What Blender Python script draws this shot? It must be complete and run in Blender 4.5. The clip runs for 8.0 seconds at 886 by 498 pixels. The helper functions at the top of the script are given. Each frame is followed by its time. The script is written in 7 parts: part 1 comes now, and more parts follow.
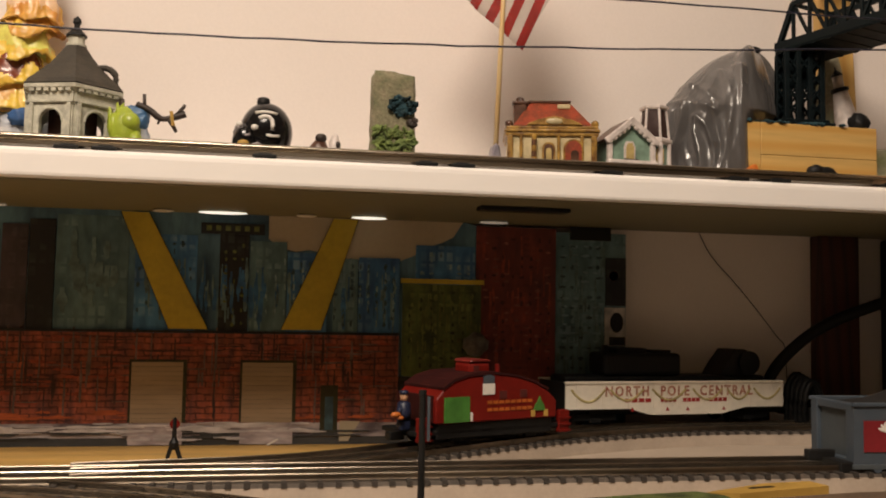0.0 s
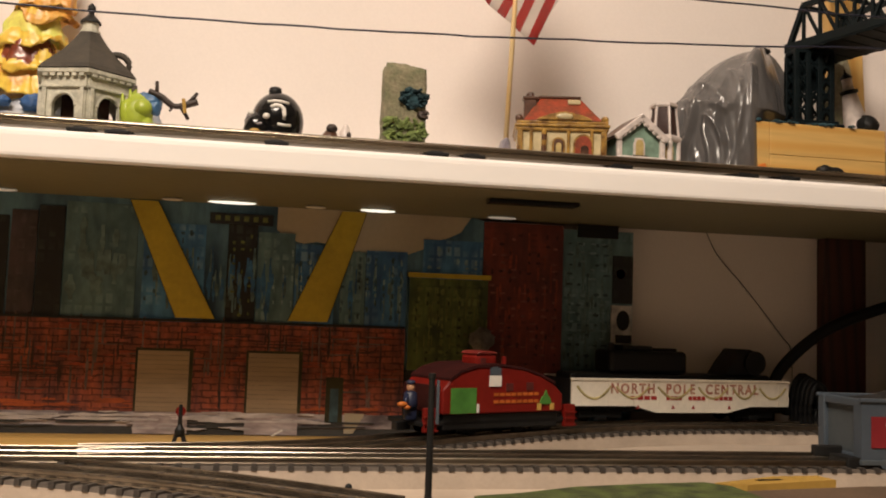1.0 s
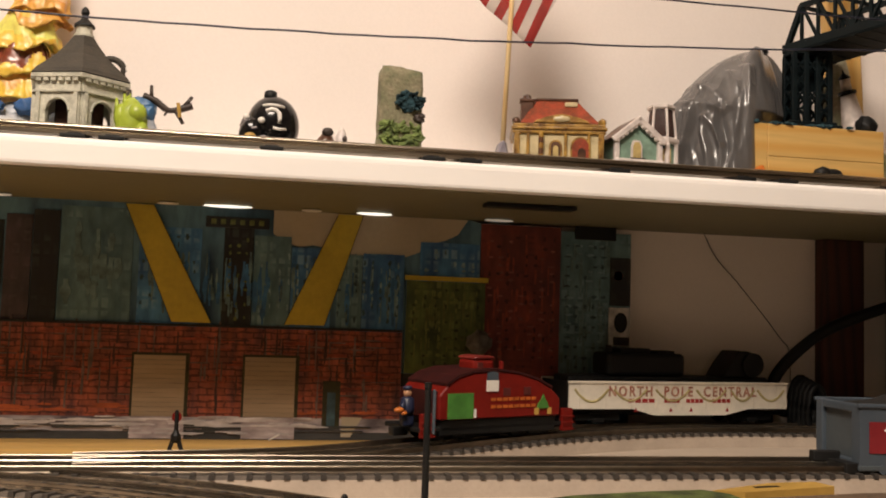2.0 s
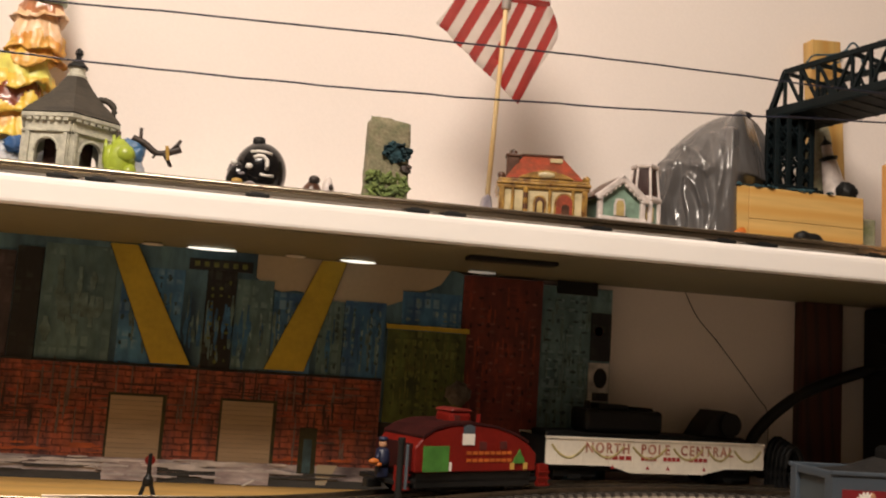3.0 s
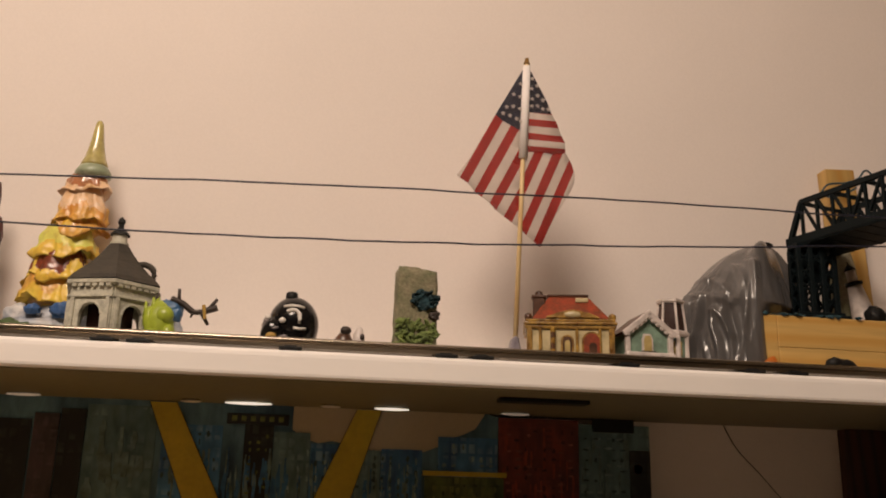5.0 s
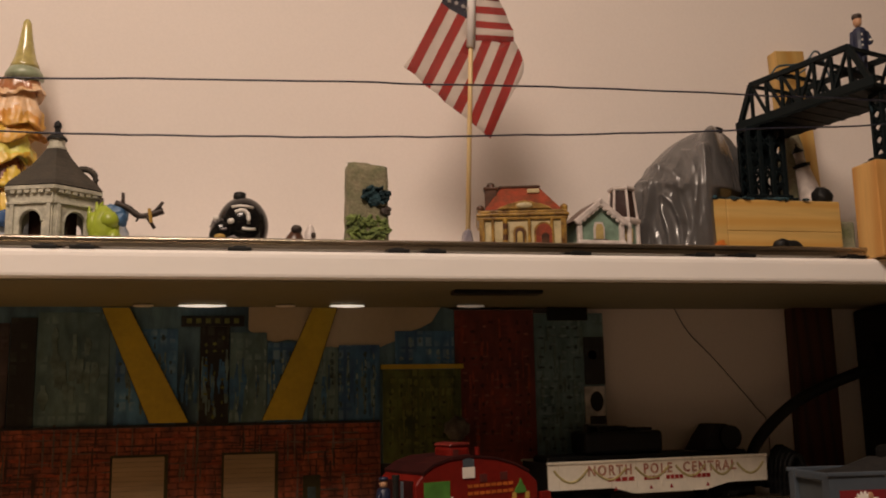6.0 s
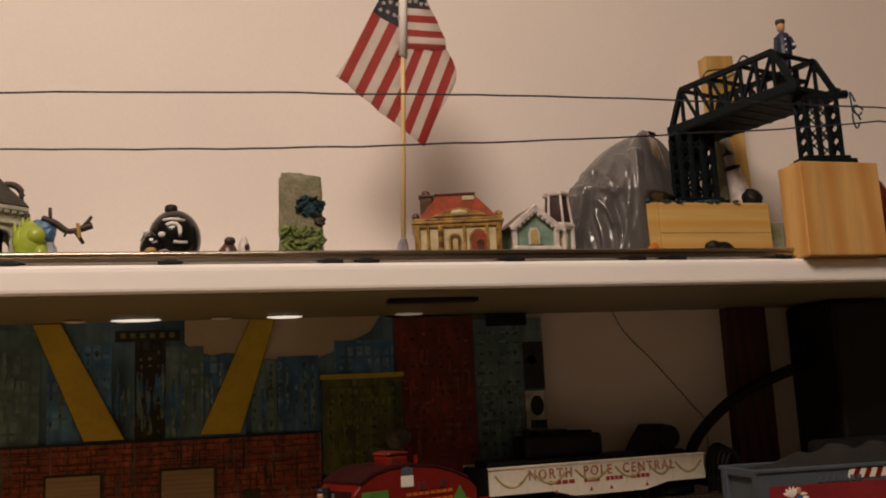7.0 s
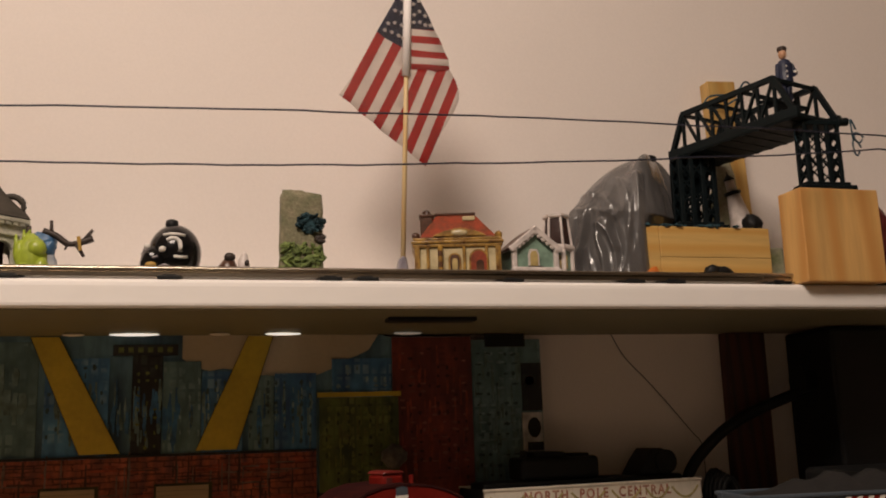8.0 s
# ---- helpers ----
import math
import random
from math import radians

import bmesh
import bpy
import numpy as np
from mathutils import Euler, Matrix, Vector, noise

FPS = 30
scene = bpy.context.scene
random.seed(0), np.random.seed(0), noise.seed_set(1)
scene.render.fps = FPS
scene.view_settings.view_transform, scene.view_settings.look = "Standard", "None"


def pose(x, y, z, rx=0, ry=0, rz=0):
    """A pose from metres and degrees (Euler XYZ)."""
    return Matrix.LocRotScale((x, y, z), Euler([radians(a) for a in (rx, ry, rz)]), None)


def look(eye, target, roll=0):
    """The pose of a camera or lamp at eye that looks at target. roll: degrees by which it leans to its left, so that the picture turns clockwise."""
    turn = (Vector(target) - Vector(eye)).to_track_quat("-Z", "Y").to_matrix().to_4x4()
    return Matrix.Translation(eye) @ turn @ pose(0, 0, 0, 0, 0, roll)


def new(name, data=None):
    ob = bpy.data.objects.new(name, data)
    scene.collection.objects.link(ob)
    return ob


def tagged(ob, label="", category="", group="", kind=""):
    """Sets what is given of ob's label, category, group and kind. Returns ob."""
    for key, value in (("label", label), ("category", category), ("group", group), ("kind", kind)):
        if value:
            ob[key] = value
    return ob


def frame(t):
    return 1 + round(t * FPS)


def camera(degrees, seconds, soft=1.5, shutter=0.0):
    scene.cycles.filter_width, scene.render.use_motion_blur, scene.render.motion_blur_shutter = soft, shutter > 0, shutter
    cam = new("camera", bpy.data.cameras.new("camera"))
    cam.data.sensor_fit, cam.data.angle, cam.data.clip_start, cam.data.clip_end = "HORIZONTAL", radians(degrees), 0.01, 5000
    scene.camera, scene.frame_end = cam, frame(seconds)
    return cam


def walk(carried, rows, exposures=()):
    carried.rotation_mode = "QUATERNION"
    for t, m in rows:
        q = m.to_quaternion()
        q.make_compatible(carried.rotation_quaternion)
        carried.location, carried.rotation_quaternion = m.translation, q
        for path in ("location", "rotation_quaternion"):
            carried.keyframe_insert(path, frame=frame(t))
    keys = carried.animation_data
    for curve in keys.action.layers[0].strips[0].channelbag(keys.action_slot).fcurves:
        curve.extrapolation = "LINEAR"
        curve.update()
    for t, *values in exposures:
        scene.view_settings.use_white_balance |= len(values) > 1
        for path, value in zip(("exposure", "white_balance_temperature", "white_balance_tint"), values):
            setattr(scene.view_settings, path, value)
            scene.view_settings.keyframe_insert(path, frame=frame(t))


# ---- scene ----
# camera: seconds, eye, yaw (to the left), pitch (up), roll in degrees
PATH = [
    (0, (-0.1763, 0.3874, 0.1306), -10.80, 3.91, 1.01),
    (0.2, (-0.1798, 0.3880, 0.1265), -10.84, 4.39, 0.02),
    (0.3, (-0.1816, 0.3884, 0.1244), -10.71, 4.70, 0.80),
    (0.5, (-0.1851, 0.3890, 0.1203), -10.02, 5.20, 2.17),
    (0.7, (-0.1837, 0.3888, 0.1180), -9.94, 5.61, 2.64),
    (0.8, (-0.1831, 0.3888, 0.1168), -10.14, 5.99, 3.60),
    (1, (-0.1817, 0.3886, 0.1145), -10.67, 4.55, 1.99),
    (1.2, (-0.1797, 0.3893, 0.1142), -10.90, 5.07, 1.91),
    (2.3, (-0.1799, 0.3911, 0.1272), -10.76, 3.99, 1.79),
    (2.5, (-0.1785, 0.3890, 0.1286), -11.26, 4.96, 2.05),
    (2.7, (-0.1774, 0.3873, 0.1298), -11.10, 5.58, 1.72),
    (2.8, (-0.1768, 0.3864, 0.1304), -11.68, 5.91, 2.68),
    (3, (-0.1757, 0.3847, 0.1316), -11.34, 6.82, 3.80),
    (3.3, (-0.1708, 0.3787, 0.1285), -9.09, 8.92, 5.32),
    (3.5, (-0.1675, 0.3747, 0.1265), -10.31, 10.59, 4.68),
    (3.7, (-0.1717, 0.3755, 0.1271), -9.41, 11.15, 2.06),
    (3.8, (-0.1737, 0.3758, 0.1273), -9.15, 11.14, 2.25),
    (4, (-0.1779, 0.3766, 0.1279), -8.93, 12.91, 3.47),
    (4.2, (-0.1797, 0.3756, 0.1302), -9.87, 14.67, 2.99),
    (5.3, (-0.1644, 0.3616, 0.1294), -8.26, 15.63, 1.18),
    (5.4, (-0.1616, 0.3636, 0.1297), -9.15, 14.99, 1.66),
    (5.5, (-0.1589, 0.3655, 0.1300), -10.47, 13.77, -0.67),
    (5.7, (-0.1608, 0.3673, 0.1298), -10.31, 11.50, -0.44),
    (5.8, (-0.1617, 0.3681, 0.1296), -10.89, 10.25, -0.19),
    (6, (-0.1636, 0.3699, 0.1294), -11.27, 9.18, -1.04),
    (6.2, (-0.1597, 0.3693, 0.1300), -12.74, 10.39, -0.02),
    (6.3, (-0.1577, 0.3690, 0.1304), -13.25, 10.78, -0.72),
    (6.5, (-0.1538, 0.3684, 0.1310), -13.54, 10.20, -1.76),
    (6.8, (-0.1503, 0.3662, 0.1311), -14.30, 9.88, -1.82),
    (7, (-0.1479, 0.3648, 0.1312), -14.22, 9.42, -2.73),
    (7.3, (-0.1486, 0.3637, 0.1308), -14.07, 9.74, -2.57),
    (7.5, (-0.1490, 0.3629, 0.1306), -13.99, 9.81, -2.57),
    (7.8, (-0.1471, 0.3629, 0.1303), -14.18, 10.31, -1.78),
    (8, (-0.1459, 0.3629, 0.1301), -14.13, 10.70, -1.69),
]
EXPOSURES = [(0, 0.08, 6350, 8), (0.5, 0.29, 6300, 8), (1.2, 0.29, 6300, 8), (2.5, 0.42, 6100, 8), (3.0, 0.38, 6100, 8), (3.5, 0.32, 6400, 8), (4.2, -0.03, 6550, 10), (5.3, -0.36, 6700, 14), (6.0, -0.46, 6750, 15), (6.5, -0.43, 6700, 14), (7.0, -0.37, 6500, 13), (7.5, -0.28, 6250, 13), (8.0, -0.28, 6300, 12)]
cam = camera(51.5, 8.0, 1.9, 0.25)


def aim(eye, yaw, pitch, roll):
    a, b = radians(yaw), radians(pitch)
    way = Vector((-math.sin(a) * math.cos(b), math.cos(a) * math.cos(b), math.sin(b)))
    return look(eye, Vector(eye) + way, roll)


walk(cam, [(t, aim(eye, yaw, pitch, roll)) for t, eye, yaw, pitch, roll in PATH], EXPOSURES)

# ---- light ----
world = bpy.data.worlds.new("room_air")
scene.world = world
world.use_nodes = True
world.node_tree.nodes["Background"].inputs["Color"].default_value = (1.0, 0.86, 0.72, 1)
world.node_tree.nodes["Background"].inputs["Strength"].default_value = 0.0

# the ceiling lamp of the room
LAMPS = (((-0.45, 0.20, 1.36), 0.74, 42.0),)
for at, size, power in LAMPS:
    lamp_data = bpy.data.lights.new("ceiling_bulb", "AREA")
    lamp_data.shape, lamp_data.size = "DISK", size
    lamp_data.energy, lamp_data.color = power, (1.0, 0.815, 0.655)
    lamp_ob = new("ceiling_bulb", lamp_data)
    lamp_ob.matrix_world = look(at, (at[0] * 0.5, 0.7, 0.0))

# ---- materials ----
def mat(name, color, rough=0.6, metal=0.0, vary=0.15, scale=30.0, bump=0.1, bump_scale=200.0, second=None, spec=0.5, coat=0.0, stretch=(1, 1, 1), detail=4.0, emit=0.0):
    """A surface with stains at one scale and grain at another."""
    m = bpy.data.materials.new(name)
    m.use_nodes = True
    nt = m.node_tree
    b = nt.nodes["Principled BSDF"]
    b.inputs["Roughness"].default_value = rough
    b.inputs["Metallic"].default_value = metal
    b.inputs["Specular IOR Level"].default_value = spec
    b.inputs["Coat Weight"].default_value = coat
    co = nt.nodes.new("ShaderNodeTexCoord")
    mp = nt.nodes.new("ShaderNodeMapping")
    mp.inputs["Scale"].default_value = stretch
    nt.links.new(co.outputs["Object"], mp.inputs["Vector"])
    n1 = nt.nodes.new("ShaderNodeTexNoise")
    n1.inputs["Scale"].default_value, n1.inputs["Detail"].default_value = scale, detail
    nt.links.new(mp.outputs["Vector"], n1.inputs["Vector"])
    n2 = nt.nodes.new("ShaderNodeTexNoise")
    n2.inputs["Scale"].default_value, n2.inputs["Detail"].default_value = bump_scale, 3.0
    nt.links.new(mp.outputs["Vector"], n2.inputs["Vector"])
    ramp = nt.nodes.new("ShaderNodeValToRGB")
    dark = second or tuple(c * (1 - 2 * vary) for c in color)
    ramp.color_ramp.elements[0].position, ramp.color_ramp.elements[0].color = 0.32, (*dark, 1)
    ramp.color_ramp.elements[1].position, ramp.color_ramp.elements[1].color = 0.68, (*color, 1)
    nt.links.new(n1.outputs["Fac"], ramp.inputs["Fac"])
    mix = nt.nodes.new("ShaderNodeMix")
    mix.data_type, mix.blend_type = "RGBA", "MULTIPLY"
    mix.inputs["Factor"].default_value = min(1.0, vary * 2)
    nt.links.new(ramp.outputs["Color"], mix.inputs["A"])
    gr = nt.nodes.new("ShaderNodeMapRange")
    gr.inputs["From Min"].default_value, gr.inputs["From Max"].default_value = 0.3, 0.7
    gr.inputs["To Min"].default_value, gr.inputs["To Max"].default_value = 0.6, 1.1
    nt.links.new(n2.outputs["Fac"], gr.inputs["Value"])
    nt.links.new(gr.outputs["Result"], mix.inputs["B"])
    nt.links.new(mix.outputs["Result"], b.inputs["Base Color"])
    rr = nt.nodes.new("ShaderNodeMapRange")
    rr.inputs["To Min"].default_value, rr.inputs["To Max"].default_value = max(0.03, rough - 0.12), min(1.0, rough + 0.12)
    nt.links.new(n1.outputs["Fac"], rr.inputs["Value"])
    nt.links.new(rr.outputs["Result"], b.inputs["Roughness"])
    if bump:
        bp = nt.nodes.new("ShaderNodeBump")
        bp.inputs["Strength"].default_value, bp.inputs["Distance"].default_value = bump, 0.001
        nt.links.new(n2.outputs["Fac"], bp.inputs["Height"])
        nt.links.new(bp.outputs["Normal"], b.inputs["Normal"])
    if emit:
        b.inputs["Emission Color"].default_value = (1.0, 0.9, 0.75, 1)
        b.inputs["Emission Strength"].default_value = emit
    return m


def wood(name, light, dark, rough=0.5, along="Z", scale=28.0, distort=3.0):
    """Sawn wood: wavy rings stretched along the grain, fine pores."""
    m = mat(name, light, rough, vary=0.12, scale=60, bump=0.15, bump_scale=300, stretch={"Z": (1, 1, 0.08), "X": (0.08, 1, 1), "Y": (1, 0.08, 1)}[along])
    nt = m.node_tree
    wv = nt.nodes.new("ShaderNodeTexWave")
    wv.wave_type, wv.bands_direction = "BANDS", {"Z": "DIAGONAL", "X": "Z", "Y": "X"}[along]
    wv.inputs["Scale"].default_value, wv.inputs["Distortion"].default_value = scale, distort
    wv.inputs["Detail"].default_value, wv.inputs["Detail Scale"].default_value = 3.0, 0.7
    mp = [n for n in nt.nodes if n.bl_idname == "ShaderNodeMapping"][0]
    nt.links.new(mp.outputs["Vector"], wv.inputs["Vector"])
    mx = nt.nodes.new("ShaderNodeMix")
    mx.data_type = "RGBA"
    mx.inputs["B"].default_value = (*dark, 1)
    pw = nt.nodes.new("ShaderNodeMath")
    pw.operation = "POWER"
    pw.inputs[1].default_value = 2.5
    nt.links.new(wv.outputs["Fac"], pw.inputs[0])
    nt.links.new(pw.outputs["Value"], mx.inputs["Factor"])
    b = nt.nodes["Principled BSDF"]
    src = b.inputs["Base Color"].links[0].from_socket
    nt.links.new(src, mx.inputs["A"])
    nt.links.new(mx.outputs["Result"], b.inputs["Base Color"])
    return m


def brick_paint(name):
    """Hand-painted brick: uneven red bricks with dark brushed joints."""
    m = mat(name, (0.53, 0.130, 0.060), 0.75, vary=0.45, scale=60, bump=0.1, bump_scale=160, second=(0.14, 0.045, 0.045), stretch=(1.5, 1, 0.35), detail=8.0)
    nt = m.node_tree
    b = nt.nodes["Principled BSDF"]
    co = [n for n in nt.nodes if n.bl_idname == "ShaderNodeTexCoord"][0]
    sp = nt.nodes.new("ShaderNodeSeparateXYZ")
    cb = nt.nodes.new("ShaderNodeCombineXYZ")
    nt.links.new(co.outputs["Object"], sp.inputs["Vector"])
    nt.links.new(sp.outputs["X"], cb.inputs["X"])
    nt.links.new(sp.outputs["Z"], cb.inputs["Y"])
    nz = nt.nodes.new("ShaderNodeTexNoise")
    nz.inputs["Scale"].default_value = 60
    ad = nt.nodes.new("ShaderNodeMix")
    ad.data_type, ad.blend_type = "RGBA", "LINEAR_LIGHT"
    ad.inputs["Factor"].default_value = 0.0026
    nt.links.new(cb.outputs["Vector"], ad.inputs["A"])
    nt.links.new(nz.outputs["Color"], ad.inputs["B"])
    br = nt.nodes.new("ShaderNodeTexBrick")
    br.inputs["Scale"].default_value = 1.0
    br.inputs["Brick Width"].default_value, br.inputs["Row Height"].default_value = 0.0165, 0.0060
    br.inputs["Mortar Size"].default_value, br.inputs["Mortar Smooth"].default_value = 0.0009, 0.4
    br.inputs["Color1"].default_value, br.inputs["Color2"].default_value = (1, 1, 1, 1), (0.55, 0.6, 0.6, 1)
    br.inputs["Mortar"].default_value = (0.08, 0.06, 0.07, 1)
    nt.links.new(ad.outputs["Result"], br.inputs["Vector"])
    mx = nt.nodes.new("ShaderNodeMix")
    mx.data_type, mx.blend_type = "RGBA", "MULTIPLY"
    mx.inputs["Factor"].default_value = 0.75
    nt.links.new(b.inputs["Base Color"].links[0].from_socket, mx.inputs["A"])
    nt.links.new(br.outputs["Color"], mx.inputs["B"])
    nt.links.new(mx.outputs["Result"], b.inputs["Base Color"])
    return m


def windows_paint(name, base, dark, light, cell=(0.009, 0.012), fill=0.5):
    """A painted tower: brush streaks and loose rows of window strokes."""
    m = mat(name, base, 0.7, vary=0.34, scale=48, bump=0.06, bump_scale=120, second=dark, stretch=(1.1, 1, 0.5), detail=3.0)
    nt = m.node_tree
    b = nt.nodes["Principled BSDF"]
    co = [n for n in nt.nodes if n.bl_idname == "ShaderNodeTexCoord"][0]
    sp = nt.nodes.new("ShaderNodeSeparateXYZ")
    cb = nt.nodes.new("ShaderNodeCombineXYZ")
    nt.links.new(co.outputs["Object"], sp.inputs["Vector"])
    nt.links.new(sp.outputs["X"], cb.inputs["X"])
    nt.links.new(sp.outputs["Z"], cb.inputs["Y"])
    br = nt.nodes.new("ShaderNodeTexBrick")
    br.offset = 0.0
    br.inputs["Scale"].default_value = 1.0
    br.inputs["Brick Width"].default_value, br.inputs["Row Height"].default_value = cell
    br.inputs["Mortar Size"].default_value, br.inputs["Mortar Smooth"].default_value = cell[0] * 0.22, 0.5
    br.inputs["Color1"].default_value, br.inputs["Color2"].default_value = (1, 1, 1, 1), (0, 0, 0, 1)
    br.inputs["Mortar"].default_value = (0, 0, 0, 1)
    nt.links.new(cb.outputs["Vector"], br.inputs["Vector"])
    nz = nt.nodes.new("ShaderNodeTexNoise")
    nz.inputs["Scale"].default_value = 55
    nt.links.new(co.outputs["Object"], nz.inputs["Vector"])
    th = nt.nodes.new("ShaderNodeMapRange")
    th.inputs["From Min"].default_value, th.inputs["From Max"].default_value = 0.45, 0.62
    nt.links.new(nz.outputs["Fac"], th.inputs["Value"])
    ml = nt.nodes.new("ShaderNodeMath")
    ml.operation = "MULTIPLY"
    nt.links.new(br.outputs["Color"], ml.inputs[0])
    nt.links.new(th.outputs["Result"], ml.inputs[1])
    m2 = nt.nodes.new("ShaderNodeMath")
    m2.operation = "MULTIPLY"
    m2.inputs[1].default_value = fill
    nt.links.new(ml.outputs["Value"], m2.inputs[0])
    mx = nt.nodes.new("ShaderNodeMix")
    mx.data_type = "RGBA"
    mx.inputs["B"].default_value = (*light, 1)
    nt.links.new(m2.outputs["Value"], mx.inputs["Factor"])
    nt.links.new(b.inputs["Base Color"].links[0].from_socket, mx.inputs["A"])
    nt.links.new(mx.outputs["Result"], b.inputs["Base Color"])
    return m


M = {}
M["wall"] = mat("wall_paint", (0.835, 0.762, 0.715), 0.85, vary=0.03, scale=3, bump=0.06, bump_scale=350)
M["ceiling"] = mat("ceiling_paint", (0.82, 0.76, 0.67), 0.9, vary=0.03, scale=3, bump=0.1, bump_scale=250)
M["far_wall"] = mat("far_wall_paint", (0.72, 0.64, 0.53), 0.85, vary=0.05, scale=3, bump=0.06, bump_scale=350)
M["felt"] = mat("brown_felt", (0.13, 0.082, 0.048), 0.95, vary=0.2, scale=12, bump=0.5, bump_scale=400)
M["carpet"] = mat("carpet", (0.36, 0.29, 0.21), 0.95, vary=0.2, scale=12, bump=0.5, bump_scale=400)
M["shelf"] = mat("shelf_white", (0.90, 0.87, 0.84), 0.42, vary=0.03, scale=9, bump=0.03, bump_scale=90, stretch=(0.2, 1, 1))
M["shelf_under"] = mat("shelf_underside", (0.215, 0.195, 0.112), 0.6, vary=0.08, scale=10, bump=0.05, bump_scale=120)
M["ply"] = wood("plywood", (0.70, 0.43, 0.13), (0.54, 0.29, 0.07), 0.55, "X", 14, 2)
M["foam"] = mat("foam_board", (0.515, 0.420, 0.330), 0.85, vary=0.05, scale=25, bump=0.1, bump_scale=250)
M["roadbed"] = mat("roadbed_grey", (0.429, 0.350, 0.275), 0.8, vary=0.08, scale=40, bump=0.12, bump_scale=400)
M["ballast"] = mat("ballast_grey", (0.135, 0.110, 0.088), 0.85, vary=0.25, scale=70, bump=0.6, bump_scale=800)
M["tie"] = mat("tie_brown", (0.06, 0.05, 0.042), 0.7, vary=0.25, scale=90, bump=0.2, bump_scale=500)
M["rail"] = mat("rail_steel", (0.38, 0.32, 0.25), 0.36, 1.0, vary=0.3, scale=40, bump=0.05, bump_scale=300, stretch=(0.2, 1, 1))
M["rail_old"] = mat("rail_worn", (0.46, 0.40, 0.32), 0.24, 0.95, vary=0.25, scale=30, bump=0.1, bump_scale=300, stretch=(0.15, 1, 1))
M["black"] = mat("black_plastic", (0.010, 0.010, 0.010), 0.55, spec=0.3, vary=0.25, scale=60, bump=0.08, bump_scale=300)
M["black_gloss"] = mat("black_gloss", (0.006, 0.006, 0.007), 0.2, vary=0.1, scale=30, bump=0.0, coat=0.15, spec=0.35)
M["dark_metal"] = mat("dark_metal", (0.02, 0.019, 0.018), 0.5, 0.3, vary=0.3, scale=80, bump=0.1, bump_scale=400)
M["dk_brown"] = wood("dark_stained_wood", (0.075, 0.022, 0.012), (0.03, 0.01, 0.006), 0.55, "Z", 40, 4)
M["brick"] = brick_paint("painted_brick")
M["yellow"] = mat("yellow_paint", (0.57, 0.43, 0.035), 0.6, vary=0.12, scale=30, bump=0.08, bump_scale=200)
M["door"] = mat("tan_card", (0.40, 0.30, 0.20), 0.75, vary=0.12, scale=40, bump=0.1, bump_scale=160, stretch=(0.2, 1, 2))
M["grime"] = mat("pavement_paint", (0.74, 0.66, 0.66), 0.8, vary=0.35, scale=45, bump=0.1, bump_scale=200, second=(0.13, 0.105, 0.12), stretch=(0.4, 1, 1.6))
M["base_dark"] = mat("road_paint", (0.07, 0.07, 0.07), 0.7, vary=0.3, scale=20, bump=0.1, bump_scale=200, stretch=(0.5, 1, 2))
M["sky"] = mat("sky_paint", (0.13, 0.26, 0.34), 0.75, vary=0.3, scale=22, bump=0.1, bump_scale=120, second=(0.025, 0.06, 0.11), stretch=(1.5, 1, 0.5))
M["cloud"] = mat("cream_card", (0.50, 0.43, 0.31), 0.8, vary=0.06, scale=10, bump=0.08, bump_scale=200)
M["t_cyan"] = windows_paint("tower_teal", (0.150, 0.260, 0.280), (0.060, 0.125, 0.155), (0.30, 0.44, 0.46))
M["t_blue"] = windows_paint("tower_blue", (0.09, 0.27, 0.52), (0.03, 0.10, 0.25), (0.34, 0.52, 0.64))
M["t_dark"] = windows_paint("tower_dark", (0.018, 0.02, 0.022), (0.008, 0.008, 0.01), (0.07, 0.08, 0.07))
M["t_green"] = windows_paint("tower_green", (0.13, 0.17, 0.045), (0.035, 0.055, 0.018), (0.32, 0.34, 0.10), (0.007, 0.010))
M["t_red"] = windows_paint("tower_red", (0.24, 0.045, 0.028), (0.09, 0.022, 0.018), (0.05, 0.014, 0.012), (0.010, 0.006))
M["t_purple"] = windows_paint("tower_purple", (0.10, 0.07, 0.08), (0.03, 0.025, 0.03), (0.16, 0.13, 0.13))
M["grass"] = mat("grass_mat", (0.10, 0.13, 0.03), 0.95, vary=0.35, scale=80, bump=0.8, bump_scale=900)
M["label_yellow"] = mat("yellow_card", (0.52, 0.32, 0.07), 0.5, vary=0.1, scale=30, bump=0.05)

# ---- mesh helpers ----
def part(name, bm, material, parent, label="", smooth=False):
    me = bpy.data.meshes.new(name)
    bmesh.ops.recalc_face_normals(bm, faces=bm.faces)
    if smooth:
        for fc in bm.faces:
            fc.smooth = True
    bm.to_mesh(me)
    bm.free()
    for one in material if isinstance(material, (list, tuple)) else [material]:
        me.materials.append(one)
    ob = new(name, me)
    ob.parent = parent
    return tagged(ob, label=label)


def thing(name, x=0, y=0, z=0, label="", category="", group="", kind="", rz=0, rx=0, ry=0):
    ob = new(name)
    ob.empty_display_size = 0.02
    ob.matrix_basis = pose(x, y, z, rx, ry, rz)
    return tagged(ob, label, category, group, kind)


def solid(name, bm, material, label="", category="", group="", kind="", at=None, smooth=False):
    ob = part(name, bm, material, None, "", smooth)
    if at is not None:
        ob.matrix_basis = at
    return tagged(ob, label, category, group, kind)


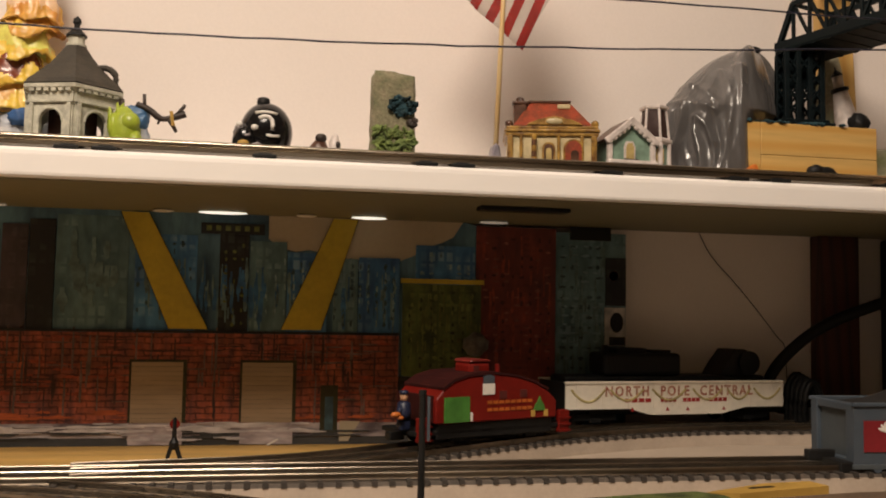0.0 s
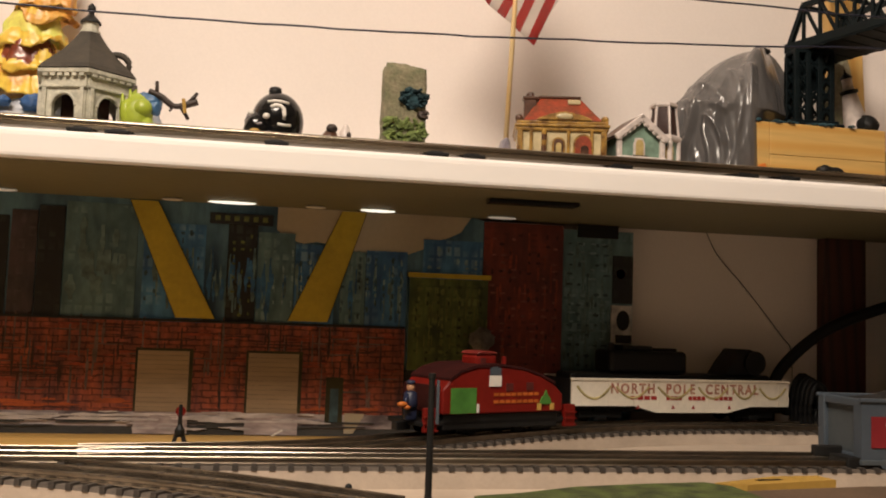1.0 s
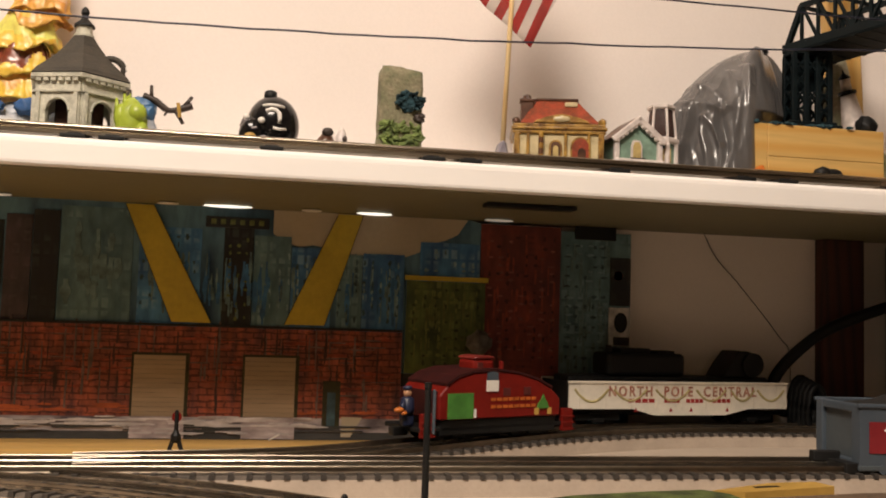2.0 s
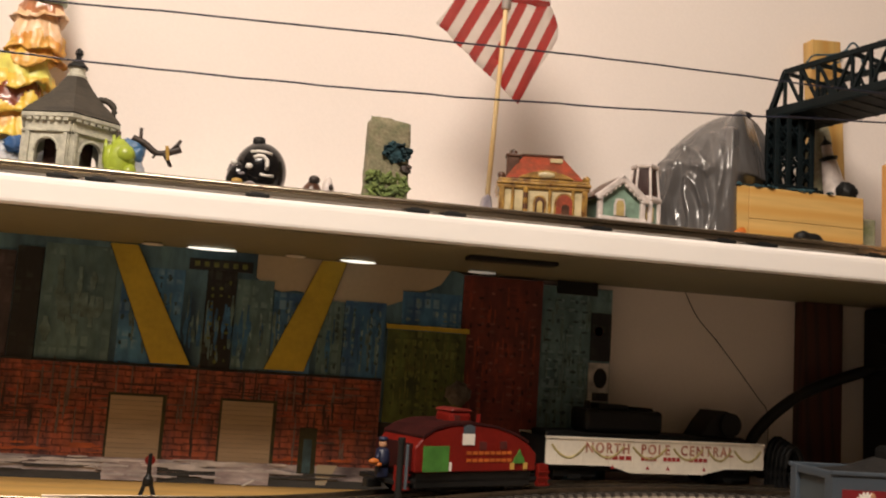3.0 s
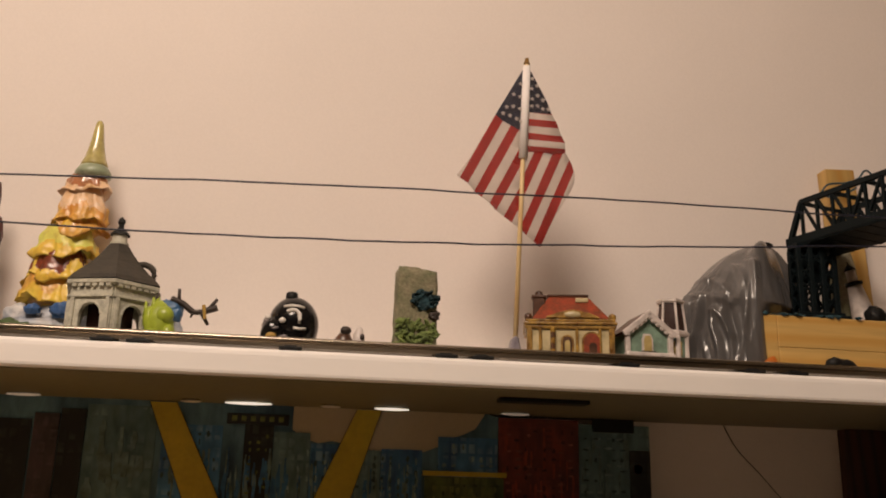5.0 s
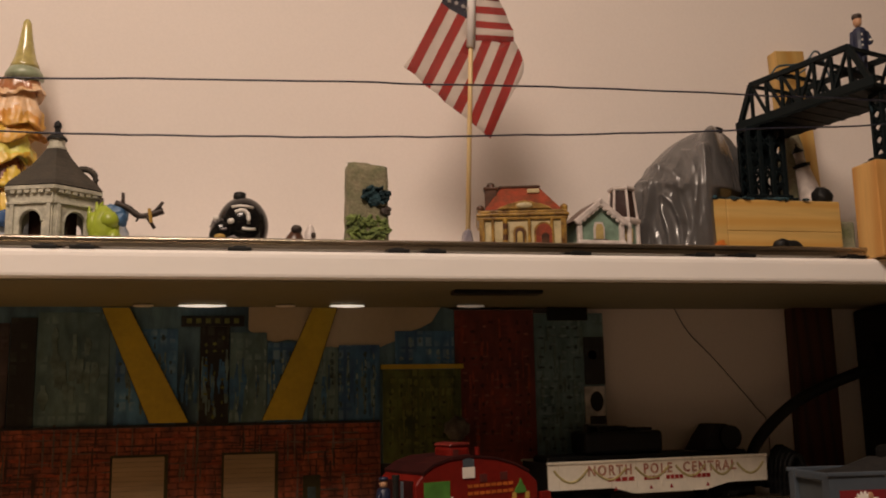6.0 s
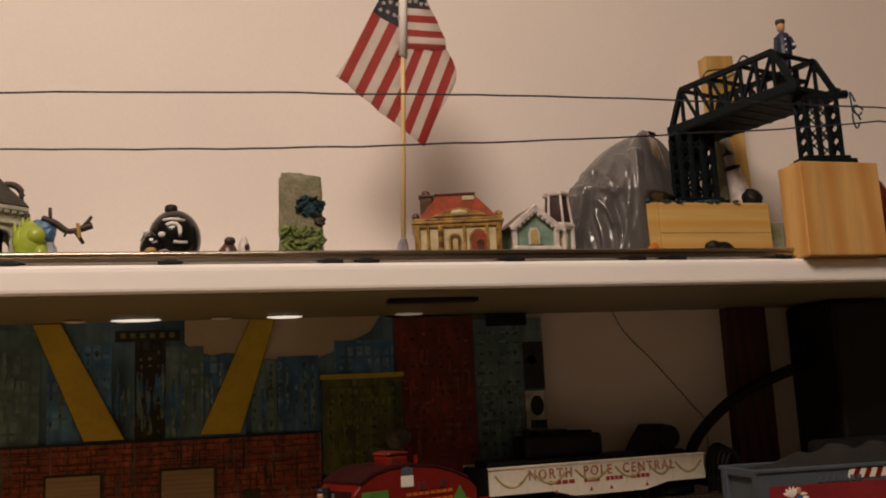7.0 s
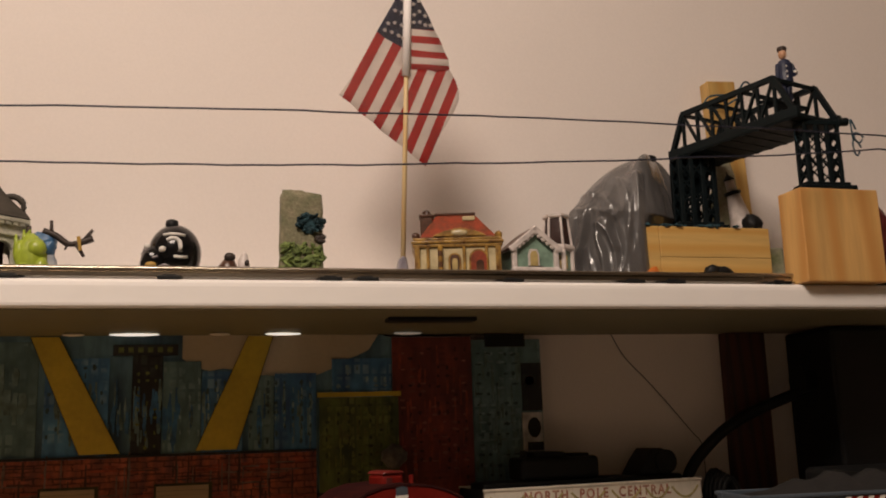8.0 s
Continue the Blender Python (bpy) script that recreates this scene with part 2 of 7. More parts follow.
def box(bm, x, y, z, sx, sy, sz, bevel=0.0, m=None, mi=0):
    """A box centred at x, y with its foot at z."""
    r = bmesh.ops.create_cube(bm, size=1)
    vs = r["verts"]
    bmesh.ops.scale(bm, vec=(sx, sy, sz), verts=vs)
    bmesh.ops.translate(bm, vec=(x, y, z + sz / 2), verts=vs)
    fs = list({f for v in vs for f in v.link_faces})
    if bevel:
        es = list({e for v in vs for e in v.link_edges})
        rb = bmesh.ops.bevel(bm, geom=es, offset=bevel, segments=2, affect="EDGES", profile=0.5)
        vs = list({v for f in rb["faces"] for v in f.verts} | {v for v in vs if v.is_valid})
        fs = list({f for v in vs for f in v.link_faces})
    if m is not None:
        bmesh.ops.transform(bm, matrix=m, verts=vs)
    for f in fs:
        f.material_index = mi
    return vs


def rod(bm, p0, p1, r0, r1=None, n=8, mi=0):
    """A round bar from p0 to p1."""
    p0, p1 = Vector(p0), Vector(p1)
    r1 = r0 if r1 is None else r1
    d = p1 - p0
    q = d.to_track_quat("Z", "Y").to_matrix().to_4x4()
    r = bmesh.ops.create_cone(bm, cap_ends=True, segments=n, radius1=r0, radius2=r1, depth=d.length)
    bmesh.ops.transform(bm, matrix=Matrix.Translation((p0 + p1) / 2) @ q, verts=r["verts"])
    for f in {f for v in r["verts"] for f in v.link_faces}:
        f.material_index = mi
    return r["verts"]


def bar(bm, p0, p1, w, h, mi=0):
    """A square bar from p0 to p1, w wide and h thick."""
    p0, p1 = Vector(p0), Vector(p1)
    d = p1 - p0
    q = d.to_track_quat("Z", "Y").to_matrix().to_4x4()
    r = bmesh.ops.create_cube(bm, size=1)
    bmesh.ops.scale(bm, vec=(w, h, d.length), verts=r["verts"])
    bmesh.ops.transform(bm, matrix=Matrix.Translation((p0 + p1) / 2) @ q, verts=r["verts"])
    for f in {f for v in r["verts"] for f in v.link_faces}:
        f.material_index = mi
    return r["verts"]


def lathe(bm, prof, n=20, x=0, y=0, z=0, turn=0.0, mi=0):
    """A turned body: prof gives radius and height from the foot up."""
    rings = []
    for r, h in prof:
        rings.append([bm.verts.new((x + r * math.cos(turn + 2 * math.pi * k / n), y + r * math.sin(turn + 2 * math.pi * k / n), z + h)) for k in range(n)])
    fs = []
    for a, b in zip(rings, rings[1:]):
        for k in range(n):
            fs.append(bm.faces.new((a[k], a[(k + 1) % n], b[(k + 1) % n], b[k])))
    fs.append(bm.faces.new(rings[0][::-1]))
    fs.append(bm.faces.new(rings[-1]))
    for f in fs:
        f.material_index = mi
    return [v for ring in rings for v in ring]


def prism(bm, pts, y0, y1, mi=0, bevel=0.0):
    """A plate of outline pts in x and z, from y0 to y1."""
    a = [bm.verts.new((px, y0, pz)) for px, pz in pts]
    b = [bm.verts.new((px, y1, pz)) for px, pz in pts]
    fs = [bm.faces.new(a), bm.faces.new(b[::-1])]
    n = len(pts)
    for k in range(n):
        fs.append(bm.faces.new((a[k], b[k], b[(k + 1) % n], a[(k + 1) % n])))
    for f in fs:
        f.material_index = mi
    if bevel:
        bmesh.ops.bevel(bm, geom=list({e for f in fs for e in f.edges}), offset=bevel, segments=1, affect="EDGES")
    return a + b


def slab(bm, pts, z0, z1, mi=0):
    """A plate of outline pts in x and y, from z0 to z1."""
    a = [bm.verts.new((px, py, z0)) for px, py in pts]
    b = [bm.verts.new((px, py, z1)) for px, py in pts]
    fs = [bm.faces.new(a[::-1]), bm.faces.new(b)]
    n = len(pts)
    for k in range(n):
        fs.append(bm.faces.new((a[k], a[(k + 1) % n], b[(k + 1) % n], b[k])))
    for f in fs:
        f.material_index = mi
    return a + b


def blob(bm, x, y, z, rx, ry, rz, rough=0.0, freq=40.0, sub=2, mi=0, m=None):
    """A lump: a ball pressed to its radii, uneven by rough."""
    r = bmesh.ops.create_icosphere(bm, subdivisions=sub, radius=1)
    for v in r["verts"]:
        k = 1 + rough * noise.noise(v.co * 2.2 + Vector((x, y, z)) * freq)
        v.co = Vector((v.co.x * rx, v.co.y * ry, v.co.z * rz)) * k
    if m is not None:
        bmesh.ops.transform(bm, matrix=m, verts=r["verts"])
    bmesh.ops.translate(bm, vec=(x, y, z), verts=r["verts"])
    for f in {f for v in r["verts"] for f in v.link_faces}:
        f.material_index = mi
    return r["verts"]


def sweep(bm, pts, r, n=8, mi=0, flat=1.0):
    """A tube through pts."""
    pts = [Vector(p) for p in pts]
    rings = []
    for i, p in enumerate(pts):
        d = (pts[min(i + 1, len(pts) - 1)] - pts[max(i - 1, 0)]).normalized()
        side = d.cross(Vector((0, 0, 1)))
        side = side.normalized() if side.length > 1e-4 else Vector((1, 0, 0))
        up = side.cross(d).normalized()
        rr = r[i] if isinstance(r, (list, tuple)) else r
        rings.append([bm.verts.new(p + side * rr * math.cos(2 * math.pi * k / n) + up * rr * flat * math.sin(2 * math.pi * k / n)) for k in range(n)])
    fs = []
    for a, b in zip(rings, rings[1:]):
        for k in range(n):
            fs.append(bm.faces.new((a[k], a[(k + 1) % n], b[(k + 1) % n], b[k])))
    fs.append(bm.faces.new(rings[0][::-1]))
    fs.append(bm.faces.new(rings[-1]))
    for f in fs:
        f.material_index = mi


def curve_pts(ctrl, n=12):
    """Points on a smooth line through ctrl (Catmull-Rom)."""
    c = [Vector(p) for p in ctrl]
    c = [c[0] * 2 - c[1]] + c + [c[-1] * 2 - c[-2]]
    out = []
    for i in range(1, len(c) - 2):
        for k in range(n):
            t = k / n
            a, b, d, e = c[i - 1], c[i], c[i + 1], c[i + 2]
            out.append(0.5 * (2 * b + (d - a) * t + (2 * a - 5 * b + 4 * d - e) * t * t + (3 * b - a - 3 * d + e) * t ** 3))
    out.append(c[-2])
    return out


# ---- the room ----
YW = 1.318          # face of the wall behind the shelf
ZB, ZT = 0.2229, 0.2461   # shelf underside and top
YF = 1.095          # front of the shelf
LOW = -1.15         # floor
HIGH = 1.41         # ceiling


def room():
    for name, x, y, z, sx, sy, sz, m, lab in (
        ("wall_north", 0.2, YW + 0.05, LOW, 4.6, 0.1, HIGH - LOW, "wall", "cream painted wall behind the train shelf"),
        ("wall_south", 0.2, -2.35, LOW, 4.6, 0.1, HIGH - LOW, "far_wall", "tan painted wall across the room"),
        ("wall_west", -2.05, -0.5, LOW, 0.1, 3.6, HIGH - LOW, "far_wall", "tan painted side wall"),
        ("wall_east", 2.45, -0.5, LOW, 0.1, 3.6, HIGH - LOW, "far_wall", "tan painted side wall"),
        ("floor", 0.2, -0.5, LOW - 0.1, 4.6, 3.8, 0.1, "carpet", "beige carpet floor of the room"),
        ("ceiling", 0.2, -0.5, HIGH, 4.6, 3.8, 0.1, "ceiling", "white painted ceiling"),
    ):
        bm = bmesh.new()
        box(bm, x, y, z, sx, sy, sz)
        solid(name, bm, M[m], lab, name.split("_")[0], kind="structure")


room()

# lamp housings on the ceiling, above the bulbs
for at, size, power in LAMPS:
    lamp = thing("ceiling_lamp", at[0], at[1], HIGH, "round white flush ceiling lamp that lights the shelf", "ceiling lamp")
    bm = bmesh.new()
    lathe(bm, [(size * 0.5, -0.012), (size * 0.53, -0.006), (size * 0.53, 0.0)], 32)
    part("base_plate", bm, M["ceiling"], lamp)

# ---- the shelf ----
shelf = thing("wall_shelf", 0, 0, 0, "long white wall shelf with rounded front edge", "shelf")
bm = bmesh.new()
prof = [(YW, ZB + 0.0006), (YW, ZT), (YF + 0.005, ZT), (YF + 0.0018, ZT - 0.0010), (YF + 0.0004, ZT - 0.0030), (YF, ZT - 0.0060), (YF, ZB + 0.0040), (YF + 0.0005, ZB + 0.0020), (YF + 0.0018, ZB + 0.0006), (YF + 0.0035, ZB + 0.0002)]
a = [bm.verts.new((-1.2, py, pz)) for py, pz in prof]
b = [bm.verts.new((1.6, py, pz)) for py, pz in prof]
bm.faces.new(a)
bm.faces.new(b[::-1])
for k in range(len(prof)):
    bm.faces.new((a[k], b[k], b[(k + 1) % len(prof)], a[(k + 1) % len(prof)]))
part("board", bm, M["shelf"], shelf)
# thin sheet that gives the white board a darker, olive-tan underside
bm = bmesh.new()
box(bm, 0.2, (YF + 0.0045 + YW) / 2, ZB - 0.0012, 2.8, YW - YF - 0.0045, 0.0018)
part("underside", bm, M["shelf_under"], shelf, "dark olive-tan underside sheet")
bm = bmesh.new()
box(bm, 0.040, 1.152, ZB - 0.0049, 0.080, 0.018, 0.0036, 0.001)
part("magnet_strip", bm, M["black"], shelf, "black strip under the board")

# ---- the lower deck ----
bm = bmesh.new()
box(bm, 0.2, 0.985, -0.03, 2.8, 0.666, 0.03)
table = solid("train_table", bm, M["ply"], "tan plywood train table under the shelf", "table", kind="structure")
for lx in (-1.14, 0.2, 1.54):
    for ly in (0.70, 1.27):
        bm = bmesh.new()
        box(bm, lx, ly, LOW, 0.07, 0.07, -0.03 - LOW, 0.003)
        part("leg", bm, M["ply"], table)

def lettering(text, size, thick=0.0003, spread=1.0, bold=0.0):
    """A bmesh of the text, standing in x and z, centred on its foot."""
    cu = bpy.data.curves.new("lettering", "FONT")
    cu.body, cu.size, cu.align_x, cu.extrude, cu.resolution_u = text, size, "CENTER", thick, 3
    cu.space_character, cu.offset = spread, bold
    ob = new("lettering", cu)
    dg = bpy.context.evaluated_depsgraph_get()
    me = bpy.data.meshes.new_from_object(ob.evaluated_get(dg))
    bm = bmesh.new()
    bm.from_mesh(me)
    bpy.data.objects.remove(ob)
    bpy.data.curves.remove(cu)
    bpy.data.meshes.remove(me)
    bmesh.ops.transform(bm, matrix=pose(0, 0, 0, 90), verts=bm.verts)
    return bm


M["red"] = mat("red_plastic", (0.180, 0.010, 0.006), 0.5, spec=0.2, vary=0.12, scale=50, bump=0.06, bump_scale=250)
M["red_dull"] = mat("red_paint", (0.40, 0.03, 0.025), 0.5, vary=0.15, scale=40, bump=0.05)
M["green_print"] = mat("green_print", (0.07, 0.23, 0.035), 0.5, vary=0.15, scale=60, bump=0.03)
M["white"] = mat("white_plastic", (0.78, 0.74, 0.68), 0.45, vary=0.06, scale=40, bump=0.03)
M["cream"] = mat("cream_plastic", (0.92, 0.85, 0.72), 0.3, vary=0.08, scale=30, bump=0.04)
M["olive_line"] = mat("olive_print", (0.66, 0.56, 0.26), 0.25, vary=0.2, scale=80, bump=0.0, coat=0.5)
M["maroon_dull"] = mat("dark_red_paint", (0.10, 0.012, 0.009), 0.6, vary=0.2, scale=50, bump=0.05)
M["orange_dim"] = mat("orange_print", (0.50, 0.12, 0.015), 0.5, vary=0.15, scale=60, bump=0.0)
M["grey"] = mat("grey_plastic", (0.066, 0.084, 0.106), 0.5, vary=0.08, scale=30, bump=0.05)
M["grey_dark"] = mat("grey_plastic_dark", (0.075, 0.09, 0.10), 0.55, vary=0.1, scale=30, bump=0.05)
M["blue"] = mat("blue_paint", (0.05, 0.14, 0.36), 0.5, vary=0.2, scale=60, bump=0.05)
M["navy"] = mat("navy_paint", (0.015, 0.022, 0.06), 0.5, vary=0.15, scale=60, bump=0.05)
M["skin"] = mat("tan_paint", (0.55, 0.30, 0.17), 0.5, vary=0.1, scale=60, bump=0.03)
M["orange"] = mat("orange_paint", (0.62, 0.17, 0.02), 0.5, vary=0.15, scale=60, bump=0.05)
M["glow"] = mat("lamp_lens", (0.85, 0.80, 0.70), 0.3, vary=0.02, scale=40, bump=0.0, emit=1.0)
M["glow_low"] = mat("lamp_lens_dim", (0.85, 0.80, 0.70), 0.3, vary=0.02, scale=40, bump=0.0, emit=0.12)
M["patch"] = mat("pale_patch", (0.58, 0.50, 0.50), 0.8, vary=0.3, scale=70, bump=0.1, bump_scale=200, second=(0.26, 0.21, 0.22), stretch=(0.5, 1, 1.5))
M["smoke"] = mat("cotton_grey", (0.20, 0.18, 0.16), 0.95, vary=0.25, scale=120, bump=0.6, bump_scale=500)

M["dab_olive"] = mat("olive_dab_paint", (0.20, 0.22, 0.06), 0.75, vary=0.3, scale=70, bump=0.1, bump_scale=200)
M["dab_white"] = mat("white_wash_paint", (0.62, 0.60, 0.57), 0.8, vary=0.25, scale=70, bump=0.1, bump_scale=200)
M["dab_edge"] = mat("dark_olive_paint", (0.05, 0.045, 0.015), 0.75, vary=0.3, scale=80, bump=0.1, bump_scale=200)
M["letter_red"] = mat("worn_red_print", (0.33, 0.07, 0.04), 0.5, vary=0.3, scale=160, bump=0.0, second=(0.60, 0.38, 0.26))

# ---- painted backdrop ----
YB = 1.300
board = thing("backdrop_board", 0, 0, 0, "hand-painted city street backdrop board standing behind the trains", "backdrop")


def panel(name, x0, x1, z0, z1, m, lift=1, label=""):
    bm = bmesh.new()
    box(bm, (x0 + x1) / 2, YB - 0.0006 * lift, z0, x1 - x0, 0.0006 * lift + 0.0004, z1 - z0)
    return part(name, bm, M[m], board, label)


bm = bmesh.new()
prism(bm, [(-0.75, 0), (0.194, 0), (0.194, 0.2155), (0.117, 0.2155), (0.117, 0.219), (0.032, 0.219), (0.02, 0.2218), (-0.75, 0.2218)], YB, YB + 0.004)
part("sheet", bm, M["sky"], board, "dark blue painted sheet")
cl = [(-0.176, 0.2215), (-0.176, 0.199), (-0.166, 0.191), (-0.15, 0.1865), (-0.137, 0.189), (-0.118, 0.186), (-0.10, 0.1815), (-0.078, 0.1805), (-0.058, 0.1835), (-0.045, 0.181), (-0.03, 0.187), (-0.016, 0.196), (-0.004, 0.200), (0.008, 0.206), (0.018, 0.2215)]
bm = bmesh.new()
prism(bm, cl, YB - 0.0006, YB + 0.0004)
part("cloud", bm, M["cloud"], board, "cream cloud cut-out")
for nm, x0, x1, z0, z1, m, lift in (
    ("tower", -0.62, -0.52, 0.105, 0.19, "t_dark", 1), ("tower", -0.515, -0.46, 0.105, 0.215, "t_blue", 1), ("tower", -0.455, -0.421, 0.105, 0.2, "t_dark", 1),
    ("tower", -0.419, -0.396, 0.105, 0.206, "t_purple", 1), ("tower", -0.395, -0.372, 0.105, 0.211, "t_dark", 2), ("tower", -0.371, -0.306, 0.105, 0.216, "t_cyan", 1),
    ("tower", -0.300, -0.243, 0.105, 0.2, "t_blue", 1), ("tower", -0.222, -0.194, 0.105, 0.205, "t_dark", 2), ("tower", -0.193, -0.158, 0.105, 0.196, "t_cyan", 2),
    ("tower", -0.157, -0.118, 0.105, 0.186, "t_blue", 2), ("tower", -0.112, -0.088, 0.105, 0.181, "t_cyan", 2), ("tower", -0.087, -0.046, 0.105, 0.183, "t_blue", 2),
    ("tower", -0.030, 0.031, 0.158, 0.197, "t_blue", 2), ("tower", -0.043, 0.0375, 0.066, 0.158, "t_green", 3), ("tower", 0.032, 0.1165, 0.055, 0.2185, "t_red", 2),
    ("tower", 0.117, 0.1935, 0.03, 0.215, "t_cyan", 1), ("tower", 0.171, 0.1935, 0.14, 0.19, "t_dark", 2),
):
    panel(nm, x0, x1, z0, z1, m, lift)
panel("brick_front", -0.75, -0.046, 0.021, 0.106, "brick", 3, "painted red brick warehouse front")
panel("roof_line", -0.75, -0.046, 0.1062, 0.1085, "t_dark", 4)
panel("pavement_strip", -0.75, -0.046, 0.0075, 0.0209, "grime", 3)
panel("kerb_strip", -0.75, 0.05, 0.0, 0.0074, "base_dark", 3)
panel("dark_front", -0.0455, 0.116, 0.008, 0.0655, "t_dark", 1)
panel("tower_ledge", -0.045, 0.040, 0.1585, 0.1632, "yellow", 5, "yellow painted ledge")
panel("tower_top", 0.132, 0.176, 0.2075, 0.2212, "black", 4, "black painted tower top")
panel("notice", 0.170, 0.1920, 0.098, 0.138, "dab_white", 4, "pale painted doorway")
bm = bmesh.new()
prism(bm, [(0.1825 + 0.0072 * math.cos(a * math.pi / 8), 0.1225 + 0.0105 * math.sin(a * math.pi / 8)) for a in range(16)], YB - 0.0046, YB - 0.0022)
part("oval", bm, M["black"], board)
panel("low_opening", 0.1745, 0.1915, 0.099, 0.1075, "t_dark", 6)
bm = bmesh.new()
prism(bm, [(0.180 + 0.005 * math.cos(a * math.pi / 6), 0.171 + 0.005 * math.sin(a * math.pi / 6)) for a in range(12)], YB - 0.002, YB - 0.001)
part("red_dot", bm, M["red_dull"], board)
for pts in ([(-0.314, 0.2205), (-0.289, 0.2205), (-0.231, 0.110), (-0.267, 0.110)], [(-0.113, 0.2205), (-0.089, 0.2205), (-0.1235, 0.1105), (-0.1615, 0.1105)]):
    bm = bmesh.new()
    prism(bm, pts, YB - 0.0032, YB - 0.0014)
    part("strap", bm, M["yellow"], board, "yellow painted diagonal strap")
    c = sum(p[0] for p in pts) / 4
    for k in ((0, 3), (1, 2)):
        bm = bmesh.new()
        bar(bm, (pts[k[0]][0], YB - 0.0026, pts[k[0]][1]), (pts[k[1]][0], YB - 0.0026, pts[k[1]][1]), 0.0010, 0.0012)
        part("outline", bm, M["dab_edge"], board)
for x in (-0.235, -0.226, -0.217, -0.208, -0.199, -0.190):
    panel("sign_mark", x, x + 0.0048, 0.2050, 0.2100, "dab_olive", 6, "yellow unreadable sign mark")
panel("sign_band", -0.240, -0.180, 0.202, 0.2125, "t_dark", 5)
for x0, x1 in ((-0.299, -0.252), (-0.197, -0.149)):
    panel("door_frame", x0 - 0.0022, x1 + 0.0034, 0.0215, 0.0808, "dab_edge", 4, "dark painted door surround")
    for k in range(13):
        z = 0.0215 + k * 0.0044
        bm = bmesh.new()
        box(bm, (x0 + x1) / 2, YB - 0.0030, z, x1 - x0, 0.0022 + 0.0003 * (k % 2), 0.0042)
        part("door_slat", bm, M["door"], board, "tan ribbed roller door slat")
    panel("door_ramp", x0 - 0.001, x1 + 0.001, 0.001, 0.0212, "patch", 5, "pale ramp below the roller door")
bm = bmesh.new()
prism(bm, [(-0.103, 0.003), (-0.094, 0.003), (-0.083, 0.022), (-0.103, 0.0225)], YB - 0.0034, YB - 0.0018)
part("poster", bm, M["cloud"], board, "torn pale poster")



def stroke(bm, x, z, w, h, depth, rnd):
    """One ragged dab of paint, longer one way than the other."""
    n = 5
    top, low = [], []
    for k in range(n + 1):
        f = k / n
        if w >= h:
            e = h / 2 * (0.35 + 0.65 * math.sin(math.pi * min(max(f, 0.12), 0.88)))
            top.append((x + (f - 0.5) * w, z + e * rnd.uniform(0.5, 1.2)))
            low.append((x + (f - 0.5) * w, z - e * rnd.uniform(0.5, 1.2)))
        else:
            e = w / 2 * (0.4 + 0.6 * math.sin(math.pi * min(max(f, 0.12), 0.88)))
            top.append((x - e * rnd.uniform(0.4, 1.2), z + (f - 0.5) * h))
            low.append((x + e * rnd.uniform(0.4, 1.2), z + (f - 0.5) * h))
    prism(bm, top + low[::-1], YB - depth, YB - 0.0004)


def strokes(name, m, count, xs, zs, ws, hs, depth, seed, label=""):
    rnd = random.Random(seed)
    bm = bmesh.new()
    for k in range(count):
        stroke(bm, rnd.uniform(*xs), rnd.uniform(*zs), rnd.uniform(*ws), rnd.uniform(*hs), depth + 0.0003 * rnd.random(), rnd)
    tagged(part(name, bm, M[m], board, label), kind="stuff")


M["dab_orange"] = mat("orange_red_paint", (0.58, 0.13, 0.035), 0.75, vary=0.3, scale=70, bump=0.1, bump_scale=200, stretch=(0.4, 1, 1.5))
M["dab_red"] = mat("brick_red_paint", (0.36, 0.066, 0.034), 0.75, vary=0.3, scale=70, bump=0.1, bump_scale=200)
M["dab_brown"] = mat("pale_brown_paint", (0.20, 0.135, 0.11), 0.75, vary=0.3, scale=70, bump=0.1, bump_scale=200)
M["dab_dark"] = mat("dark_brown_paint", (0.085, 0.034, 0.026), 0.75, vary=0.3, scale=70, bump=0.1, bump_scale=200)
M["dab_teal"] = mat("pale_teal_paint", (0.19, 0.30, 0.31), 0.75, vary=0.3, scale=70, bump=0.1, bump_scale=200)
M["dab_blue"] = mat("blue_dab_paint", (0.06, 0.20, 0.42), 0.75, vary=0.3, scale=70, bump=0.1, bump_scale=200)


def dab_grid(m, x0, x1, nx, z0, z1, nz, w, h, depth, seed, keep, label):
    """Loose rows of painted windows, some missing."""
    rnd = random.Random(seed)
    bm = bmesh.new()
    for i in range(nx):
        for j in range(nz):
            if rnd.random() < keep:
                x = x0 + (x1 - x0) * (i + 0.5) / nx + rnd.uniform(-0.15, 0.15) * w
                z = z0 + (z1 - z0) * (j + 0.5) / nz + rnd.uniform(-0.2, 0.2) * h
                stroke(bm, x, z, w * rnd.uniform(0.6, 1.3), h * rnd.uniform(0.6, 1.3), depth + 0.0003 * rnd.random(), rnd)
    tagged(part("painted_windows", bm, M[m], board, label), kind="stuff")


M["dab_pink"] = mat("dull_pink_paint", (0.34, 0.11, 0.08), 0.75, vary=0.3, scale=70, bump=0.1, bump_scale=200)
M["dab_pale"] = mat("pale_blue_paint", (0.28, 0.42, 0.46), 0.75, vary=0.3, scale=70, bump=0.1, bump_scale=200)
M["dab_rust"] = mat("rust_paint", (0.10, 0.024, 0.018), 0.75, vary=0.3, scale=70, bump=0.1, bump_scale=200)
M["dab_moss"] = mat("moss_paint", (0.055, 0.075, 0.022), 0.75, vary=0.3, scale=70, bump=0.1, bump_scale=200)
M["dab_ink"] = mat("ink_paint", (0.06, 0.12, 0.15), 0.75, vary=0.3, scale=70, bump=0.1, bump_scale=200)
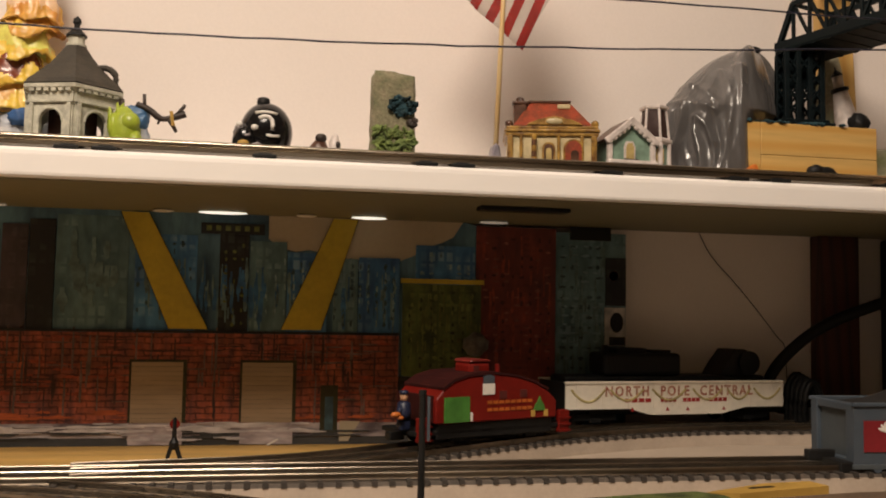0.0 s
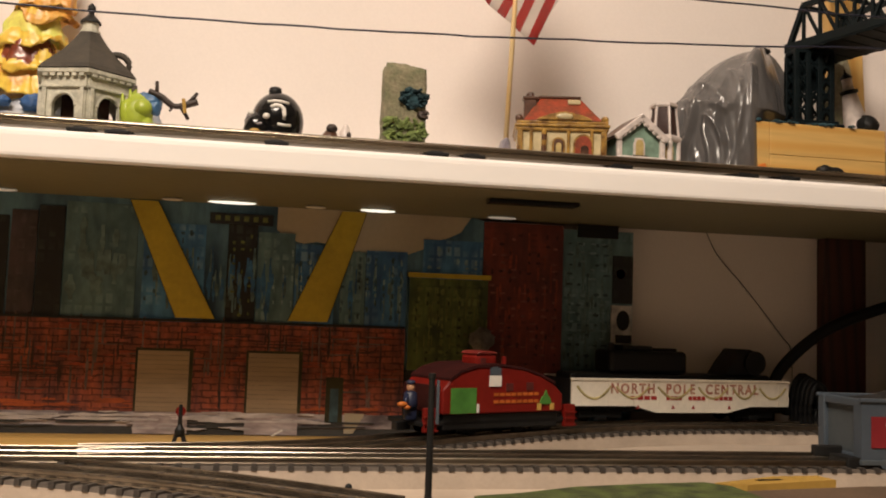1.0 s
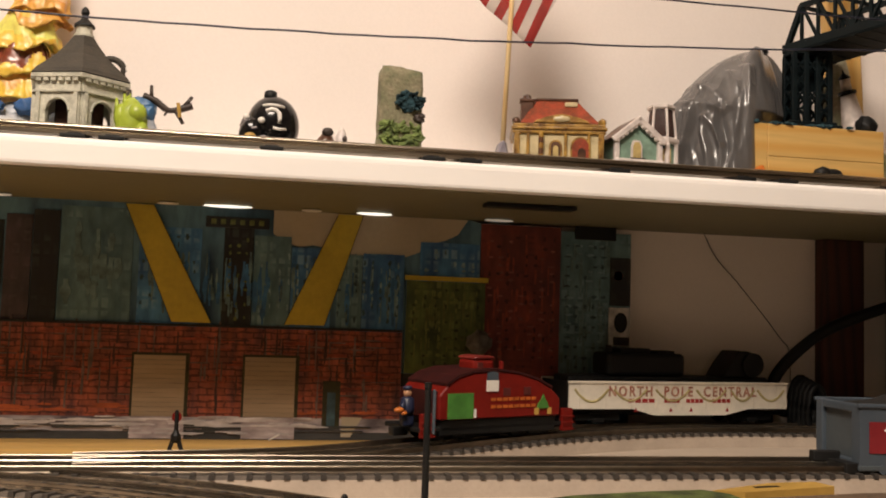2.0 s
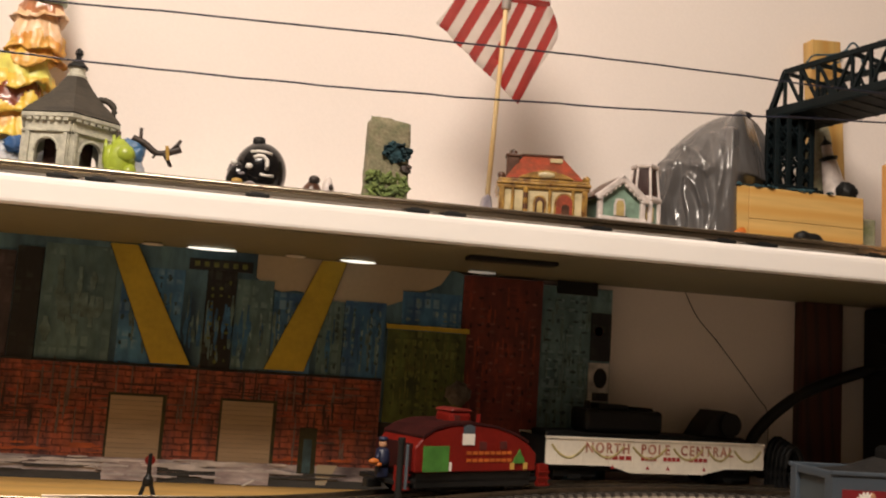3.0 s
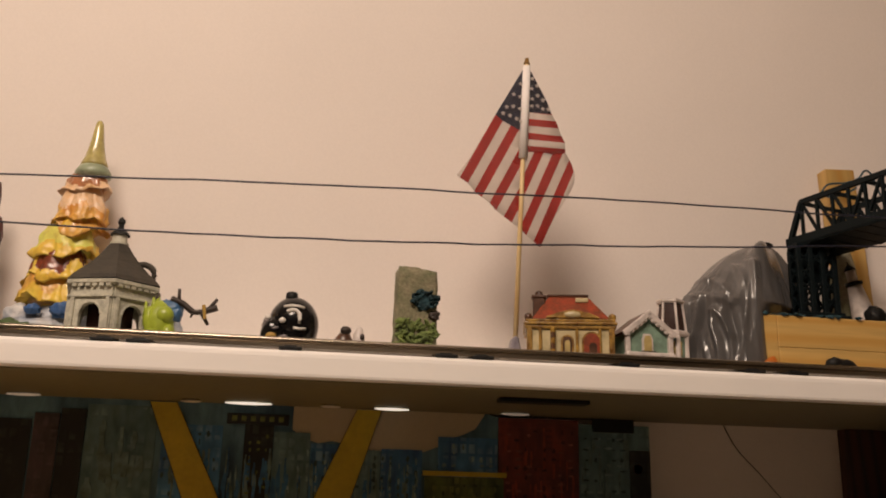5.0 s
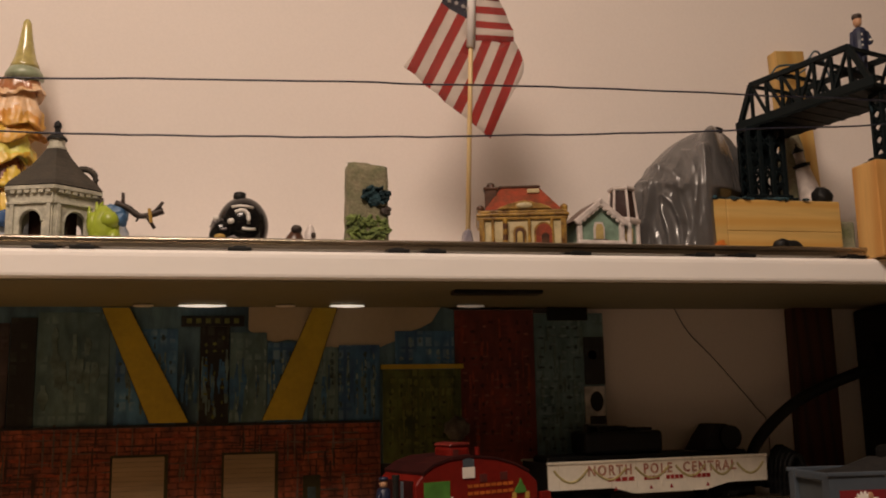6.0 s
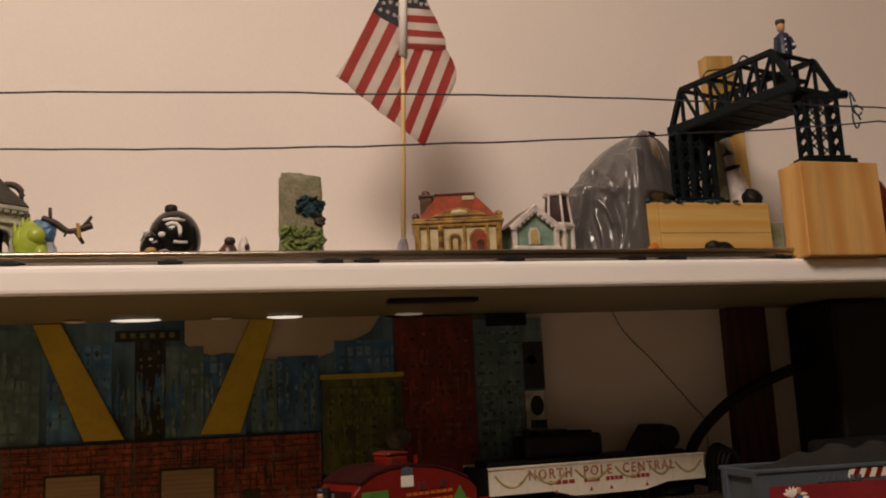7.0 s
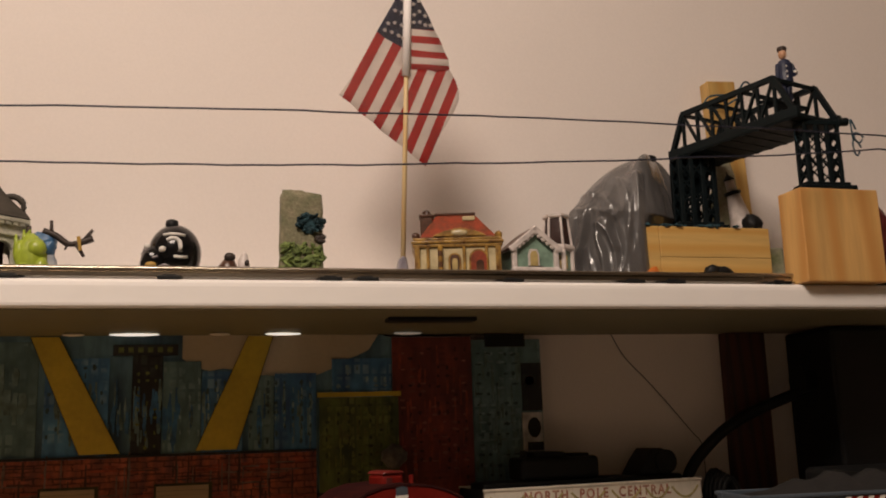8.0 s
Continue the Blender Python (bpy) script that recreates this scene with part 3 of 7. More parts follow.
dab_grid("dab_olive", -0.040, 0.034, 6, 0.080, 0.150, 8, 0.0042, 0.0055, 0.0033, 21, 0.8, "olive painted windows")
dab_grid("dab_moss", -0.041, 0.036, 7, 0.072, 0.154, 10, 0.0035, 0.0040, 0.0034, 22, 0.55, "dark painted windows")
dab_grid("dab_pink", 0.037, 0.113, 7, 0.080, 0.205, 16, 0.0050, 0.0030, 0.0025, 23, 0.45, "dull pink painted windows")
dab_grid("dab_rust", 0.036, 0.114, 8, 0.070, 0.210, 15, 0.0040, 0.0045, 0.0025, 24, 0.5, "dark painted windows")
dab_grid("dab_pale", 0.121, 0.166, 4, 0.080, 0.205, 14, 0.0070, 0.0028, 0.0025, 25, 0.6, "pale blue painted windows")
dab_grid("dab_ink", 0.120, 0.168, 5, 0.070, 0.205, 13, 0.0050, 0.0035, 0.0024, 26, 0.55, "dark painted windows")
dab_grid("dab_pale", -0.090, -0.048, 5, 0.115, 0.176, 9, 0.0022, 0.0055, 0.0026, 27, 0.5, "pale blue painted windows")
dab_grid("dab_ink", -0.156, -0.048, 13, 0.113, 0.178, 9, 0.0032, 0.0050, 0.0025, 28, 0.5, "dark painted windows")
dab_grid("dab_pale", -0.190, -0.120, 8, 0.115, 0.180, 8, 0.0024, 0.0060, 0.0026, 29, 0.35, "pale blue painted windows")
dab_grid("dab_ink", -0.300, -0.245, 7, 0.115, 0.195, 10, 0.0034, 0.0045, 0.0023, 30, 0.5, "dark painted windows")
dab_grid("dab_pale", -0.028, 0.029, 6, 0.166, 0.192, 4, 0.0035, 0.0045, 0.0027, 32, 0.6, "pale blue painted windows")
dab_grid("dab_olive", -0.220, -0.196, 3, 0.112, 0.195, 12, 0.0030, 0.0035, 0.0026, 33, 0.5, "olive painted windows")
M["dab_lilac"] = mat("lilac_white_paint", (0.76, 0.70, 0.70), 0.8, vary=0.25, scale=60, bump=0.1, bump_scale=200, stretch=(0.5, 1, 1.5))
strokes("brush_strokes", "dab_orange", 26, (-0.62, -0.31), (0.0245, 0.033), (0.012, 0.045), (0.0015, 0.004), 0.0032, 1, "orange brush strokes")
strokes("brush_strokes", "dab_orange", 14, (-0.31, -0.06), (0.0245, 0.030), (0.008, 0.025), (0.001, 0.003), 0.0032, 2, "orange brush strokes")
strokes("brush_strokes", "dab_red", 120, (-0.62, -0.06), (0.034, 0.103), (0.008, 0.030), (0.0016, 0.0034), 0.0030, 3, "brick red brush strokes")
strokes("brush_strokes", "dab_dark", 60, (-0.62, -0.06), (0.030, 0.100), (0.0012, 0.0030), (0.010, 0.036), 0.0033, 4, "dark brown brush strokes")
strokes("brush_strokes", "dab_brown", 60, (-0.62, -0.06), (0.035, 0.100), (0.0012, 0.0034), (0.012, 0.040), 0.0032, 15, "pale brown brush strokes")
strokes("brush_strokes", "dab_brown", 50, (-0.62, -0.06), (0.032, 0.102), (0.010, 0.030), (0.0010, 0.0022), 0.0032, 16, "pale brown brush strokes")
strokes("brush_strokes", "dab_dark", 55, (-0.62, -0.06), (0.045, 0.104), (0.012, 0.050), (0.0006, 0.0016), 0.0033, 5, "dark brown brush strokes")
strokes("brush_strokes", "dab_teal", 16, (-0.365, -0.315), (0.130, 0.195), (0.004, 0.011), (0.012, 0.030), 0.0021, 6, "pale teal brush strokes")
strokes("brush_strokes", "dab_teal", 60, (-0.29, -0.05), (0.118, 0.168), (0.0012, 0.004), (0.010, 0.034), 0.0022, 7, "pale teal brush strokes")
strokes("brush_strokes", "dab_blue", 60, (-0.29, -0.05), (0.118, 0.168), (0.002, 0.006), (0.012, 0.034), 0.0022, 8, "blue brush strokes")
strokes("brush_strokes", "dab_teal", 34, (0.119, 0.169), (0.075, 0.195), (0.0014, 0.004), (0.014, 0.040), 0.0021, 9, "pale teal brush strokes")
strokes("brush_strokes", "dab_olive", 34, (-0.040, 0.034), (0.085, 0.145), (0.0012, 0.0035), (0.008, 0.026), 0.0030, 10, "olive brush strokes")
strokes("brush_strokes", "dab_red", 40, (0.036, 0.113), (0.075, 0.195), (0.0012, 0.004), (0.014, 0.034), 0.0021, 11, "dull red brush strokes")
strokes("brush_strokes", "dab_lilac", 70, (-0.62, -0.125), (0.0125, 0.0215), (0.012, 0.050), (0.0010, 0.0034), 0.0050, 12, "whitish brush strokes")
strokes("brush_strokes", "dab_lilac", 12, (-0.31, -0.14), (0.005, 0.012), (0.010, 0.030), (0.0010, 0.0028), 0.0050, 13, "whitish brush strokes")
strokes("brush_strokes", "base_dark", 26, (-0.62, -0.06), (0.007, 0.0135), (0.014, 0.060), (0.0010, 0.0028), 0.0042, 14, "dark grey brush strokes")

panel("window", -0.122, -0.105, 0.010, 0.057, "dab_edge", 4)
panel("window_light", -0.1175, -0.1095, 0.014, 0.046, "dab_ink", 5)

# ---- small lamps under the shelf ----
for x, w in ((-0.424, 0.016), (-0.273, 0.010), (-0.219, 0.023), (-0.141, 0.010), (-0.081, 0.0175), (0.043, 0.015)):
    pl = thing("strip_lamp", x, 1.270, ZB - 0.0014, "small white strip lamp under the shelf", "lamp", "lamps under the shelf")
    bm = bmesh.new()
    box(bm, 0, 0, -0.0010, w * 2 - 0.004, 0.004, 0.0010, 0.0003)
    part("housing", bm, M["shelf_under"], pl)
    bm = bmesh.new()
    r = bmesh.ops.create_uvsphere(bm, u_segments=16, v_segments=8, radius=1)
    bmesh.ops.scale(bm, vec=(w, 0.003, 0.0015), verts=bm.verts)
    bmesh.ops.translate(bm, vec=(0, 0, -0.0018), verts=bm.verts)
    part("lens", bm, M["glow"] if w > 0.017 else M["glow_low"] if w > 0.012 else M["white"], pl, smooth=True)

# ---- tracks on the table ----
ZR = 0.006   # top of the foam sheet
bm = bmesh.new()
back = [(-0.95, 1.130), (-0.40, 1.128), (-0.25, 1.130), (-0.16, 1.145), (-0.08, 1.185), (-0.02, 1.235), (0.05, 1.275), (0.15, 1.293), (1.3, 1.293)]
slab(bm, [(-0.95, 0.70)] + [(1.3, 0.70)] + back[::-1], 0.0003, ZR)
solid("foam_sheet", bm, M["foam"], "beige foam sheet under the tracks on the table", "underlay", kind="structure")


def track(name, line, label, lift=0.0, tie_from=0, tie_to=9999, rail="rail", half=0.0295, gauge=0.0225):
    """A moulded track: sloped roadbed, ties across it, three rails."""
    tr = thing(name, 0, 0, ZR + lift, label, "train track", "tracks on the table")
    pts = [Vector((p[0], p[1], 0)) for p in line]
    tang = [(pts[min(i + 1, len(pts) - 1)] - pts[max(i - 1, 0)]).normalized() for i in range(len(pts))]
    nor = [Vector((-t.y, t.x, 0)) for t in tang]
    bm = bmesh.new()
    prof = [(-half - 0.0045, 0), (-half - 0.0012, 0.0108), (-half, 0.0130), (half, 0.0130), (half + 0.0012, 0.0108), (half + 0.0045, 0)]
    rings = [[bm.verts.new(p + n * a + Vector((0, 0, h))) for a, h in prof] for p, n in zip(pts, nor)]
    for a, b in zip(rings, rings[1:]):
        for k in range(6):
            bm.faces.new((a[k], b[k], b[(k + 1) % 6], a[(k + 1) % 6]))
    bm.faces.new(rings[0])
    bm.faces.new(rings[-1][::-1])
    bm.faces.ensure_lookup_table()
    for k, fc in enumerate(bm.faces):
        fc.material_index = 1 if k < 6 * (len(rings) - 1) and k % 6 in (1, 2, 3) else 0
    part("roadbed", bm, [M["roadbed"], M["ballast"]], tr)
    for off in (-gauge, 0, gauge):
        bm = bmesh.new()
        rp = [(-0.0022, 0.0140), (-0.0008, 0.0148), (-0.0008, 0.0160), (-0.0011, 0.0166), (-0.0009, 0.0179), (-0.0004, 0.0184), (0.0004, 0.0184), (0.0009, 0.0179), (0.0011, 0.0166), (0.0008, 0.0160), (0.0008, 0.0148), (0.0022, 0.0140)]
        rings = [[bm.verts.new(p + n * (off + 0.6 * a) + Vector((0, 0, h))) for a, h in rp] for p, n in zip(pts, nor)]
        for a, b in zip(rings, rings[1:]):
            for k in range(len(rp)):
                bm.faces.new((a[k], b[k], b[(k + 1) % len(rp)], a[(k + 1) % len(rp)]))
        bm.faces.new(rings[0])
        bm.faces.new(rings[-1][::-1])
        part("rail", bm, M[rail if off else "rail_old"], tr)
    # ties, one mesh shared by all
    bm = bmesh.new()
    prism(bm, [(-0.0019, 0.0108), (0.0019, 0.0108), (0.0017, 0.0145), (-0.0017, 0.0145)], -half - 0.0022, half + 0.0022)
    me = bpy.data.meshes.new("tie")
    bmesh.ops.recalc_face_normals(bm, faces=bm.faces)
    bm.to_mesh(me)
    bm.free()
    me.materials.append(M["tie"])
    run, gap, nxt, count = 0.0, 0.0116, 0.0, 0
    for i in range(len(pts) - 1):
        seg = (pts[i + 1] - pts[i]).length
        while nxt <= run + seg:
            f = (nxt - run) / seg
            p = pts[i].lerp(pts[i + 1], f)
            t = tang[i].lerp(tang[i + 1], f)
            if tie_from <= count <= tie_to:
                ob = new("tie", me)
                ob.parent = tr
                ob.matrix_basis = Matrix.Translation(p) @ Matrix.Rotation(math.atan2(t.y, t.x), 4, "Z")
            nxt += gap
            count += 1
        run += seg
    return tr


FRONT_Y = 1.020
track("train_track", [(-0.80 + 0.05 * k, FRONT_Y) for k in range(33)], "straight grey moulded train track with dark ties and bright rails", tie_from=20, tie_to=125)
track("train_track", [(p.x, p.y) for p in curve_pts([(-0.30, 1.035, 0), (-0.16, 1.062, 0), (-0.075, 1.106, 0), (0.005, 1.158, 0), (0.10, 1.210, 0), (0.235, 1.250, 0), (0.40, 1.251, 0), (0.75, 1.251, 0)], 8)], "curved grey moulded train track under the red caboose", lift=-0.0006, tie_from=16)
track("train_track", [(p.x, p.y) for p in curve_pts([(-0.75, 1.012, 0), (-0.46, 1.006, 0), (-0.33, 0.982, 0), (-0.22, 0.930, 0), (-0.12, 0.855, 0)], 8)], "grey moulded branch track that curves off the straight", lift=-0.0012, rail="rail_old", tie_from=20)

bm = bmesh.new()
slab(bm, [(-0.06, 0.72), (0.116, 0.72), (0.117, 0.946), (0.105, 0.961), (0.06, 0.955), (0.010, 0.944), (-0.03, 0.924), (-0.06, 0.915)], ZR, ZR + 0.010)
for v in bm.verts:
    if v.co.z > ZR + 0.005 and v.co.y > 0.9:
        v.co.y -= 0.004
solid("grass_mat", bm, M["grass"], "green grass mat in front of the tracks", "grass", kind="stuff")
bm = bmesh.new()
slab(bm, [(0.119, 0.72), (0.62, 0.72), (0.62, 0.957), (0.22, 0.953), (0.119, 0.936)], ZR, ZR + 0.008)
solid("dark_mat", bm, M["felt"], "dark brown felt mat in front of the track", "mat", kind="structure")
tagp = thing("yellow_strip", 0.160, 0.9645, ZR + 0.0002, "yellow card strip with an unreadable mark beside the track", "label", rz=10)
bm = bmesh.new()
slab(bm, [(-0.052, -0.004), (-0.034, -0.014), (0.045, -0.008), (0.045, 0.010), (0.008, 0.012)], 0, 0.0102)
part("card", bm, M["label_yellow"], tagp)
bm = bmesh.new()
box(bm, -0.006, -0.001, 0.0103, 0.020, 0.0035, 0.0003)
part("mark", bm, M["black"], tagp)


# ---- posts and switch stand ----
def switch_stand(x, y, z):
    st = thing("switch_stand", x, y, z, "small black switch stand with a red round target", "switch stand")
    bm = bmesh.new()
    box(bm, 0, 0, 0, 0.017, 0.012, 0.0016, 0.0004)
    part("foot", bm, M["black"], st)
    for s in (-1, 1):
        bm = bmesh.new()
        bar(bm, (s * 0.0058, 0, 0.0014), (s * 0.0018, 0, 0.0150), 0.0034, 0.0034)
        part("leg", bm, M["black"], st)
    bm = bmesh.new()
    lathe(bm, [(0.0030, 0.011), (0.0042, 0.0130), (0.0042, 0.0170), (0.0028, 0.019), (0.0019, 0.021), (0.0016, 0.037), (0.0006, 0.0378)], 10)
    part("mast", bm, M["black"], st)
    bm = bmesh.new()
    bmesh.ops.create_cone(bm, cap_ends=True, segments=20, radius1=0.0042, radius2=0.0042, depth=0.0012)
    bmesh.ops.transform(bm, matrix=pose(0, 0.001, 0.032, 90), verts=bm.verts)
    part("target", bm, M["red"], st, "red round target")


switch_stand(-0.249, 1.196, 0.0002)


def lamp_post(x, y, h):
    st = thing("lamp_post", x, y, ZR, "plain black model lamp post beside the track", "post")
    bm = bmesh.new()
    lathe(bm, [(0.0050, 0), (0.0050, 0.002), (0.0028, 0.004), (0.0022, 0.006), (0.0019, h - 0.004), (0.0023, h - 0.003), (0.0023, h)], 14)
    part("pole", bm, M["black"], st)
    bm = bmesh.new()
    box(bm, 0.0038, 0, h - 0.03, 0.0016, 0.003, 0.026, 0.0003)
    part("bracket", bm, M["grey"], st)


lamp_post(-0.0835, 0.930, 0.078)
post = thing("bollard", -0.130, 0.935, ZR, "tiny black bollard with a round head", "bollard")
bm = bmesh.new()
rod(bm, (0, 0, 0), (0, 0, 0.009), 0.0009)
part("stem", bm, M["black"], post)
bm = bmesh.new()
blob(bm, 0, 0, 0.0105, 0.0021, 0.0021, 0.0021)
part("head", bm, M["black"], post, smooth=True)
chip = thing("white_chip", -0.167, 1.285, 0.0, "white plastic scrap lying on the table", "scrap")
bm = bmesh.new()
bar(bm, (-0.005, 0, 0.0012), (0.005, 0.003, 0.0065), 0.0018, 0.0012)
part("strip", bm, M["white"], chip)


# ---- trains ----
def truck(parent, x, name="truck"):
    """A bogie: side frames and four wheels."""
    bm = bmesh.new()
    for s in (-1, 1):
        box(bm, x, s * 0.0205, 0.004, 0.046, 0.004, 0.007, 0.0008)
        box(bm, x, s * 0.0212, 0.002, 0.012, 0.004, 0.004, 0.0006)
    box(bm, x, 0, 0.009, 0.014, 0.044, 0.005, 0.0008)
    tk = part(name, bm, M["black"], parent, "black moulded truck")
    for dx in (-0.0155, 0.0155):
        for s in (-1, 1):
            bm = bmesh.new()
            rod(bm, (x + dx, s * 0.0145, 0.0082), (x + dx, s * 0.0180, 0.0082), 0.0082, n=16)
            rod(bm, (x + dx, s * 0.0135, 0.0082), (x + dx, s * 0.0147, 0.0082), 0.0094, n=16)
            part("wheel", bm, M["dark_metal"], tk)


RAIL_Z = ZR + 0.0182


def gondola():
    c = Vector(((0.102 + 0.349) / 2, (1.232 + 1.265) / 2 + 0.030, RAIL_Z - 0.0008))
    g = thing("gondola_car", c.x, c.y, c.z, "cream gondola car with red lettering and green garlands", "train car", rz=7.2)
    L, W, top = 0.2475, 0.060, 0.0425
    y0 = -W / 2
    for s in (-1, 1):
        bm = bmesh.new()
        pts = [(-L / 2, 0.0160), (-L / 2 + 0.068, 0.0160), (-L / 2 + 0.092, 0.0098), (L / 2 - 0.074, 0.0098), (L / 2 - 0.046, 0.0160), (L / 2, 0.0160), (L / 2, top), (-L / 2, top)]
        prism(bm, pts, s * W / 2 - 0.0009, s * W / 2 + 0.0009)
        part("side", bm, M["cream"], g, "cream side with a deep belly")
        bm = bmesh.new()
        box(bm, 0, s * (W / 2 + 0.0006), top - 0.0024, L + 0.002, 0.0032, 0.0026, 0.0006)
        part("top_rail", bm, M["cream"], g)
    for s in (-1, 1):
        bm = bmesh.new()
        box(bm, s * L / 2, 0, 0.0150, 0.0018, W - 0.002, top - 0.0160, 0.0003)
        part("end", bm, M["black"], g, "black end panel")
    bm = bmesh.new()
    box(bm, 0, 0, 0.0135, L - 0.004, W - 0.004, 0.003)
    box(bm, 0, 0, 0.0085, 0.14, 0.02, 0.005)
    part("floor_plate", bm, M["black"], g)
    yl = y0 - 0.0012
    bm = lettering("NORTH  POLE  CENTRAL", 0.0136, spread=1.35, bold=0.00035)
    bmesh.ops.scale(bm, vec=(0.168 / max(0.01, max(v.co.x for v in bm.verts) - min(v.co.x for v in bm.verts)), 1, 1), verts=bm.verts)
    bmesh.ops.translate(bm, vec=(0.002, yl, 0.0285), verts=bm.verts)
    part("lettering", bm, M["letter_red"], g, "red painted words")
    for k, (xa, w) in enumerate(((-0.046, 0.030), (-0.012, 0.018), (0.014, 0.020), (0.045, 0.022))):
        bm = bmesh.new()
        for j in range(4):
            box(bm, xa + (j - 1.5) * w / 4, yl, 0.0222, w / 5, 0.0004, 0.0038)
        part("small_print", bm, M["red_dull"], g)
    for x in (-0.052, -0.013, 0.010, 0.052):
        bm = bmesh.new()
        prism(bm, [(x - 0.002, 0.0135), (x + 0.002, 0.0135), (x, 0.0175)], yl, yl + 0.0004)
        part("print_mark", bm, M["red_dull"], g)
    for x0, x1, sag in ((-0.118, -0.082, 0.012), (-0.076, -0.040, 0.011), (-0.030, 0.008, 0.011), (0.016, 0.050, 0.011), (0.056, 0.084, 0.011), (0.088, 0.120, 0.011)):
        bm = bmesh.new()
        sweep(bm, [(x0 + (x1 - x0) * k / 10, yl + 0.0003, 0.0350 - sag * (1 - ((k - 5) / 5) ** 2)) for k in range(11)], 0.0010, 6, flat=1.3)
        part("garland", bm, M["olive_line"], g, "green painted garland")
    for k in range(9):
        bm = bmesh.new()
        x = -0.112 + 0.028 * k
        box(bm, x, y0 - 0.0009, 0.0165, 0.0016, 0.0010, top - 0.019)
        part("rib", bm, M["cream"], g)
    for x in (-0.088, 0.088):
        truck(g, x)
    for s in (-1, 1):
        bm = bmesh.new()
        box(bm, s * (L / 2 + 0.010), 0, 0.0065, 0.022, 0.006, 0.005, 0.001)
        box(bm, s * (L / 2 + 0.021), 0, 0.0045, 0.006, 0.010, 0.009, 0.002)
        part("coupler", bm, M["dark_metal"], g)
    # black machine carried in the car
    ld = thing("black_load", c.x, c.y, c.z + 0.0166, "black toy machine carried in the gondola", "toy machine", rz=7.2)
    bm = bmesh.new()
    box(bm, 0.0, 0.006, 0.0, 0.232, 0.036, 0.030, 0.003)
    part("bed", bm, M["black"], ld)
    bm = bmesh.new()
    box(bm, -0.030, 0.004, 0.0302, 0.088, 0.036, 0.0225, 0.004)
    box(bm, -0.040, 0.004, 0.0525, 0.034, 0.024, 0.0050, 0.001)
    box(bm, -0.004, 0.004, 0.0525, 0.020, 0.022, 0.0030, 0.001)
    rod(bm, (-0.066, 0.0, 0.048), (-0.066, 0.0, 0.060), 0.004, 0.003, 10)
    part("engine_cover", bm, M["black"], ld)
    bm = bmesh.new()
    prism(bm, [(0.058, 0.030), (0.098, 0.030), (0.098, 0.052), (0.090, 0.0570), (0.078, 0.0570), (0.068, 0.044)], -0.015, 0.018, bevel=0.001)
    part("cab", bm, M["black"], ld)
    bm = bmesh.new()
    rod(bm, (0.093, -0.018, 0.043), (0.093, 0.02, 0.043), 0.0125, n=18)
    part("drum", bm, M["black"], ld)


gondola()


M["roof_dark"] = mat("roof_dark_red", (0.045, 0.008, 0.007), 0.8, spec=0.15, vary=0.2, scale=50, bump=0.05)
M["red_dark"] = mat("dark_red_plastic", (0.20, 0.02, 0.014), 0.5, vary=0.2, scale=50, bump=0.05)


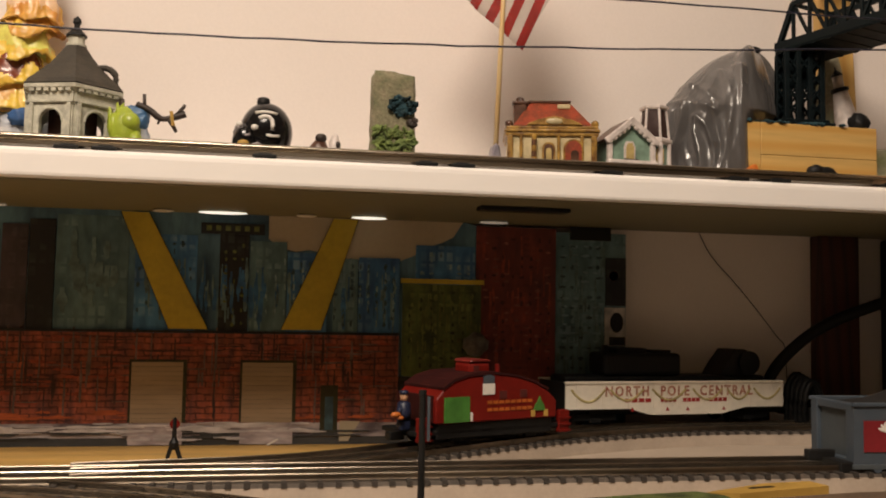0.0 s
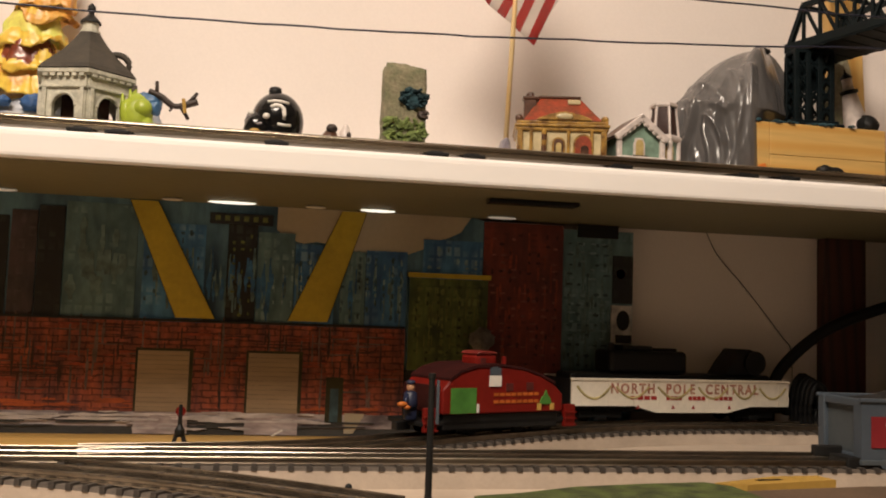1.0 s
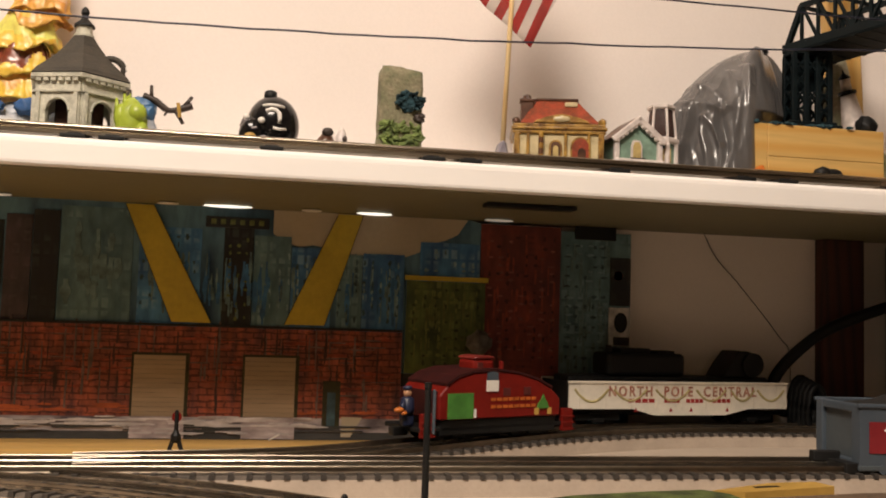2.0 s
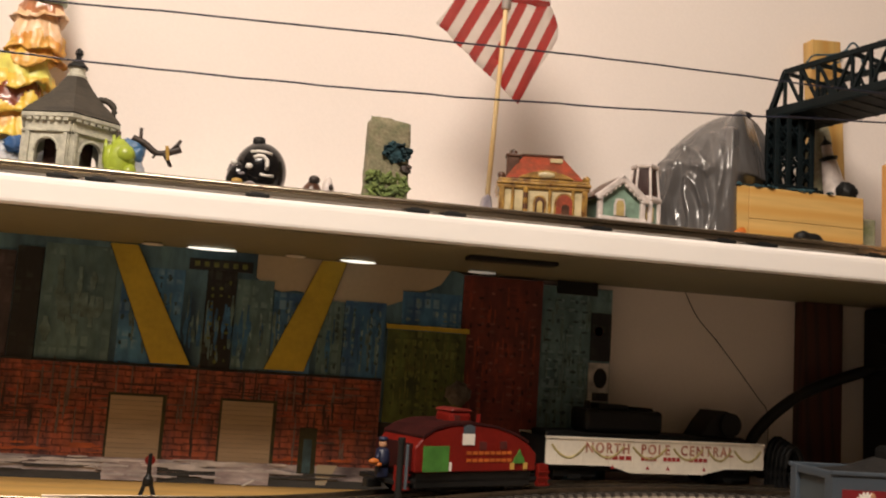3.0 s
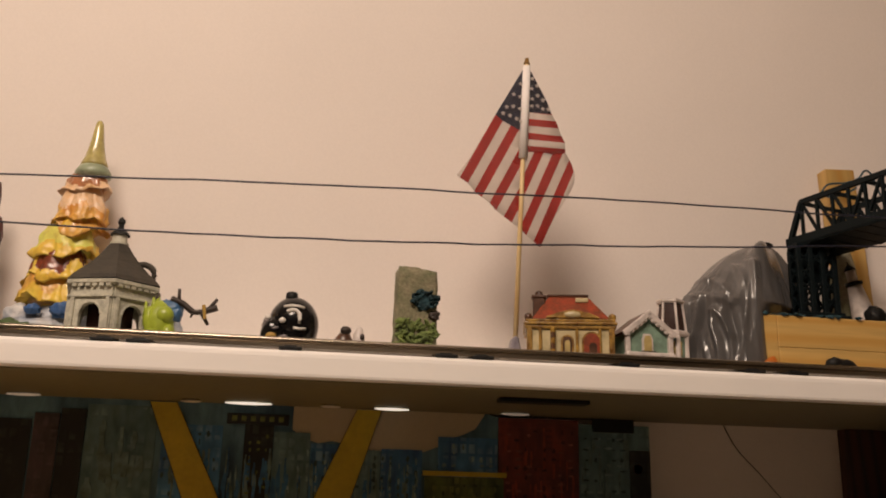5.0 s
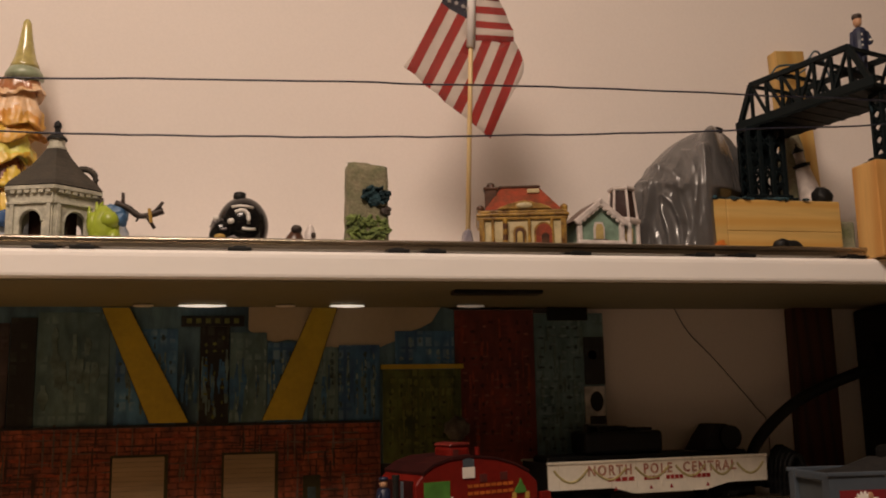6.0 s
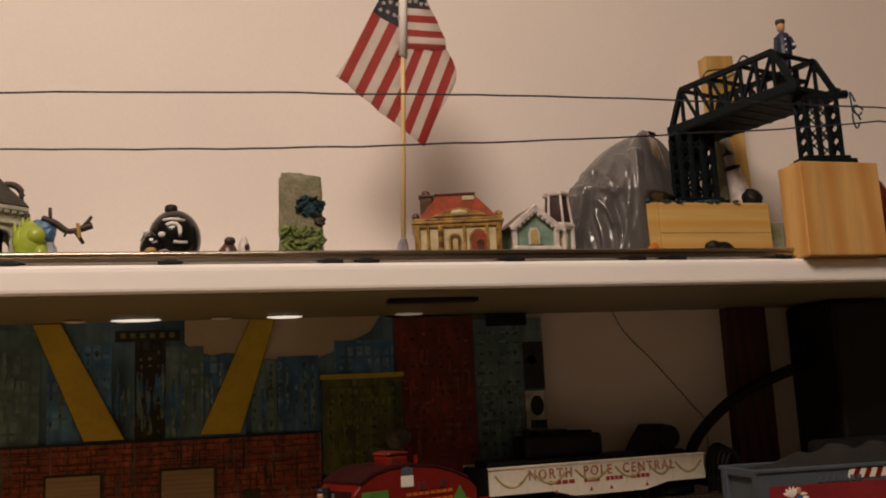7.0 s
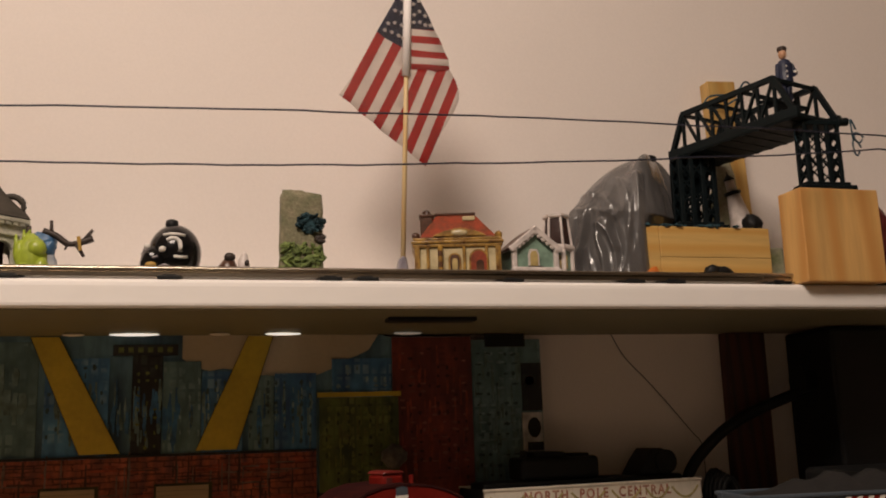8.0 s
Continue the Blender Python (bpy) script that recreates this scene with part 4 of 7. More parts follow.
def caboose():
    g = thing("caboose", 0.0055, 1.1660, RAIL_Z - 0.0008, "red holiday caboose with a green panel and white emblem", "train car", rz=24)
    L, W = 0.128, 0.058
    z0, z1 = 0.0175, 0.0130
    arch = [(-L / 2, z0), (L / 2, z0), (L / 2, 0.032), (L / 2 - 0.010, 0.0405), (L / 2 - 0.026, 0.0475), (L / 2 - 0.046, 0.0530), (-0.004, 0.0555), (-L / 2 + 0.034, 0.0545), (-L / 2 + 0.018, 0.0505), (-L / 2 + 0.007, 0.0440), (-L / 2, 0.0370)]
    bm = bmesh.new()
    prism(bm, arch, -W / 2, W / 2, bevel=0.0010)
    part("body", bm, M["red"], g)
    bm = bmesh.new()
    box(bm, 0, 0, 0.0045, L - 0.006, W - 0.006, z0 - 0.0047, 0.001)
    part("underframe", bm, M["black"], g, "black underframe")
    bm = bmesh.new()
    roof = [(x, z + 0.0004) for x, z in arch[3:10]]
    prism(bm, roof + [(x, z + 0.0022) for x, z in roof[::-1]], -W / 2 - 0.0008, W / 2 + 0.0008)
    part("roof", bm, M["roof_dark"], g, "dark red curved roof")
    bm = bmesh.new()
    box(bm, -0.010, -0.004, 0.0540, 0.022, 0.024, 0.0115, 0.0034)
    part("cupola", bm, M["red"], g)
    bm = bmesh.new()
    prism(bm, [(-0.0215, 0.0652), (0.0015, 0.0652), (-0.0010, 0.0676), (-0.0100, 0.0684), (-0.0190, 0.0676)], -0.0165, 0.0085, bevel=0.0008)
    part("cupola_roof", bm, M["red_dark"], g)
    bm = bmesh.new()
    box(bm, -0.0150, -0.0162, 0.0575, 0.0055, 0.0010, 0.0050)
    part("cupola_window", bm, M["maroon_dull"], g)
    bm = bmesh.new()
    rod(bm, (0.011, -0.012, 0.054), (0.011, -0.012, 0.0635), 0.0022, 0.0020)
    part("stovepipe", bm, M["red"], g)
    y0 = -W / 2
    bm = bmesh.new()
    box(bm, -0.0435, y0 - 0.0004, z0 + 0.0005, 0.0255, 0.0012, 0.0205, 0.0003)
    part("green_panel", bm, M["green_print"], g, "green printed panel")
    bm = bmesh.new()
    box(bm, -0.0290, y0 - 0.0006, z0 + 0.001, 0.0018, 0.0014, 0.007)
    part("step_plate", bm, M["white"], g)
    bm = bmesh.new()
    prism(bm, [(-0.0175, z1 + 0.0265), (-0.0055, z1 + 0.0265), (-0.0055, z1 + 0.0355), (-0.0175, z1 + 0.0355)], y0 - 0.0012, y0 + 0.0005)
    prism(bm, [(-0.0170, z1 + 0.0358), (-0.0060, z1 + 0.0358), (-0.0060, z1 + 0.0415), (-0.0115, z1 + 0.0430), (-0.0170, z1 + 0.0415)], y0 - 0.0012, y0 + 0.0005, 1)
    part("emblem", bm, [M["white"], M["grey"]], g, "white and grey emblem")
    for x, z in ((0.004, 0.0355), (0.026, 0.0360)):
        bm = bmesh.new()
        box(bm, x, y0 - 0.0003, z, 0.0075, 0.0010, 0.0065, 0.0003)
        part("window", bm, M["maroon_dull"], g, "small dark window")
    bm = bmesh.new()
    for row in range(2):
        for k in range(8):
            box(bm, -0.010 + 0.0062 * k, y0 - 0.0003, z0 + 0.0080 + 0.006 * row, 0.0046, 0.0008, 0.0026)
    part("small_print", bm, M["orange_dim"], g)
    bm = bmesh.new()
    prism(bm, [(0.037, z0 + 0.0065), (0.0505, z0 + 0.0065), (0.0485, z0 + 0.0115), (0.0462, z0 + 0.0140), (0.0440, z0 + 0.0185), (0.0418, z0 + 0.0140), (0.0390, z0 + 0.0115)], y0 - 0.0012, y0 + 0.0004)
    part("tree_print", bm, M["green_print"], g, "green printed tree")
    for x in (0.0365, 0.0510):
        bm = bmesh.new()
        box(bm, x, y0 - 0.0008, z0 + 0.0015, 0.0040, 0.0012, 0.0055)
        part("gift_print", bm, M["label_yellow"], g)
    bm = bmesh.new()
    box(bm, -L / 2 - 0.0006, 0.001, z0 + 0.001, 0.0024, W - 0.006, 0.0215, 0.0004)
    part("end_wall", bm, M["roof_dark"], g, "dark end wall behind the platform")
    bm = bmesh.new()
    box(bm, 0, 0, 0.0080, L + 0.034, W - 0.006, 0.0040, 0.001)
    part("frame", bm, M["black"], g)
    for s in (-1, 1):
        for yy in (-W / 2 + 0.003, W / 2 - 0.003):
            if s < 0 < yy:
                continue
            bm = bmesh.new()
            box(bm, s * (L / 2 + 0.010), yy, 0.0035, 0.0120, 0.0045, 0.0195, 0.0008)
            for k in range(3):
                box(bm, s * (L / 2 + 0.010), yy - 0.0022, 0.0045 + 0.0055 * k, 0.0130, 0.0030, 0.0012)
            part("end_steps", bm, M["red"], g, "red moulded steps")
        bm = bmesh.new()
        box(bm, s * (L / 2 + 0.020), 0, 0.0035, 0.014, 0.008, 0.007, 0.001)
        part("coupler", bm, M["dark_metal"], g)
    for x in (-0.040, 0.040):
        truck(g, x)
    bm = bmesh.new()
    box(bm, 0, 0, 0.002, 0.032, 0.034, 0.0070, 0.001)
    part("battery_box", bm, M["black"], g)


caboose()
bm = bmesh.new()
blob(bm, 0, 0, 0, 0.0125, 0.010, 0.0115, 0.3, 60, 3)
solid("grey_pompom", bm, M["smoke"], "grey fluffy ball behind the caboose roof", "pompom", at=pose(0.030, 1.285, 0.0985), smooth=True)


def grey_car():
    L, W, top = 0.26, 0.056, 0.0455
    g = thing("hopper_car", 0.2465 + L / 2, FRONT_Y - 0.005, RAIL_Z - 0.0008, "grey hopper car with a red panel and a dark load", "train car", rz=-3)
    lo = -0.0005
    for s in (-1, 1):
        bm = bmesh.new()
        prism(bm, [(-L / 2, lo), (L / 2, lo), (L / 2, top), (-L / 2, top)], s * W / 2 - 0.001, s * W / 2 + 0.001)
        part("side", bm, M["grey"], g)
        bm = bmesh.new()
        box(bm, 0, s * (W / 2 + 0.0008), top - 0.002, L + 0.003, 0.0036, 0.0030, 0.0008)
        part("top_rail", bm, M["grey"], g)
        bm = bmesh.new()
        box(bm, 0, s * (W / 2 + 0.0006), lo - 0.001, L + 0.002, 0.0030, 0.0036, 0.0006)
        part("sill", bm, M["grey_dark"], g)
    for s in (-1, 1):
        bm = bmesh.new()
        for yy, w in ((-W / 2 + 0.005, 0.010), (W / 2 - 0.0035, 0.007)):
            box(bm, s * (L / 2 - 0.003), yy, lo, 0.006, w, top - lo, 0.001)
        box(bm, s * (L / 2 - 0.003), 0, top - 0.006, 0.006, W - 0.016, 0.006, 0.001)
        box(bm, s * (L / 2 - 0.003), 0, lo, 0.006, W - 0.016, 0.006, 0.001)
        part("end_frame", bm, M["grey"], g)
        bm = bmesh.new()
        box(bm, s * (L / 2 - 0.0045), 0.002, lo + 0.0062, 0.002, W - 0.0175, top - lo - 0.0124)
        part("end_panel", bm, M["grey_dark"], g, "darker recessed end panel")
    bm = bmesh.new()
    n = 26
    rings = []
    for k in range(n + 1):
        x = -L / 2 + 0.0075 + (L - 0.015) * k / n
        hgt = 0.015 * min(1, k / 7) * (1 + 0.25 * math.sin(k * 1.7)) * min(1, (n - k) / 5)
        rings.append([bm.verts.new((x, (W / 2 - 0.0015) * q, top - 0.006 + 0.0035 + hgt * (1 - q * q))) for q in (-1, -0.6, -0.2, 0.2, 0.6, 1)])
    for r1, r2 in zip(rings, rings[1:]):
        for k in range(5):
            bm.faces.new((r1[k], r2[k], r2[k + 1], r1[k + 1]))
    part("load", bm, M["load_brown"], g, "dark brown heaped load", smooth=True)
    y0 = -W / 2 - 0.0005
    bm = bmesh.new()
    box(bm, -L / 2 + 0.0825, y0 - 0.0008, 0.0110, 0.150, 0.0010, 0.0225)
    part("red_panel", bm, M["panel_red"], g, "red printed panel")
    bm = bmesh.new()
    for k in range(5):
        a = radians(160 - 26 * k)
        blob(bm, -L / 2 + 0.0262 + 0.0040 * math.cos(a), y0 - 0.0013, 0.0255 + 0.0034 * math.sin(a), 0.0042, 0.0006, 0.0014, 0.2, 120, 2, m=Matrix.Rotation(-a, 4, "Y"))
    for k in range(3):
        blob(bm, -L / 2 + 0.0350 + 0.0015 * k, y0 - 0.0013, 0.0270 - 0.003 * k, 0.0030, 0.0006, 0.0013, 0.2, 120, 2)
    blob(bm, -L / 2 + 0.0310, y0 - 0.0013, 0.0125, 0.0022, 0.0006, 0.0040, 0.3, 120, 2)
    part("print_shape", bm, M["white"], g, "white printed feathery shape")
    bm = bmesh.new()
    prism(bm, [(-L / 2 + 0.0275, 0.0150), (-L / 2 + 0.0350, 0.0150), (-L / 2 + 0.0330, 0.0265), (-L / 2 + 0.0295, 0.0265)], y0 - 0.0018, y0 - 0.0006)
    part("print_shape", bm, M["blue"], g, "blue printed shape")
    bm = bmesh.new()
    blob(bm, -L / 2 + 0.0313, y0 - 0.0016, 0.0295, 0.0022, 0.0006, 0.0026, 0.1, 90, 2)
    part("print_shape", bm, M["skin"], g)
    bm = bmesh.new()
    for k in range(7):
        box(bm, -L / 2 + 0.050 + 0.0055 * k, y0 - 0.0010, 0.0345, 0.0036, 0.0010, 0.0040)
    part("small_print", bm, M["grey_dark"], g)
    for k in range(17):
        bm = bmesh.new()
        x = -L / 2 + 0.073 + 0.0048 * k
        prism(bm, [(x, 0.0360), (x + 0.0046, 0.0360), (x + 0.0080, 0.0428), (x + 0.0034, 0.0428)], y0 - 0.0009, y0 + 0.0004)
        part("stripe", bm, M["red"] if k % 2 else M["white"], g)
    bm = bmesh.new()
    box(bm, 0, 0, 0.0020, L - 0.004, W - 0.008, 0.0030, 0.0006)
    part("frame", bm, M["black"], g)
    for x in (-0.088, 0.088):
        truck(g, x)
    bm = bmesh.new()
    box(bm, -L / 2 - 0.010, 0, 0.001, 0.022, 0.007, 0.008, 0.001)
    box(bm, -L / 2 + 0.002, -0.013, -0.0045, 0.024, 0.030, 0.0080, 0.001)
    part("coupler", bm, M["dark_metal"], g)
    bm = bmesh.new()
    rod(bm, (-L / 2 + 0.018, -W / 2 - 0.002, -0.0005), (-L / 2 + 0.018, -W / 2 + 0.002, -0.0005), 0.0035, n=16)
    part("brake_wheel", bm, M["grey"], g, "pale round brake wheel")


M["panel_red"] = mat("panel_red", (0.24, 0.016, 0.022), 0.5, vary=0.12, scale=40, bump=0.04)
M["load_brown"] = mat("load_brown", (0.010, 0.008, 0.007), 0.9, vary=0.3, scale=120, bump=0.7, bump_scale=500)
grey_car()


def toy_guard():
    """A small painted figurine, one plain mesh."""
    bm = bmesh.new()
    box(bm, 0, 0, 0, 0.010, 0.008, 0.010, 0.002, mi=0)
    lathe(bm, [(0.0055, 0.0095), (0.0060, 0.014), (0.0052, 0.022), (0.0030, 0.0235)], 12, mi=0)
    rod(bm, (-0.004, -0.002, 0.020), (-0.0075, -0.005, 0.0135), 0.0020, 0.0017, mi=0)
    blob(bm, -0.0100, -0.0055, 0.0135, 0.0046, 0.0030, 0.0024, mi=2)
    blob(bm, -0.0060, -0.0060, 0.0110, 0.0030, 0.0026, 0.0018, mi=2)
    blob(bm, 0, 0, 0.0265, 0.0034, 0.0034, 0.0040, mi=1)
    lathe(bm, [(0.0038, 0.0290), (0.0036, 0.0315), (0.0010, 0.0322)], 12, mi=0)
    return solid("figurine", bm, [M["navy"], M["skin"], M["orange"]], "small dark toy figurine on the caboose platform", "figurine", at=pose(-0.0660, 1.121, RAIL_Z + 0.0112, 0, 0, 20), smooth=True)


toy_guard()

# ---- far end of the table ----
bm = bmesh.new()
box(bm, 0.4435, YW - 0.009, 0.0, 0.049, 0.018, ZB - 0.0015, 0.001)
solid("wall_post", bm, M["dk_brown"], "dark stained wooden upright under the shelf", "upright")
bm = bmesh.new()
sweep(bm, curve_pts([(0.352, 1.300, 0.0), (0.350, 1.296, 0.045), (0.362, 1.290, 0.080), (0.402, 1.282, 0.117), (0.452, 1.275, 0.140), (0.520, 1.270, 0.160), (0.60, 1.27, 0.168)], 6), 0.0062, 10)
solid("black_hose", bm, M["black"], "thick black cable that arches up behind the cars", "cable", smooth=True)
bm = bmesh.new()
for k in range(5):
    sweep(bm, [(0.380 + (0.0125 - 0.0006 * k) * math.cos(a * math.pi / 9) + 0.002 * k, 1.283 - 0.0042 * k, 0.037 + (0.034 - 0.002 * k) * math.sin(a * math.pi / 9)) for a in range(19)], 0.0036, 7)
solid("cable_coil", bm, M["black"], "coil of black cable leaning behind the cars", "cable", smooth=True)
sp = thing("speaker_box", 0.545, 1.268, 0.0, "black box with a round front at the end of the table", "speaker")
bm = bmesh.new()
box(bm, 0.0, 0.0, 0.0, 0.090, 0.085, 0.2195, 0.004)
part("case", bm, M["black"], sp)
bm = bmesh.new()
rod(bm, (-0.045, 0, 0.165), (-0.062, 0, 0.165), 0.013, 0.016, n=20)
part("horn", bm, M["black"], sp)
eq = thing("power_pack", 0.505, 1.155, ZR, "dark transformer box with knobs behind the grey car", "transformer")
bm = bmesh.new()
box(bm, 0, 0, 0, 0.15, 0.085, 0.070, 0.005)
part("case", bm, M["black"], eq)
for x in (-0.04, 0.0, 0.04):
    bm = bmesh.new()
    rod(bm, (x, -0.042, 0.045), (x, -0.052, 0.045), 0.009, 0.008, n=16)
    part("knob", bm, M["dark_metal"], eq)
bm = bmesh.new()
box(bm, 0.0, -0.0428, 0.058, 0.12, 0.0014, 0.005)
part("name_strip", bm, M["grey"], eq)
bm = bmesh.new()
sweep(bm, curve_pts([(0.285, YW - 0.0012, 0.222), (0.300, YW - 0.0012, 0.196), (0.330, YW - 0.0012, 0.165), (0.375, YW - 0.0012, 0.113), (0.388, YW - 0.0012, 0.09), (0.388, YW - 0.0012, 0.0)], 6), 0.0004, 6)
solid("thin_wire", bm, M["black"], "thin black wire hanging on the wall", "wire")

# ---- track on the shelf ----
M["lime"] = mat("lime_plastic", (0.42, 0.52, 0.05), 0.35, vary=0.15, scale=60, bump=0.05)
M["blue_toy"] = mat("blue_plastic", (0.07, 0.17, 0.33), 0.4, vary=0.2, scale=60, bump=0.05)
M["bark"] = mat("brown_plastic", (0.045, 0.028, 0.02), 0.55, vary=0.25, scale=90, bump=0.2)
M["stone"] = mat("mossy_stone", (0.30, 0.26, 0.17), 0.9, vary=0.35, scale=70, bump=0.9, bump_scale=420, second=(0.14, 0.15, 0.075))
M["moss"] = mat("green_moss", (0.27, 0.35, 0.10), 0.95, vary=0.35, scale=120, bump=0.9, bump_scale=600, second=(0.07, 0.10, 0.03))
M["moss_dark"] = mat("dark_green_glaze", (0.10, 0.16, 0.05), 0.5, vary=0.35, scale=120, bump=0.4, bump_scale=500, second=(0.04, 0.07, 0.02))
M["teal_moss"] = mat("dark_teal_foam", (0.028, 0.080, 0.100), 0.95, vary=0.35, scale=140, bump=0.9, bump_scale=600)
M["stick"] = wood("dowel_wood", (0.80, 0.60, 0.31), (0.66, 0.45, 0.20), 0.5, "Z", 60, 2)
M["flag_red"] = mat("flag_red", (0.48, 0.022, 0.014), 0.8, vary=0.08, scale=60, bump=0.2, bump_scale=900)
M["flag_white"] = mat("flag_white", (0.80, 0.73, 0.68), 0.8, vary=0.05, scale=60, bump=0.2, bump_scale=900)
M["flag_blue"] = mat("flag_blue", (0.014, 0.018, 0.055), 0.8, vary=0.1, scale=60, bump=0.2, bump_scale=900)
M["gold"] = mat("ochre_glaze", (0.52, 0.31, 0.06), 0.32, vary=0.45, scale=120, bump=0.4, bump_scale=500, second=(0.15, 0.070, 0.018))
M["cream_glaze"] = mat("cream_glaze", (0.66, 0.55, 0.32), 0.3, vary=0.15, scale=90, bump=0.1)
M["red_glaze"] = mat("red_glaze", (0.38, 0.055, 0.02), 0.35, vary=0.4, scale=90, bump=0.3, bump_scale=500, second=(0.16, 0.045, 0.02))
M["brown_glaze"] = mat("brown_glaze", (0.12, 0.05, 0.025), 0.35, vary=0.3, scale=110, bump=0.2)
M["mint"] = mat("mint_glaze", (0.26, 0.39, 0.30), 0.40, vary=0.2, scale=110, bump=0.15)
M["pink_white"] = mat("white_glaze", (0.76, 0.68, 0.64), 0.35, vary=0.15, scale=110, bump=0.2)
M["pane_dark"] = mat("dark_pane", (0.05, 0.022, 0.018), 0.2, vary=0.2, scale=60, bump=0.0)
M["pane_lit"] = mat("yellow_pane", (0.66, 0.50, 0.20), 0.4, vary=0.2, scale=90, bump=0.0)
M["tarp"] = mat("grey_tarp", (0.135, 0.130, 0.130), 0.23, vary=0.20, scale=26, bump=0.06, bump_scale=160, spec=0.7, stretch=(1, 1, 0.3))
M["pine"] = wood("pine_block", (0.72, 0.47, 0.16), (0.58, 0.33, 0.085), 0.45, "X", 16, 8)
M["cedar"] = wood("upright_block", (0.72, 0.43, 0.15), (0.54, 0.27, 0.075), 0.5, "Z", 17, 5)
M["post_wood"] = wood("post_wood", (0.63, 0.40, 0.13), (0.47, 0.26, 0.065), 0.5, "Z", 30, 3)
M["bridge"] = mat("bridge_green", (0.004, 0.009, 0.011), 0.55, spec=0.16, vary=0.2, scale=80, bump=0.08, bump_scale=400)
M["wire_blue"] = mat("blue_wire", (0.012, 0.016, 0.04), 0.4, vary=0.2, scale=60, bump=0.0)
M["wire_teal"] = mat("teal_wire", (0.03, 0.09, 0.13), 0.4, vary=0.2, scale=60, bump=0.0)
M["pav_stone"] = mat("pavilion_stone", (0.66, 0.64, 0.52), 0.6, vary=0.2, scale=110, bump=0.3, bump_scale=500)
M["pav_roof"] = mat("pavilion_roof", (0.058, 0.048, 0.034), 0.7, vary=0.25, scale=110, bump=0.4, bump_scale=500)
M["amber"] = mat("amber_glaze", (0.80, 0.50, 0.11), 0.40, vary=0.25, scale=55, bump=0.15, second=(0.64, 0.27, 0.05), coat=0.1)
M["tip"] = mat("gold_green_glaze", (0.56, 0.47, 0.16), 0.2, vary=0.2, scale=50, bump=0.1, second=(0.42, 0.36, 0.14), coat=0.6)
M["maroon"] = mat("maroon_glaze", (0.26, 0.055, 0.02), 0.3, vary=0.3, scale=70, bump=0.1, second=(0.14, 0.035, 0.02), coat=0.4)
M["deep_red"] = mat("deep_red_glaze", (0.10, 0.015, 0.015), 0.3, vary=0.2, scale=60, bump=0.1)
M["snow"] = mat("blue_white_glaze", (0.56, 0.55, 0.54), 0.4, vary=0.2, scale=50, bump=0.2, second=(0.22, 0.27, 0.36))

TIES = (-0.62, -0.46, -0.325, -0.298, -0.181, -0.055, -0.025, 0.100, 0.213, 0.252, 0.36, 0.48, 0.60)
tr = thing("shelf_track", 0, 0, ZT, "worn three-rail tubular track along the shelf front", "train track")
for y in (1.1075, 1.1305, 1.1535):
    bm = bmesh.new()
    pr = [(-0.0050, 0.0026), (-0.0050, 0.0034), (-0.0011, 0.0040), (-0.0009, 0.0066), (-0.0026, 0.0078), (-0.0030, 0.0094), (-0.0020, 0.0110), (0, 0.0116), (0.0020, 0.0110), (0.0030, 0.0094), (0.0026, 0.0078), (0.0009, 0.0066), (0.0011, 0.0040), (0.0050, 0.0034), (0.0050, 0.0026)]
    xs = [-1.0 + 0.1 * k for k in range(26)]
    rings = [[bm.verts.new((x, y + a, h)) for a, h in pr] for x in xs]
    for a, b in zip(rings, rings[1:]):
        for k in range(len(pr)):
            fc = bm.faces.new((a[k], b[k], b[(k + 1) % len(pr)], a[(k + 1) % len(pr)]))
            fc.smooth = 5 <= k <= 9
    bm.faces.new(rings[0])
    bm.faces.new(rings[-1][::-1])
    part("rail", bm, M["rail_old"], tr)
for x in TIES:
    bm = bmesh.new()
    box(bm, x, 1.1300, 0.0, 0.018, 0.0665, 0.0026, 0.0005)
    for y in (1.1035, 1.1265, 1.1495):
        box(bm, x, y, 0.0024, 0.010, 0.0016, 0.0020)
    part("tie", bm, M["black"], tr, "black pressed metal tie")


